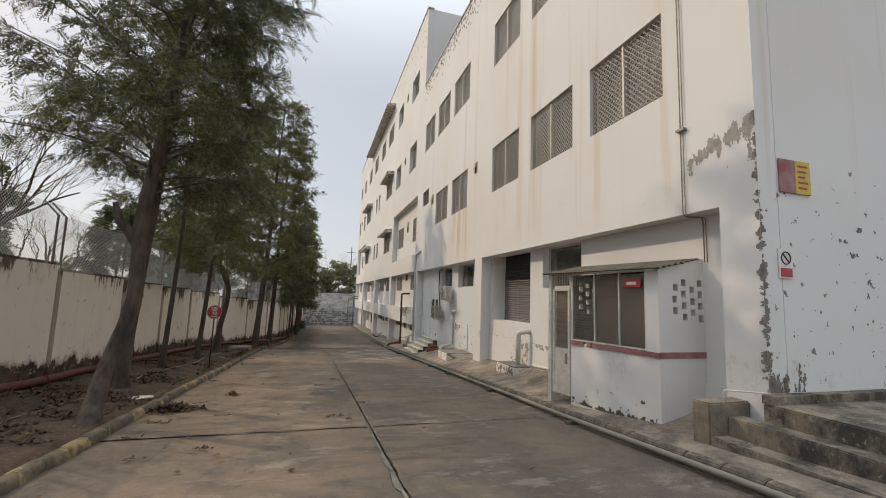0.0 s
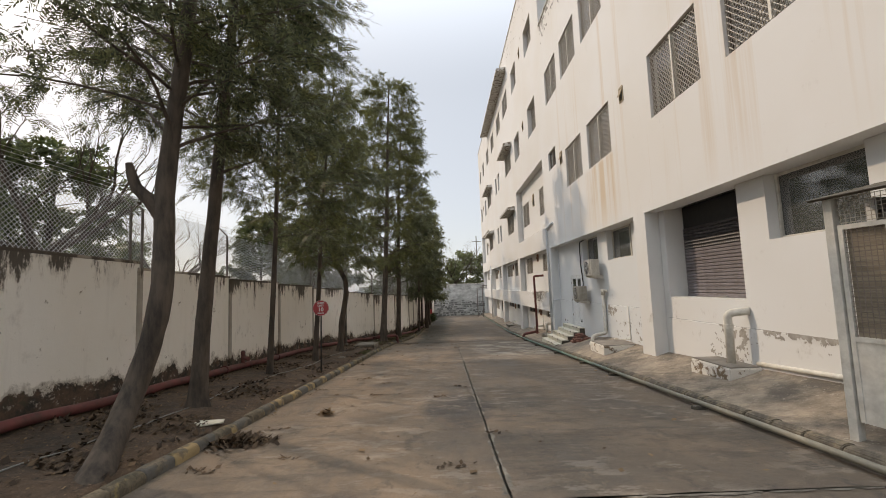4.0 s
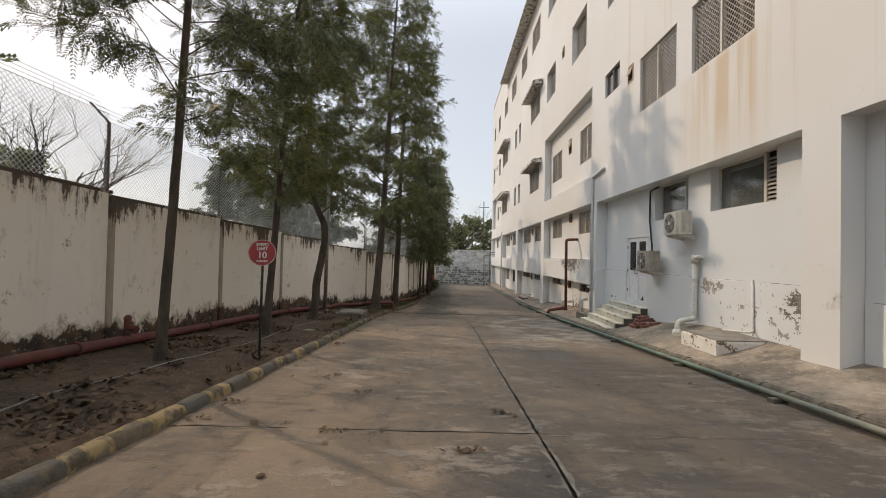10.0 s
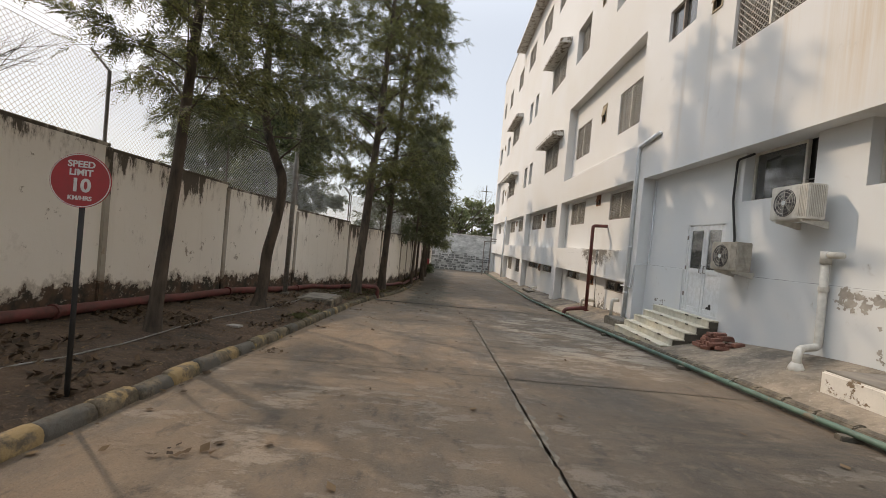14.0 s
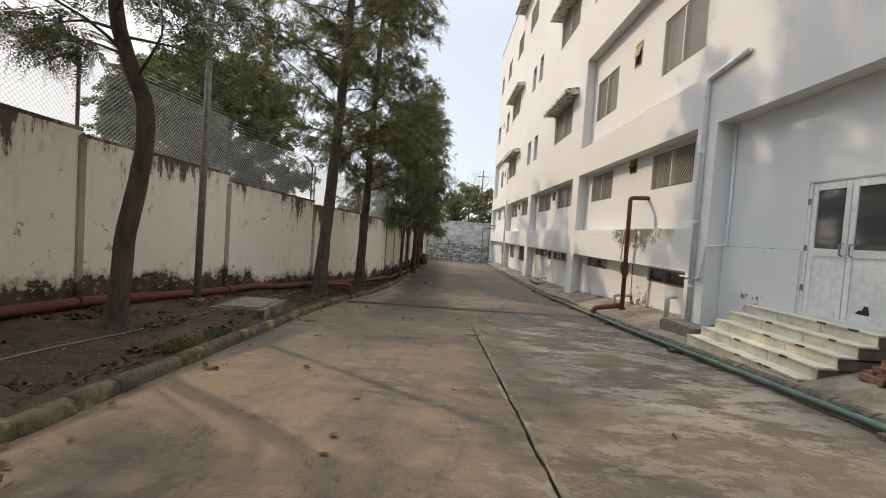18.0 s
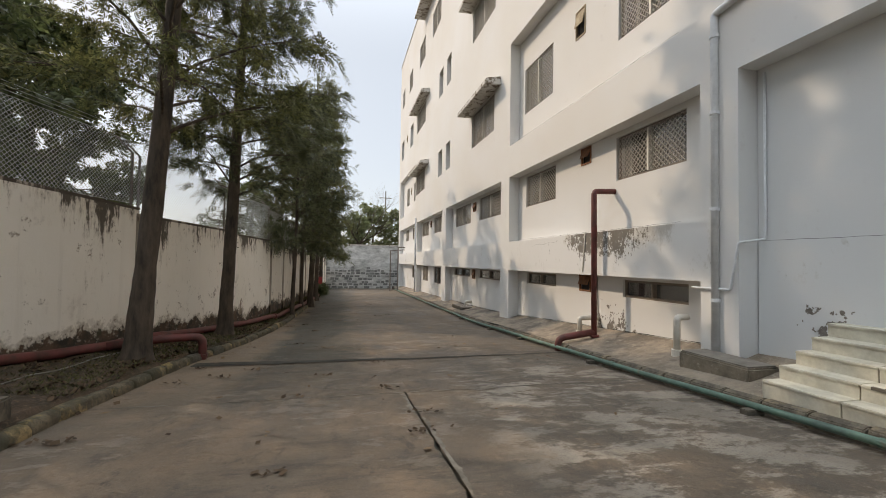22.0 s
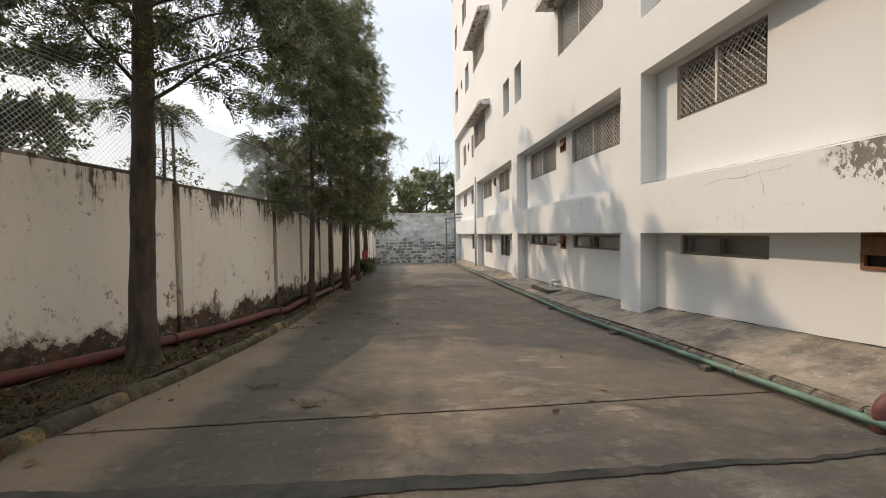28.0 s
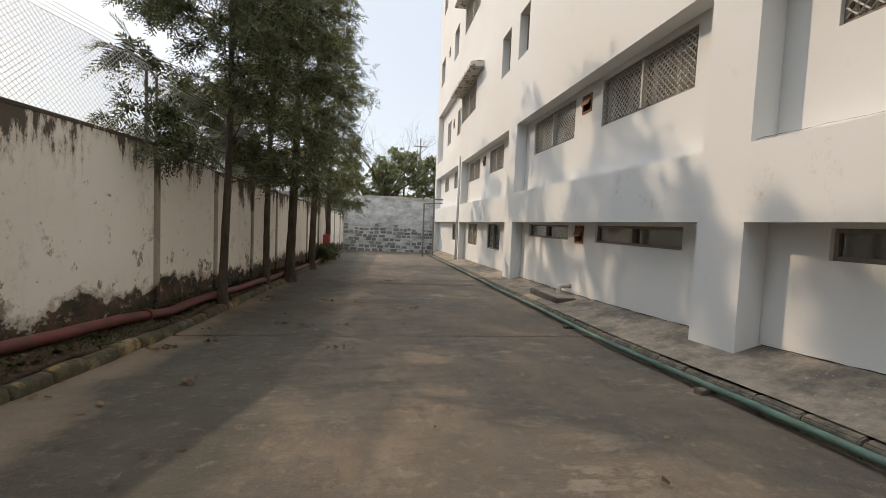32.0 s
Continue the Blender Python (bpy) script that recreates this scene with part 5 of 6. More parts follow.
dp = thing("downpipe", "pale painted rainwater pipe on the building corner pier", "pipe")
part("run", S().tube(bend([(XF - 0.05, 18.55, 4.72), (XF - 0.05, 19.74, 4.58), (XF - 0.05, 19.74, pave_z(5.1, 19.74) - 0.02)], 0.06), 0.055, 12), GREY_PIPE, dp, smooth=True)
for z in (0.1, 1.5, 3.0, 4.2):
    part("clip", S().tube([(XF - 0.05, 19.74, z), (XF - 0.05, 19.74, z + 0.05)], 0.07, 12).box(XF - 0.05, XF, 19.72, 19.76, z, z + 0.05), GREY_PIPE, dp)
dp2 = thing("thin_pipe", "thin pale conduit beside the entrance recess", "pipe")
part("run", S().tube(bend([(XB - 0.03, 19.25, 3.5), (XB - 0.03, 19.25, 1.05), (XF - 0.03, 19.36, 1.0), (XF - 0.03, 19.5, 0.3), (XF - 0.03, 20.2, 0.3)], 0.03), 0.018, 8), GREY_PIPE, dp2, smooth=True)
y = 23.5
cd3 = thing("thin_pipe", "thin off-white conduit over the peeling band", "pipe")
part("run", S().tube([(XF - 0.018, y - 0.14, 1.40), (XF - 0.018, y - 0.04, 0.46)], 0.012, 8), OFFWHITE, cd3, smooth=True)
cd4 = thing("thin_pipe", "thin dark cable conduit on the recessed wall", "pipe")
part("run", S().tube([(XB - 0.012, 23.42, 0.46), (XB - 0.012, 23.37, -0.9)], 0.01, 6), STEEL_M, cd4, smooth=True)
cd2 = thing("thin_pipe", "thin pale conduit down the recessed wall to a plinth", "pipe")
part("run", S().tube(bend([(XB - 0.045, 11.55, 1.06), (XB - 0.045, 11.52, 0.07), (XB - 0.16, 11.45, 0.045), (5.15, 11.9, 0.02)], 0.05), 0.02, 8), OFFWHITE, cd2, smooth=True)
vz = soil_z(-5.6, 9.95) + 0.10
box = thing("hose_box", "small red fire hose box on a post by the wall", "hose box", (-1.82, 46.4, road_z(46.4) + 0.1))
part("post", S().bar((0, 0, -0.2), (0, 0, 0.7), 0.025, 6), POST_M, box)
part("case", S().box(-0.16, 0.16, -0.11, 0.11, 0.701, 1.25), RED_M, box, bevel=0.01)
part("door", S().box(-0.13, 0.13, -0.122, -0.111, 0.74, 1.21), RED_M, box, "hinged front")
valve = thing("hydrant_valve", "small red hydrant valve standing on the fire main", "valve")
part("stem", S().tube([(-5.6, 9.95, vz + 0.04), (-5.6, 9.95, vz + 0.34)], 0.05, 10), RED_PIPE, valve)
part("outlet", S().tube([(-5.6, 9.95, vz + 0.2), (-5.42, 9.9, vz + 0.17)], [0.045, 0.055], 10), RED_PIPE, valve)
part("cap", S().tube([(-5.6, 9.95, vz + 0.34), (-5.6, 9.95, vz + 0.39)], [0.065, 0.03], 10), RED_PIPE, valve)
up = thing("utility_pole", "slim concrete utility pole far beyond the end wall", "pole")
part("shaft", S().tube([(6.2, 80, -3), (6.2, 80, 11.4)], [0.16, 0.09], 8), STEEL_M, up)
part("crossarm", S().box(5.3, 7.1, 79.95, 80.05, 10.3, 10.42), STEEL_M, up)
dp3 = thing("downpipe", "dark rainwater pipe far along the building", "pipe")
part("run", S().tube([(XF - 0.06, 46.6, 4.0), (XF - 0.06, 46.6, pave_z(5, 46.6) - 0.02)], 0.06, 10), GREY_PIPE, dp3, smooth=True)
dp4 = thing("downpipe", "thin rusty drain pipes on the near end of the facade", "pipe")
for k, y in enumerate((0.49, 0.44)):
    part("run", S().tube(bend([(XF - 0.03, y, 14.9), (XF - 0.03, y, 3.60), (XF + 0.02, y, 3.545), (XB - 0.03, y - 0.05, 3.545), (XB - 0.03, y - 0.06, 2.8)], 0.05), 0.011 - 0.004 * k, 8), RUSTPIPE_M, dp4, smooth=True)
for z in (5.0, 7.5, 10):
    part("clip", S().box(XF - 0.07, XF, 0.39, 0.56, z, z + 0.04), STEEL_M, dp4)


def stub(y, x, top, reach, label):
    """A white waste pipe that comes out of the wall, turns down and ends in a gully."""
    t = thing("waste_pipe", label, "pipe")
    zp = pave_z(x, y)
    part("run", S().tube(bend([(reach, y, zp + top), (x, y, zp + top), (x, y, zp + 0.05)], 0.07), 0.055, 12), OFFWHITE, t, smooth=True)
    part("collar", S().tube([(x, y, zp - 0.02), (x, y, zp + 0.09)], 0.085, 12), OFFWHITE, t)
    return t


stub(20.35, 5.0, 0.62, XF + 0.02, "white waste pipe bent down beside the corner pier")
stub(23.38, 5.05, 0.38, XB, "white waste pipe behind the red riser")
stub(33.4, 5.25, 0.25, XB, "short white waste pipe at the wall foot")
wp = thing("waste_pipe", "white soil pipe with a branch on the recessed wall", "pipe")
zp = pave_z(4.85, 13.05)
part("run", S().tube(bend([(XB - 0.10, 13.40, 1.50), (XB - 0.10, 13.38, zp + 0.30), (5.12, 13.30, zp + 0.27), (4.86, 13.05, zp + 0.24), (4.84, 13.03, zp - 0.02)], 0.09), 0.058, 12), OFFWHITE, wp, smooth=True)
part("head", S().tube([(XB - 0.10, 13.40, 1.36), (XB - 0.10, 13.40, 1.56)], 0.075, 12).tube([(XB - 0.10, 13.40, 1.50), (XB - 0.10, 13.12, 1.50)], 0.052, 12), OFFWHITE, wp, "tee with a side inlet", smooth=True)
part("collar", S().tube([(XB - 0.10, 13.39, 0.92), (XB - 0.10, 13.39, 1.0)], 0.07, 12), OFFWHITE, wp)
part("foot_collar", S().tube([(4.84, 13.03, zp - 0.06), (4.84, 13.03, zp + 0.03), (4.84, 13.03, zp + 0.10)], [0.12, 0.10, 0.07], 12), OFFWHITE, wp, smooth=True)
wp2 = thing("waste_pipe", "white soil pipe rising from a plinth under the shutter", "pipe")
zp = pave_z(4.9, 6.5) + 0.19
part("run", S().tube(bend([(5.24, 6.5, zp - 0.1), (5.24, 6.5, zp + 0.98), (5.46, 6.38, zp + 1.02), (XB - 0.01, 6.34, zp + 1.02)], 0.10), 0.075, 12), OFFWHITE, wp2, smooth=True)
part("collar", S().tube([(5.24, 6.5, zp + 0.70), (5.24, 6.5, zp + 0.78)], 0.09, 12), OFFWHITE, wp2)
wp3 = thing("waste_pipe", "thin white pipe along the wall base near the guard cabin", "pipe")
part("run", S().tube(bend([(XB - 0.03, 6.2, pave_z(5.4, 6.2) + 0.12), (XB - 0.05, 3.0, pave_z(5.4, 3) + 0.12)], 0.05), 0.04, 10), OFFWHITE, wp3, smooth=True)


# ---- plinths, manholes, steps ----
def plinth(y0, y1, x0, x1, h, m, label, name="plinth", category="plinth"):
    t = thing(name, label, category)
    z = min(pave_z(x0, y1), pave_z(x0, y0))
    part("block", S().box(x0, x1, y0, y1, z - 0.05, pave_z(x0, (y0 + y1) / 2) + h), m, t, bevel=0.02)
    part("cover", S().box(x0 + 0.035, x1 - 0.03, y0 + 0.035, y1 - 0.03, pave_z(x0, (y0 + y1) / 2) + h, pave_z(x0, (y0 + y1) / 2) + h + 0.02), CONC_M, t)
    return t


plinth(6.06, 7.28, 4.9, 5.5, 0.24, PLINTH_M, "white-washed peeling masonry plinth with a pipe")
plinth(11.05, 12.25, 4.5, 5.5, 0.27, PLINTH_M, "white-washed flaking masonry plinth at the wall")
plinth(18.75, 19.9, 4.62, 5.14, 0.20, LANDING_M, "stained brown concrete manhole plinth beside the footway edge", "manhole", "manhole")
plinth(32.6, 34.3, 4.85, 5.35, 0.12, MOSSY_M, "flat dark manhole slab on the footway", "manhole", "manhole")
slab = thing("manhole", "stained grey concrete manhole slab among the trees", "manhole")
zs = soil_z(-3.8, 18.6)
part("block", S().box(-4.4, -3.42, 18.0, 19.25, zs - 0.3, zs + 0.13), LANDING_M, slab, bevel=0.02)
part("cover", S().box(-4.25, -3.55, 18.12, 19.12, zs + 0.132, zs + 0.155), CONC_M, slab)

steps = thing("entrance_steps", "pale stone steps up to the white double door", "steps")
zb = -0.80
rise = (-0.02 - zb) / 5
for k in range(5):
    x0 = 4.28 + 0.25 * k
    s0, s1 = 15.88, 18.3
    part("core", S().box(x0 + 0.03, XB - 0.03, s0 + 0.02, s1 - 0.02, zb - 0.15 + (rise * k + 0.1 if k else 0), zb + rise * (k + 1) - 0.032), MOSSY_M, steps)
    for a, e in ((s0, 16.7), (16.706, 17.5), (17.506, s1)):
        part("tread", S().box(x0, XB - 0.028 if k == 4 else x0 + 0.30, a, e, zb + rise * (k + 1) - 0.03, zb + rise * (k + 1)), STONE_M, steps, bevel=0.007)
        part("facing", S().box(x0 + 0.012, x0 + 0.029, a + 0.004, e - 0.004, zb + rise * k + 0.001 - (0.15 if k == 0 else 0), zb + rise * (k + 1) - 0.031), STONE_M, steps)
random.seed(18)
for k in range(5):
    x0, z = 4.28 + 0.25 * k, zb + rise * (k + 1)
    for q in range(3):
        a = random.uniform(15.95, 17.9)
        w = random.uniform(0.05, 0.17)
        part("broken_edge", S().prism([(x0 - 0.002, z - random.uniform(0.015, 0.031)), (x0 - 0.002, z + 0.0015), (x0 + random.uniform(0.012, 0.035), z + 0.0015), (x0 + 0.008, z - 0.014)], a, a + w, 1), MOSSY_M, steps, "chipped dark nosing")
random.seed(8)
bm_ = S().box(-0.115, 0.115, -0.055, 0.055, -0.035, 0.035).mesh("brick", BRICK_M, bevel=0.006)
for lay, count in enumerate((13, 10, 7, 3)):
    for k in range(count):
        q = 1 - 0.24 * lay
        px, py = 5.08 + random.uniform(-0.26, 0.30) * q, 15.25 + (2 * (k + 0.5) / count - 1) * 0.46 * q + random.uniform(-0.04, 0.04)
        t = part("brick", bm_, BRICK_M, at=(px, py, pave_z(px, py) + 0.037 + 0.071 * lay))
        t.rotation_euler = (random.uniform(-0.12, 0.12), random.uniform(-0.12, 0.12), random.choice((0.1, 0.1, 1.5)) + random.uniform(-0.4, 0.4))
        tagged(t, "loose red brick in a small heap by the steps", "brick", "brick heap by the steps")

# raised entrance landing at the near corner
CHX, CHY0, CHY1, CHZ = 4.45, -0.50, -0.23, 0.82
land = thing("entrance_landing", "grey stained concrete landing with steps at the building corner", "steps")
part("floor", S().box(5.05, 14, -7.0, -0.76, -0.3, 0.86), LANDING_M, land, bevel=0.015)
part("ledge", S().box(5.05, 9, -0.90, -0.75, 0.861, 0.97), LANDING_M, land)
part("step", S().box(4.75, 5.048, -6.5, CHY0 - 0.005, -0.3, 0.64), LANDING_M, land, bevel=0.015)
part("step", S().box(4.45, 4.748, -6.5, CHY0 - 0.005, -0.3, 0.41), LANDING_M, land, bevel=0.015)
part("cheek", S().box(CHX, 5.18, CHY0, CHY1, -0.3, CHZ), LANDING_M, land, "dark stained cheek wall", bevel=0.02)
thin = thing("thin_pipe", "thin white pipe along the landing ledge", "pipe")
part("run", S().tube(bend([(4.72, -0.47, 0.7), (4.72, -0.49, 0.98), (5.15, -0.80, 0.985)], 0.03), 0.012, 8), OFFWHITE, thin, smooth=True)

# ---- guard cabin ----
SKEW = Matrix.Translation((4.63, 0.5, 0)) @ Matrix.Rotation(radians(8.6), 4, "Z") @ Matrix.Translation((-4.63, -0.5, 0))

cab = thing("guard_cabin", "white plastered guard cabin with wire-glass windows and a maroon stripe", "cabin")
X0, Y0, Y1 = 4.63, 0.50, 3.12
zf = pave_z(X0, 1.5) - 0.2
part("front_wall", S().box(X0, X0 + 0.12, Y0, 2.47, zf, 1.30), PLASTER, cab)
JALI = [(4.97, 2.37), (4.95, 2.18), (4.96, 2.0), (5.13, 2.45), (5.13, 2.27), (5.14, 2.08), (5.15, 1.90), (5.30, 2.34), (5.31, 2.15), (5.32, 1.97), (5.46, 2.45), (5.47, 2.27), (5.47, 2.08), (5.48, 1.88)]


def jali_wall(x0, x1, z0, z1, y0, y1):
    """A wall across y, pierced by a scatter of small openings."""
    sh = holed_wall(x0, x1, z0, z1, y0, y1, [(hx - 0.046, hx + 0.046, hz - 0.054, hz + 0.054) for hx, hz in JALI])
    sh.v = [(q, pth, w) for pth, q, w in sh.v]
    return sh


part("side_wall", jali_wall(X0 + 0.002, XB - 0.002, zf, 2.66, Y0 - 0.002, Y0 + 0.10), PLASTER, cab)
part("gable", S().prism([(X0 + 0.002, 2.661), (XB - 0.002, 2.661), (XB - 0.002, 2.86)], Y0 - 0.002, Y0 + 0.10, 1), PLASTER, cab)
part("corner_pier", S().box(X0 - 0.004, X0 + 0.14, Y0 - 0.004, Y0 + 0.24, 1.30, 2.64), PLASTER, cab)
part("rear_wall", jali_wall(X0 + 0.1, XB - 0.002, zf, 2.66, Y1 - 0.1, Y1), PLASTER, cab)
for a, e in ((Y0 - 0.008, 1.90), (1.93, 2.04), (2.13, 2.46)):
    part("front_stripe", S().box(X0 - 0.02, X0 - 0.001, a, e, 1.255, 1.335), BROWNRED, cab, "worn maroon painted band")
part("stripe", S().box(X0, XB + 0.10, Y0 - 0.012, Y0 - 0.004, 1.25, 1.345), BROWNRED, cab, "maroon painted band")
fr = part("window_frame", S().box(X0, X0 + 0.05, 0.74, 2.47, 1.34, 1.365).box(X0, X0 + 0.05, 0.74, 2.47, 2.62, 2.65).box(X0, X0 + 0.05, 0.74, 0.765, 1.365, 2.62).box(X0, X0 + 0.05, 1.28, 1.302, 1.365, 2.62).box(X0, X0 + 0.05, 1.85, 1.872, 1.365, 2.62).box(X0, X0 + 0.05, 2.43, 2.455, 1.365, 2.62), OFFWHITE, cab, "thin off-white steel window frame")
for a, b in ((0.765, 1.28), (1.302, 1.85), (1.872, 2.43)):
    part("pane", S().box(X0 + 0.02, X0 + 0.026, a, b, 1.39, 2.60), CLEAR_GLASS, fr)
    ms = S()
    for k in range(1, 24):
        ms.bar((X0 + 0.05, a, 1.39 + k * 0.05), (X0 + 0.05, b, 1.39 + k * 0.05), 0.0036, 3)
    for k in range(1, 10):
        ms.bar((X0 + 0.05, a + k * 0.055, 1.39), (X0 + 0.05, a + k * 0.055, 2.6), 0.0036, 3)
    part("wire_mesh", ms, STEEL_M, fr)
part("curtain", S().box(X0 + 0.10, X0 + 0.108, 0.75, 1.95, 1.36, 2.6), BLIND_M, cab)
cd = part("cabin_door", S().box(X0 - 0.02, X0 + 0.02, 2.5, 2.55, zf + 0.25, 2.35).box(X0 - 0.02, X0 + 0.02, 2.95, 3.0, zf + 0.25, 2.35).box(X0 - 0.02, X0 + 0.02, 2.55, 2.95, 2.30, 2.35).box(X0 - 0.02, X0 + 0.02, 2.55, 2.95, 1.10, 1.15).box(X0 - 0.012, X0 + 0.012, 2.55, 2.95, zf + 0.25, 1.10), OFFWHITE, cab, "white sheet-metal door with a wire upper half")
ms = S()
for k in range(1, 8):
    ms.bar((X0, 2.55 + k * 0.055, 1.15), (X0, 2.55 + k * 0.055, 2.30), 0.004, 3)
for k in range(1, 22):
    ms.bar((X0, 2.55, 1.15 + k * 0.053), (X0, 2.95, 1.15 + k * 0.053), 0.004, 3)
part("wire_mesh", ms, FRAME_M, cd)
part("lining", S().box(X0 + 0.03, X0 + 0.036, 2.55, 2.95, 1.15, 2.30), BLIND_M, cd, "brown slatted blind behind the mesh")
part("bolt", S().box(X0 - 0.04, X0 - 0.015, 2.58, 2.61, 0.86, 1.06), STEEL_M, cd)
part("door_post", S().box(X0 - 0.04, X0 + 0.05, 3.02, 3.11, zf, 2.66), OFFWHITE, cab)
part("transom_mesh", (lambda sh: [sh.bar((X0, 2.47, 2.37 + 0.045 * k), (X0, 3.0, 2.37 + 0.045 * k), 0.004, 3) for k in range(7)] and [sh.bar((X0, 2.47 + 0.05 * k, 2.36), (X0, 2.47 + 0.05 * k, 2.65), 0.004, 3) for k in range(11)] and sh)(S()), GRILLE_M, cab)
ru = S()
rx = span(X0 - 0.16, XB + 0.02, 0.035)
for k, x in enumerate(rx):
    z = 2.675 + 0.19 * (x - X0) / (XB - X0) + 0.02 * math.cos((x - X0) * 2 * math.pi / 0.14)
    ru.v += [(x, Y0 - 0.10, z), (x, Y0 + 2.72, z), (x, Y0 + 2.72, z + 0.008), (x, Y0 - 0.10, z + 0.008)]
    if k:
        n = 4 * k
        ru.f += [(n - 4, n - 3, n + 1, n), (n - 1, n + 3, n + 2, n - 2), (n - 4, n, n + 3, n - 1), (n - 3, n - 2, n + 2, n + 1)]
n = len(ru.v)
ru.f += [(0, 3, 2, 1), (n - 4, n - 3, n - 2, n - 1)]
part("corrugated_roof", ru, MOSSY_M, cab, "dark corrugated sheet roof")
# near-black sheets added so the white cabin inside reads as shaded
part("lining", S().box(XB - 0.03, XB - 0.012, Y0 + 0.12, Y1 - 0.11, zf, 2.70).box(X0 + 0.16, XB - 0.04, Y0 + 0.12, Y1 - 0.11, 2.63, 2.645).box(X0 + 0.16, XB - 0.04, Y0 + 0.12, Y1 - 0.11, zf + 0.16, zf + 0.18), DARK_M, cab, "near-black sheets added for the shade inside the cabin")
sg = thing("cabin_sign", "small red notice plate on the cabin window", "sign")
part("plate", S().box(X0 - 0.02, X0 - 0.012, 0.82, 1.16, 2.36, 2.50), RED_M, sg)
part("mark", S().box(X0 - 0.024, X0 - 0.0205, 0.90, 1.10, 2.405, 2.455), SIGNWHITE, sg)


flakes("flaked_paint", 0.52, 2.45, zf + 0.16, zf + 0.62, on_face(X0), lambda s, t: 0.70 * (1 - t) ** 1.8 - 0.12 * s, 18, MOSSY_M, 0.012, "dark edge where the paint has flaked off", cab)
for o in [*cab.children, *sg.children]:
    if o.name.split(".")[0] in ("front_wall", "corner_pier", "window_frame", "cabin_door", "door_post", "transom_mesh", "curtain", "plate", "mark", "corrugated_roof", "front_stripe", "flaked_paint"):
        o.matrix_basis = SKEW @ o.matrix_basis
# ---- signs ----
def words(body, size, at, parent, m, turn, name="lettering"):
    c = bpy.data.curves.new(name, "FONT")
    c.body, c.size, c.align_x, c.align_y, c.extrude, c.offset = body, size, "CENTER", "CENTER", 0.0012, size * 0.03
    ob = new(name, c)
    dg = bpy.context.evaluated_depsgraph_get()
    me = bpy.data.meshes.new_from_object(ob.evaluated_get(dg))
    bpy.data.objects.remove(ob)
    me.materials.clear()
    me.materials.append(m)
    o = part(name, me, m, parent)
    o.matrix_basis = Matrix.Translation(at) @ turn
    return o


sign = thing("speed_sign", "round red speed limit sign on a thin dark pole", "sign", (-3.55, 10.12, soil_z(-3.55, 10.12)))
part("pole", S().tube([(0, 0, -0.2), (0.02, 0, 1.9)], 0.020, 8), BLACK_M, sign, smooth=True)
face = Matrix.Rotation(radians(90), 4, "X") @ Matrix.Identity(4)
yawed = Matrix.Rotation(radians(12), 4, "Z")
disc = S().tube([(0, 0.0, 0), (0, 0.006, 0)], 0.215, 40)
d = part("disc", disc, RED_M, sign, "round red plate with a white rim")
d.matrix_basis = Matrix.Translation((0.02, -0.035, 1.75)) @ yawed
rim = S()
for k in range(40):
    a, b = 2 * math.pi * k / 40, 2 * math.pi * (k + 1) / 40
    rim.bar((0.207 * math.cos(a), -0.004, 0.207 * math.sin(a)), (0.207 * math.cos(b), -0.004, 0.207 * math.sin(b)), 0.004, 4)
part("rim", rim, SIGNWHITE, d)
for body, size, z in (("SPEED", 0.07, 0.128), ("LIMIT", 0.07, 0.062), ("10", 0.145, -0.042), ("KM/HRS", 0.048, -0.14)):
    words(body, size, (0, -0.0025, z), d, SIGNWHITE, Matrix.Rotation(radians(90), 4, "X"))

notice = thing("wall_notice", "yellow and maroon warning board fixed to the end wall", "sign")
part("board", S().box(5.57, 5.88, -0.775, -0.752, 3.72, 4.20), BROWNRED, notice)
part("yellow_half", S().box(5.885, 6.18, -0.775, -0.752, 3.72, 4.20), YELLOW_M, notice)
part("emblem", S().tube([(5.65, -0.776, 4.06), (5.65, -0.779, 4.06)], 0.05, 16), RED_M, notice)
for k in range(5):
    part("text_bar", S().box(5.93, 6.13 - 0.03 * (k % 3), -0.778, -0.7755, 4.11 - k * 0.08, 4.14 - k * 0.08), RED_M, notice)
notice2 = thing("no_smoking_notice", "white and red prohibition plate on the end wall", "sign")
part("board", S().box(5.48, 5.74, -0.765, -0.752, 2.50, 2.91), SIGNWHITE, notice2)
ring = S()
for k in range(24):
    a, b = 2 * math.pi * k / 24, 2 * math.pi * (k + 1) / 24
    ring.bar((5.61 + 0.085 * math.cos(a), -0.768, 2.78 + 0.085 * math.sin(a)), (5.61 + 0.085 * math.cos(b), -0.768, 2.78 + 0.085 * math.sin(b)), 0.009, 4)
ring.bar((5.55, -0.768, 2.84), (5.67, -0.768, 2.72), 0.009, 4)
part("ring", ring, BLACK_M, notice2)
part("red_strip", S().box(5.50, 5.72, -0.769, -0.766, 2.52, 2.64), RED_M, notice2)


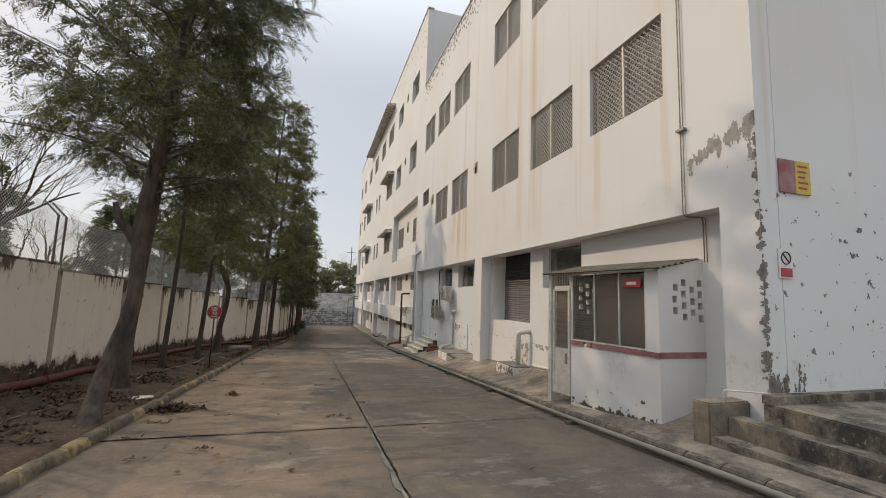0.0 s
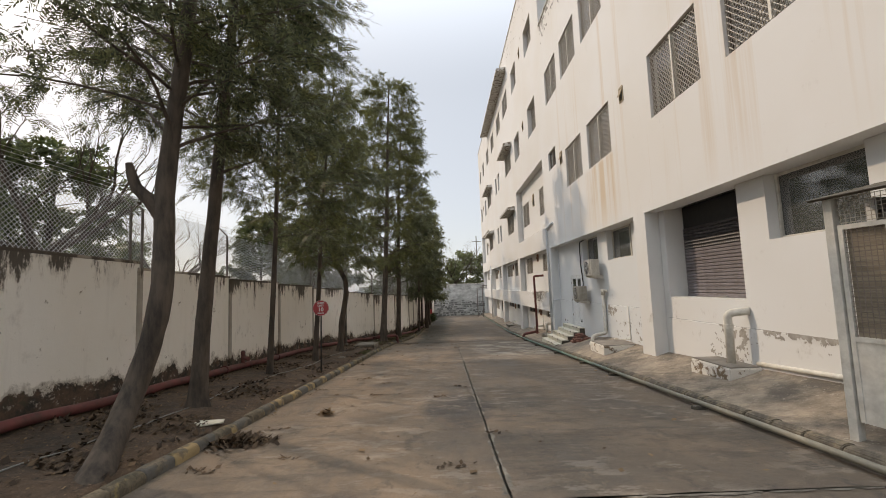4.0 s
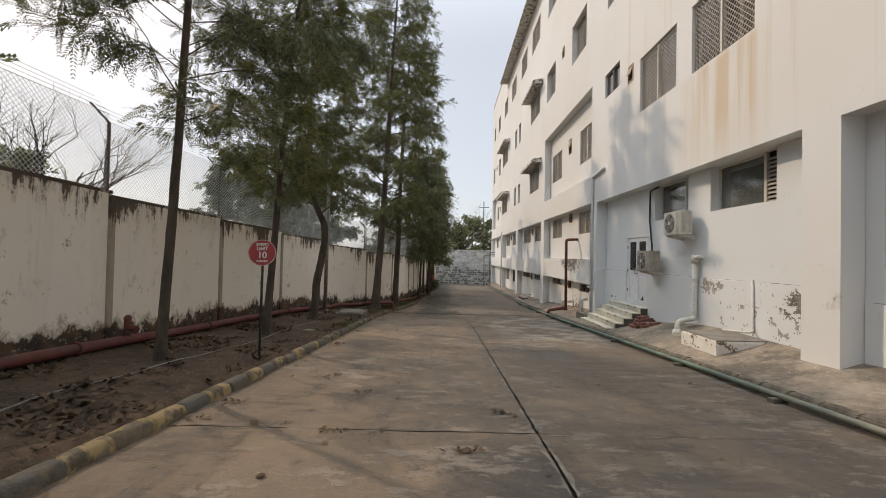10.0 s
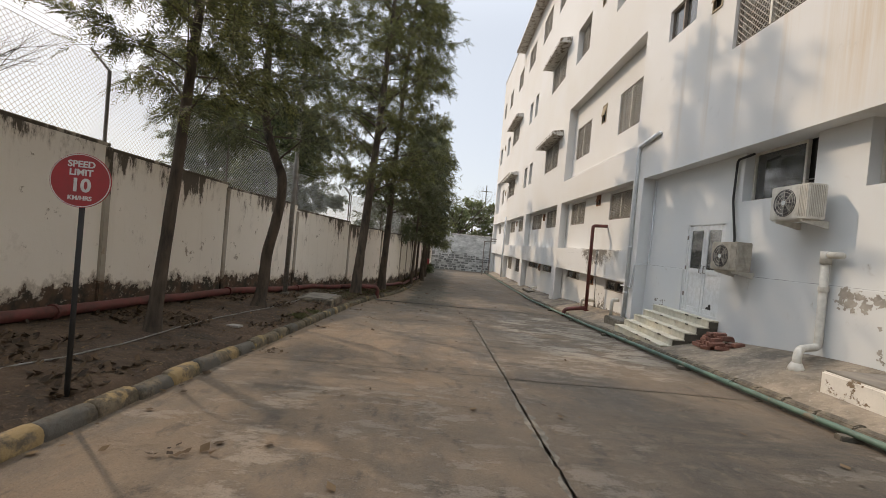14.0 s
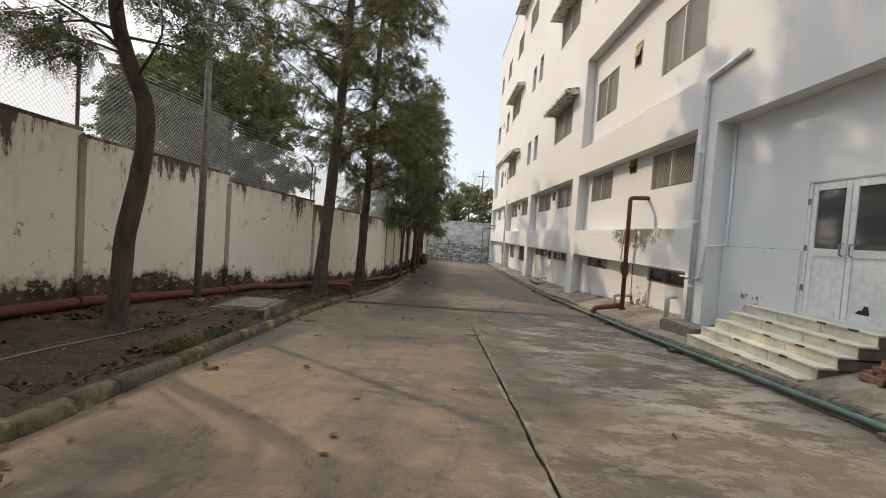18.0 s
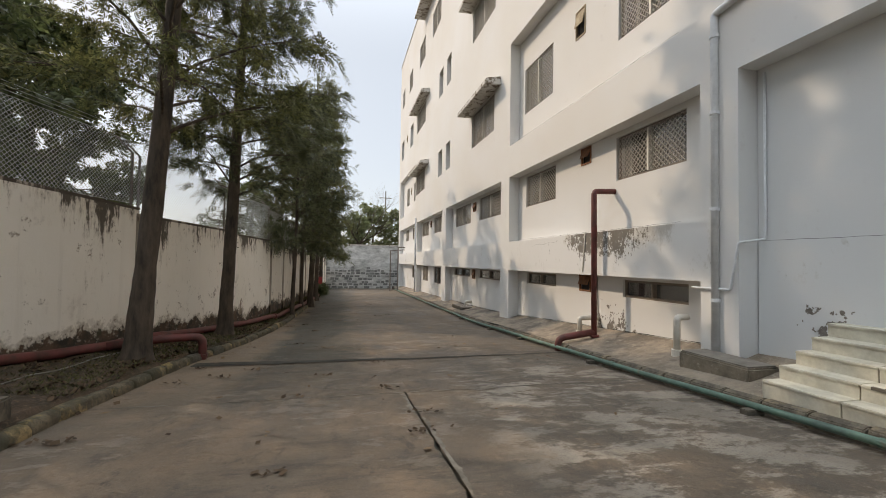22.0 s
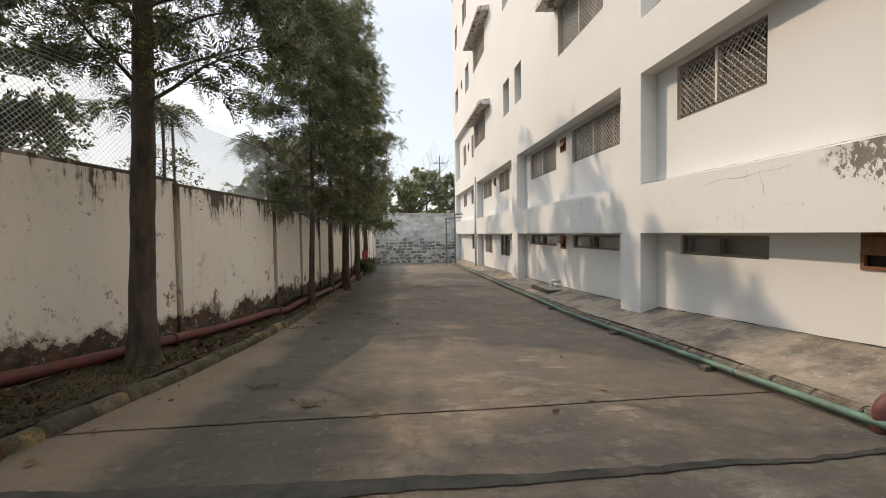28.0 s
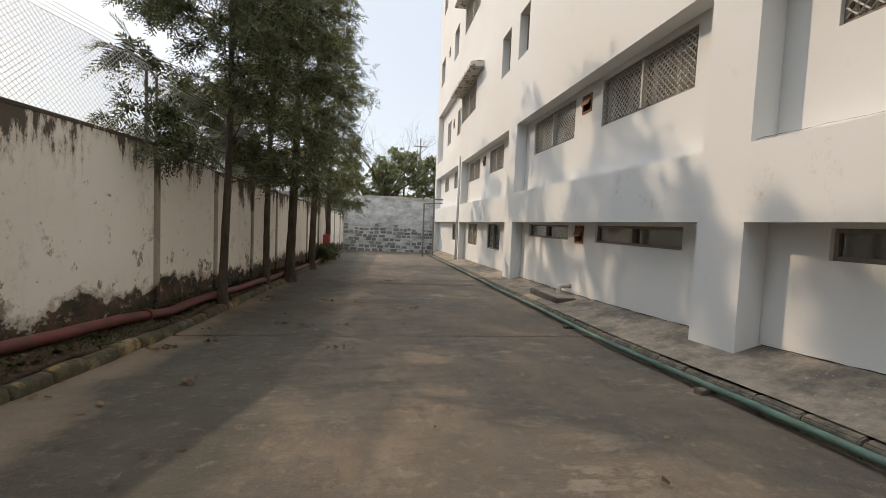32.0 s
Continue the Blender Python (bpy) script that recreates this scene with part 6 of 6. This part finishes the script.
# ---- air conditioners ----
def ac_unit(y, z, x, label, dirty=False):
    m = DIRTY_CASE if dirty else OFFWHITE
    t = thing("air_conditioner", label, "air conditioner", (x, y, z))
    part("case", S().box(0, 0.31, 0, 0.78, 0, 0.58), m, t, bevel=0.018)
    part("fan_recess", S().tube([(-0.004, 0.47, 0.29), (0.002, 0.47, 0.29)], 0.235, 28), DARK_SHUTTER, t, "round dark fan opening")
    g = S()
    for r in (0.06, 0.12, 0.18, 0.225):
        for k in range(24):
            a, b = 2 * math.pi * k / 24, 2 * math.pi * (k + 1) / 24
            g.bar((-0.012, 0.47 + r * math.cos(a), 0.29 + r * math.sin(a)), (-0.012, 0.47 + r * math.cos(b), 0.29 + r * math.sin(b)), 0.004, 3)
    for k in range(8):
        a = math.pi * k / 4
        g.bar((-0.012, 0.47, 0.29), (-0.012, 0.47 + 0.225 * math.cos(a), 0.29 + 0.225 * math.sin(a)), 0.004, 3)
    part("fan_guard", g, m, t)
    fan = S()
    for k in range(5):
        a = 2 * math.pi * k / 5
        fan.prism([(0.47 + 0.03 * math.cos(a), 0.29 + 0.03 * math.sin(a)), (0.47 + 0.21 * math.cos(a - 0.3), 0.29 + 0.21 * math.sin(a - 0.3)), (0.47 + 0.215 * math.cos(a + 0.35), 0.29 + 0.215 * math.sin(a + 0.35))], -0.009, -0.0055, 0)
    part("fan", fan, STEEL_M, t, "grey fan blades behind the guard")
    part("hub", S().tube([(-0.020, 0.47, 0.29), (-0.013, 0.47, 0.29)], 0.042, 16), WHITE_M, t, "white badge on the fan guard")
    f = S()
    for k in range(9):
        f.box(0.03 + 0.028 * k, 0.036 + 0.028 * k, -0.006, 0.0, 0.05, 0.55)
    for k in range(5):
        f.box(-0.006, 0.0, 0.04 + 0.03 * k, 0.046 + 0.03 * k, 0.05, 0.55)
    part("fins", f, DIRTY_CASE, t)
    for yy in (0.10, 0.64):
        part("bracket", S().prism([(0.02, -0.001), (XB - x, -0.001), (XB - x, -0.12), (XB - x - 0.04, -0.12), (0.02, -0.035)], yy, yy + 0.03, 1), OFFWHITE, t)
    return t


ac_unit(13.42, 2.05, 5.09, "white split air-conditioner outdoor unit on wall brackets")
ac_unit(14.93, 1.10, 5.09, "dusty beige outdoor air-conditioner unit on wall brackets", True)
cable = thing("refrigerant_hose", "black insulated pipe hanging down the recessed wall", "pipe")
part("run", S().tube(bend([(XB - 0.04, 15.30, 3.50), (XB - 0.06, 15.75, 3.46), (XB - 0.06, 15.78, 2.6), (XB - 0.05, 15.62, 1.75), (XB - 0.1, 15.6, 1.5)], 0.08), 0.024, 8), BLACK_M, cable, smooth=True)

pole = thing("lamp_pole", "plain grey steel pole standing among the trees", "pole", (-4.82, 18.4, soil_z(-4.82, 18.4)))
part("shaft", S().tube([(0, 0, -0.2), (0.03, 0, 3.5), (0.05, 0.0, 7.0)], [0.065, 0.06, 0.045], 12), STEEL_M, pole, smooth=True)
part("base", S().tube([(0, 0, -0.1), (0, 0, 0.08)], 0.12, 12), CONC_M, pole)
gate_post = thing("end_pole", "dark steel post at the far end of the road", "pole", (4.55, 52.0, road_z(52)))
part("shaft", S().tube([(0, 0, -0.2), (0, 0, 3.9)], 0.06, 8), POST_M, gate_post)
part("bracket", S().box(-0.05, 0.6, -0.03, 0.03, 3.85, 3.95), POST_M, gate_post)


# ---- trees ----
def limb_path(rng, start, heading, length, bendy, rise, n=7):
    p, d, out = Vector(start), Vector(heading).normalized(), [Vector(start)]
    for k in range(n):
        d = (d + Vector((rng.uniform(-bendy, bendy), rng.uniform(-bendy, bendy), rise + rng.uniform(-bendy, bendy) * 0.6))).normalized()
        p = p + d * (length / n)
        out.append(p.copy())
    return out


def quads_mesh(name, co, material):
    """A mesh of loose quads from an array of (n, 4, 3) places."""
    n = len(co)
    me = bpy.data.meshes.new(name)
    me.vertices.add(4 * n)
    me.vertices.foreach_set("co", co.astype(np.float32).ravel())
    me.loops.add(4 * n)
    me.loops.foreach_set("vertex_index", np.arange(4 * n, dtype=np.int32))
    me.polygons.add(n)
    me.polygons.foreach_set("loop_start", np.arange(0, 4 * n, 4, dtype=np.int32))
    me.update(calc_edges=True)
    me.materials.append(material)
    return me


def unit(a):
    return a / (np.linalg.norm(a, axis=-1, keepdims=True) + 1e-9)


def leaf_cloud(rng, twigs, per, size, slim, droop, material, name="crown", pairs=6, spray=0.26):
    """Sprays of paired narrow leaflets set along the twigs."""
    rs = np.random.RandomState(rng.randint(0, 10 ** 6))
    a = np.repeat(np.array([t[0] for t in twigs]), per, 0)
    b = np.repeat(np.array([t[1] for t in twigs]), per, 0)
    n = len(a)
    base = a + (b - a) * (0.15 + 0.85 * rs.rand(n, 1)) + rs.normal(0, 0.02, (n, 3))
    d = unit(b - a) * 0.8 + rs.normal(0, 0.62, (n, 3))
    d[:, 2] -= droop
    d = unit(d)
    side = unit(np.cross(d, rs.normal(0, 1, (n, 3)) + np.array([0, 0, 1.2])))
    L = spray * (0.6 + 0.7 * rs.rand(n, 1))
    out = []
    for k in range(pairs):
        u = (k + 0.6) / pairs
        p = base + d * L * u
        p[:, 2] -= 0.20 * L[:, 0] * u * u
        for sgn in (-1, 1):
            e = unit(d * 0.75 + side * sgn * (0.9 - 0.35 * u) + rs.normal(0, 0.10, (n, 3)))
            ln = size * (1.05 - 0.45 * u) * (0.75 + 0.5 * rs.rand(n, 1))
            w = unit(np.cross(e, np.cross(d, side))) * ln * slim
            out.append(np.stack([p, p + e * ln * 0.5 + w, p + e * ln, p + e * ln * 0.5 - w], 1))
    return quads_mesh(name, np.concatenate(out), material)


def tree(name, label, at, height, lean, r0, crown_base, spread, limbs, per, leaf, seed, trunk_pts=None, size=0.15, slim=0.125, droop=0.35, twigs_per=14, category="tree", pairs=5, spray=0.32, sag=-0.03, lopsided=None):
    """crown_base is the height of the lowest limb; limbs rise at first, then their tips sag under the sprays."""
    rng = random.Random(seed)
    t = thing(name, label, category, at)
    if trunk_pts is None:
        trunk_pts, n = [], 12
        for k in range(n + 1):
            u = k / n
            w = 0.10 * math.sin(u * 5 + seed) * u
            trunk_pts.append((lean[0] * u + w, lean[1] * u + 0.08 * math.cos(u * 6 + seed * 2) * u, height * u - 0.25 * (k == 0)))
    top = trunk_pts[-1][2]
    zs = [p[2] for p in trunk_pts]
    radii = [r0 * (1.3 if k == 0 else 1.0) * (1 - 0.90 * (max(0.0, z) / top) ** 1.15) + 0.012 for k, z in enumerate(zs)]
    # a closely set trunk line: flared foot, knots and uneven bark
    fz = np.concatenate([np.linspace(zs[0], 3.0, 26), np.linspace(3.2, top, 20)])
    fx, fy = (np.interp(fz, zs, [p[i] for p in trunk_pts]) for i in (0, 1))
    for _ in range(2):
        fx[1:-1], fy[1:-1] = (fx[:-2] + 2 * fx[1:-1] + fx[2:]) / 4, (fy[:-2] + 2 * fy[1:-1] + fy[2:]) / 4
    fr = np.interp(fz, zs, radii) * (1 + 0.42 * np.clip(1 - (fz + 0.05) / 0.38, 0, 1) ** 2)
    stem = S().tube([Vector(q) for q in zip(fx, fy, fz)], list(fr), 16)
    for k, v in enumerate(stem.v):
        j = min(k // 16, len(fz) - 1)
        c = Vector((fx[j], fy[j], v[2]))
        g = 1 + 0.10 * noise.noise((v[0] * 9, v[1] * 9, v[2] * 2.2 + seed)) + 0.07 * noise.noise((v[0] * 22, v[1] * 22, v[2] * 7))
        stem.v[k] = tuple(c + (Vector(v) - c) * g)
    part("trunk", stem, BARK_M, t, smooth=True)
    xs, ys = [p[0] for p in trunk_pts], [p[1] for p in trunk_pts]
    wood, twigs = S(), []
    for k in range(limbs):
        z = crown_base + (top * 0.985 - crown_base) * (k + rng.random()) / limbs
        p = Vector((np.interp(z, zs, xs), np.interp(z, zs, ys), z))
        az = k * 2.399 + rng.uniform(-0.5, 0.5)
        taper = 1 - (z - crown_base) / (top - crown_base)
        reach = spread * (0.26 + 0.74 * taper ** 0.75) * rng.uniform(0.6, 1.15) * min(1.0, 0.72 + 0.28 * (1 - taper) * 6)
        if lopsided:
            reach *= 1 + 0.38 * math.cos(az - lopsided)
        path = limb_path(rng, p, (math.cos(az), math.sin(az), rng.uniform(0.25, 0.85)), reach, 0.17, sag * 2.2)
        wood.tube(path, [max(0.006, r0 * 0.22 * (0.35 + 0.65 * taper) * (1 - q / len(path))) for q in range(len(path))], 5)
        for q in range(twigs_per):
            s = 0.14 + 0.86 * rng.random() ** 0.62
            i = min(len(path) - 2, int(s * (len(path) - 1)))
            c = path[i].lerp(path[i + 1], s * (len(path) - 1) - i)
            da = az + rng.uniform(-1.6, 1.6)
            ln = rng.uniform(0.30, 0.80) * (0.6 + 0.4 * spread / 2.2)
            e = c + Vector((math.cos(da), math.sin(da), rng.uniform(-0.45, 0.40))) * ln
            twigs.append((tuple(c), tuple(e)))
            wood.bar(c, e, 0.005, 3, 0.003)
    part("bough", wood, BARK_M, t)
    part("crown", leaf_cloud(rng, twigs, per, size, slim, droop, leaf, pairs=pairs, spray=spray), leaf, t, "dense feathery grey-green foliage" if slim < 0.2 else "dense broad green foliage")
    return t


def soil_at(x, y):
    return (x, y, soil_z(x, y) - 0.03)


LBL = "tall slender evergreen tree with feathery grey-green foliage by the wall"
GRP = "row of trees along the wall"
ROW = []
# leaning double-bend tree nearest the start, then the row
ROW.append(tree("tree", "tall evergreen tree with a leaning, bent dark trunk", soil_at(-3.66, 2.72), 12, (0, 0), 0.118, 3.6, 3.6, 76, 8, LEAF_A, 21, lopsided=2.9, size=0.078, slim=0.14, pairs=11, spray=0.36,
                trunk_pts=[(0.02, -0.2, -0.35), (0.0, 0.0, 0.0), (-0.03, 0.33, 0.36), (-0.05, 0.60, 0.76), (0.06, 0.66, 1.15), (0.17, 0.66, 1.6), (0.21, 0.67, 2.0), (0.17, 0.73, 2.4), (0.15, 0.76, 2.75), (0.11, 0.79, 3.15), (0.22, 0.83, 4.2), (0.42, 0.80, 5.6), (0.50, 0.78, 7.4), (0.50, 0.78, 9.2), (0.45, 0.78, 11.6)]))
part("snag", S().tube([(0.14, 0.76, 2.72), (-0.02, 0.71, 2.98), (-0.15, 0.68, 3.12), (-0.19, 0.66, 3.26), (-0.22, 0.64, 3.42)], [0.09, 0.078, 0.07, 0.062, 0.04], 8), BARK_M, ROW[-1], "broken side limb")
# place, height, lean, trunk radius, lowest limb, spread, limbs, sprays on a twig, seed
SPEC = [((-4.32, 5.62), 12.8, (0.7, 0.4), 0.118, 3.9, 3.1, 46, 7, 5), ((-4.6, 9.25), 11.0, (0.35, 0.3), 0.058, 3.4, 2.9, 42, 7, 7), ((-4.42, 12.4), 9.6, (0.6, 0.3), 0.07, 2.9, 2.4, 42, 8, 9),
        ((-3.65, 22.3), 15.5, (0.75, 0.5), 0.155, 3.7, 3.3, 72, 9, 13), ((-3.2, 25.9), 14.2, (0.45, 0.3), 0.145, 3.3, 2.9, 64, 9, 15),
        ((-2.3, 32.55), 9.2, (0.15, 0.2), 0.07, 2.4, 2.2, 46, 7, 19),
        ((-2.2, 35.6), 10.2, (0.1, 0.2), 0.075, 2.5, 2.2, 46, 6, 23), ((-1.9, 37.3), 12.0, (0.2, 0.2), 0.13, 2.5, 2.3, 46, 5, 25), ((-1.85, 41.5), 12.5, (0.2, 0.2), 0.12, 2.6, 2.2, 42, 5, 27), ((-1.8, 47), 12.0, (0.1, 0.2), 0.13, 2.6, 2.2, 40, 5, 29)]
for (x, y), h, lean, r, cb, sp, nl, per, seed in SPEC:
    ROW.append(tree("tree", LBL, soil_at(x, y), h, lean, r, cb, sp, nl, per, LEAF_A if seed % 4 != 1 else LEAF_B, seed, size=0.078 if y < 17 else 0.10 if y < 27 else 0.13, slim=0.14, pairs=11 if y < 17 else 8 if y < 27 else 6, spray=0.36 if y < 17 else 0.34))
ROW.append(tree("tree", "crooked evergreen tree with an elbow in its trunk", soil_at(-4.45, 15.95), 9, (0, 0), 0.11, 3.2, 2.6, 42, 8, LEAF_A, 31, size=0.078, slim=0.14, pairs=11, spray=0.36,
                trunk_pts=[(-0.05, -0.1, -0.3), (0.02, 0, 0.5), (0.05, 0, 1.2), (0.20, 0, 1.9), (0.27, 0, 2.5), (0.24, 0.0, 3.0), (-0.02, 0.05, 3.4), (-0.25, 0.1, 3.85), (-0.30, 0.1, 5.2), (-0.3, 0.1, 6.8), (-0.2, 0.1, 9.0)]))
for t in ROW:
    t["group"] = GRP

# trees and scrub over the wall and at the far end
OVER = [((-10.5, 3.0), 3.6, 2.6, 41), ((-11.0, 9.5), 5.4, 2.4, 42), ((-13, 14), 3.4, 2.3, 43), ((-8.4, 24.6), 6.5, 3.2, 44), ((-9.2, 28.6), 7.7, 3.2, 45), ((-6, 42), 6.0, 2.5, 48), ((-12, -3), 4.2, 2.6, 49), ((-14, 30), 8, 3.2, 50)]
for (x, y), h, sp, seed in OVER:
    tree("tree", "broad-leaved green tree beyond the boundary wall", (x, y, road_z(y) + 0.0), h + 1.0, (0.3, 0.2), 0.13, (0.36 if h > 7 else 0.22) * h, sp * 1.1, 40 if h > 7 else 34, 9 if h > 7 else 4, LEAF_C, seed, size=0.19, slim=0.24, droop=0.15, pairs=4, spray=0.34, sag=-0.01)
for (x, y), h, sp, seed in [((1.2, 63), 7.6, 2.6, 61), ((3.2, 66), 9.4, 3.0, 62), ((-2.5, 64), 8.0, 2.8, 63), ((6.5, 67), 9.0, 3.0, 64)]:
    tree("tree", "green tree beyond the far wall", (x, y, road_z(60)), h, (0.2, 0.2), 0.15, 0.25 * h, sp * 1.15, 34, 4, LEAF_D, seed, size=0.24, slim=0.26, droop=0.05, pairs=4, spray=0.35, sag=-0.01)


tree("bush", "thin leafy weed growing behind the chain-link fence", (-3.98, 28.1, road_z(28.1)), 3.65, (0.05, 0.05), 0.02, 2.7, 0.42, 11, 2, LEAF_C, 71, size=0.09, slim=0.26, droop=0.1, twigs_per=5, category="bush", pairs=3, spray=0.28)
for k, (x, y) in enumerate([(-1.95, 44.6), (-1.85, 46.8)]):
    tree("bush", "low dark green bush beside the kerb", (x, y, soil_z(x, y) - 0.05), 0.7, (0.0, 0.0), 0.03, 0.08, 0.42, 22, 6, LEAF_C, 80 + k, size=0.10, slim=0.26, droop=0.0, twigs_per=6, category="bush", pairs=3, spray=0.22)


def bare_tree(at, height, seed):
    rng = random.Random(seed)
    t = thing("bare_tree", "leafless tree with twisting dark branches beyond the wall", "tree", at)
    part("trunk", S().tube([(0, 0, -0.2), (0.1, 0.05, height * 0.2), (-0.05, 0.1, height * 0.42)], [0.20, 0.16, 0.13], 10), BARK_M, t, smooth=True)
    wood = S()

    def grow(p, d, length, r, depth):
        path = limb_path(rng, p, d, length, 0.22, 0.03, 5)
        wood.tube(path, [r * (1 - 0.55 * k / 5) for k in range(6)], 5 if depth < 2 else 3)
        if depth < 4:
            for k in range(3 if depth < 3 else 4):
                i = rng.randint(2, 5)
                nd = Vector(d) + Vector((rng.uniform(-0.9, 0.9), rng.uniform(-0.9, 0.9), rng.uniform(-0.35, 0.6)))
                grow(path[i], nd, length * rng.uniform(0.55, 0.8), r * 0.45, depth + 1)

    for k in range(5):
        a = k * 1.257
        grow((-0.05, 0.1, height * 0.42), (math.cos(a), math.sin(a), 0.8), height * 0.30, 0.085, 0)
    part("bough", wood, BARK_M, t)
    return t


bare_tree((-8.6, 7.2, 0.0), 6.6, 3)
bare_tree((-9.5, 12.5, -0.2), 5.0, 6)
bare_tree((1.6, 61.5, -2.2), 11.0, 9)

# ---- litter on the soil and road ----
def scatter(name, label, count, place, size, material, seed, flat=0.5, slim=1.0):
    rs = np.random.RandomState(seed)
    v, f = [], []
    for _ in range(count):
        x, y, z = place(rs)
        a, L = rs.rand() * 6.283, size * (0.5 + rs.rand())
        w = L * slim * (0.25 + 0.3 * rs.rand())
        ca, sa = math.cos(a), math.sin(a)
        tilt = flat * rs.rand() * L
        k = len(v)
        v += [(x, y, z + 0.004), (x + ca * L * 0.5 - sa * w, y + sa * L * 0.5 + ca * w, z + 0.006 + tilt * 0.6), (x + ca * L, y + sa * L, z + 0.005 + tilt), (x + ca * L * 0.5 + sa * w, y + sa * L * 0.5 - ca * w, z + 0.006)]
        f.append((k, k + 1, k + 2, k + 3))
    return tagged(new(name, pts_mesh(name, v, f, material)), label, "litter", kind="stuff")


def on_strip(rs, lo=-6, hi=45):
    y = lo + (hi - lo) * rs.rand()
    a, b = lerp_along(WALL_L, y) + 0.1, lerp_along(KERB_L, y) - 0.2
    x = a + (b - a) * rs.rand()
    return x, y, soil_z(x, y)


def on_clump(rs):
    """Litter gathers in drifts, with bare soil between them."""
    for _ in range(12):
        x, y, z = on_strip(rs)
        if noise.noise((x * 1.1, y * 0.8, 9)) + 0.5 * noise.noise((x * 3, y * 3, 4)) > 0.08:
            break
    return x, y, z


def on_road(rs):
    y = -5 + 45 * rs.rand()
    a, b = lerp_along(KERB_L, y) + 0.05, lerp_along(EDGE_R, y) - 0.1
    x = a + (b - a) * rs.rand() ** 2.2
    return x, y, road_z(y) + 0.012


scatter("leaf_litter", "dry brown leaves scattered over the soil", 9000, on_strip, 0.030, DRY_M, 1)
scatter("damp_litter", "dark damp leaves and crumbs lying among the dry litter", 16000, on_clump, 0.06, DARKDRY_M, 4, 0.8)
scatter("road_leaves", "a few dry leaves on the concrete road", 420, on_road, 0.07, DRY_M, 2, 0.3)


def grass_spot(rs):
    if rs.rand() < 0.10:
        y = rs.choice([15.5, 15.65, 16.5]) + rs.normal(0, 0.16)
        x = lerp_along(KERB_L, y) - 0.14 - abs(rs.normal(0, 0.10))
    else:
        y = 20 + 22 * rs.rand()
        x = lerp_along(KERB_L, y) - 0.18 - abs(rs.normal(0, 0.6))
    return max(x, lerp_along(WALL_L, y) + 0.1), y, soil_z(x, y)


scatter("grass", "thin green grass and weeds along the kerb", 24000, grass_spot, 0.030, GRASS_M, 3, 1.2, 0.4)


def heap_spot(cx, cy, s):
    def f(rs):
        x, y = cx + rs.normal(0, s), cy + rs.normal(0, s * 0.55)
        return x, y, road_z(y) + 0.012 + 0.09 * rs.rand() * math.exp(-((x - cx) ** 2 + (y - cy) ** 2) / s ** 2)
    return f


scatter("swept_leaf_heap", "heap of swept dark dry leaves by the kerb", 900, heap_spot(-2.94, 4.2, 0.19), 0.07, DARKDRY_M, 5, 0.9)
scatter("fallen_twigs", "small fallen sprig of dry leaves on the road", 70, heap_spot(-2.17, 5.7, 0.07), 0.06, DRY_M, 6, 0.8)


def sprig_spots(seed, count):
    rng = random.Random(seed)
    spots = [(lerp_along(KERB_L, y) + 0.25 + 3.6 * rng.random() ** 1.7, y) for y in [rng.uniform(0, 40) for _ in range(count)]]
    def f(rs):
        x, y = spots[rs.randint(len(spots))]
        x, y = x + rs.normal(0, 0.09), y + rs.normal(0, 0.045)
        return x, y, road_z(y) + 0.014
    return f


scatter("fallen_sprigs", "small dark sprigs of dry leaves fallen on the road", 800, sprig_spots(77, 60), 0.055, DARKDRY_M, 8, 0.5)
board = thing("broken_board", "pale broken board lying on the soil", "board")
bz = soil_z(-3.70, 4.72)
part("sheet", S().prism([(-0.28, -0.10), (0.05, -0.15), (0.30, -0.02), (0.24, 0.14), (-0.2, 0.10)], 0, 0.015, 2), STONE_M, board, at=(-3.70, 4.72, bz + 0.012))

chip = thing("paving_chip", "small pale broken paving piece lying on the soil", "paving piece")
part("slab_piece", S().prism([(-0.11, -0.06), (0.09, -0.07), (0.12, 0.04), (-0.07, 0.06)], 0, 0.03, 2), PALE_BARE_M, chip, at=(-3.80, 13.45, soil_z(-3.80, 13.45) + 0.004))

line = thing("pale_hose", "thin dull grey hose lying loosely along the planting strip", "hose")
part("run", S().tube([(lerp_along(KERB_L, y) - 1.05 + 0.28 * noise.noise((1, y * 0.22, 0)), y, soil_z(lerp_along(KERB_L, y) - 1.05 + 0.28 * noise.noise((1, y * 0.22, 0)), y) + 0.012) for y in span(0, 44, 0.4)], 0.010, 6), STEEL_M, line, smooth=True)

bm2 = S().box(-0.115, 0.115, -0.055, 0.055, -0.035, 0.035).mesh("brick", MOSSY_M, bevel=0.008)
random.seed(12)
for y in (1.6, 5.2, 8.8, 11.2, 14.4, 18.2, 21.4, 25.0, 27.6, 31.0):
    x = lerp_along(EDGE_R, y) - 0.03
    t = part("brick", bm2, MOSSY_M, at=(x - 0.02, y, road_z(y) + 0.02))
    t.rotation_euler.z = random.uniform(-0.3, 0.3)
    tagged(t, "dark dirty brick wedged under the green pipe", "brick", "bricks under the green pipe")
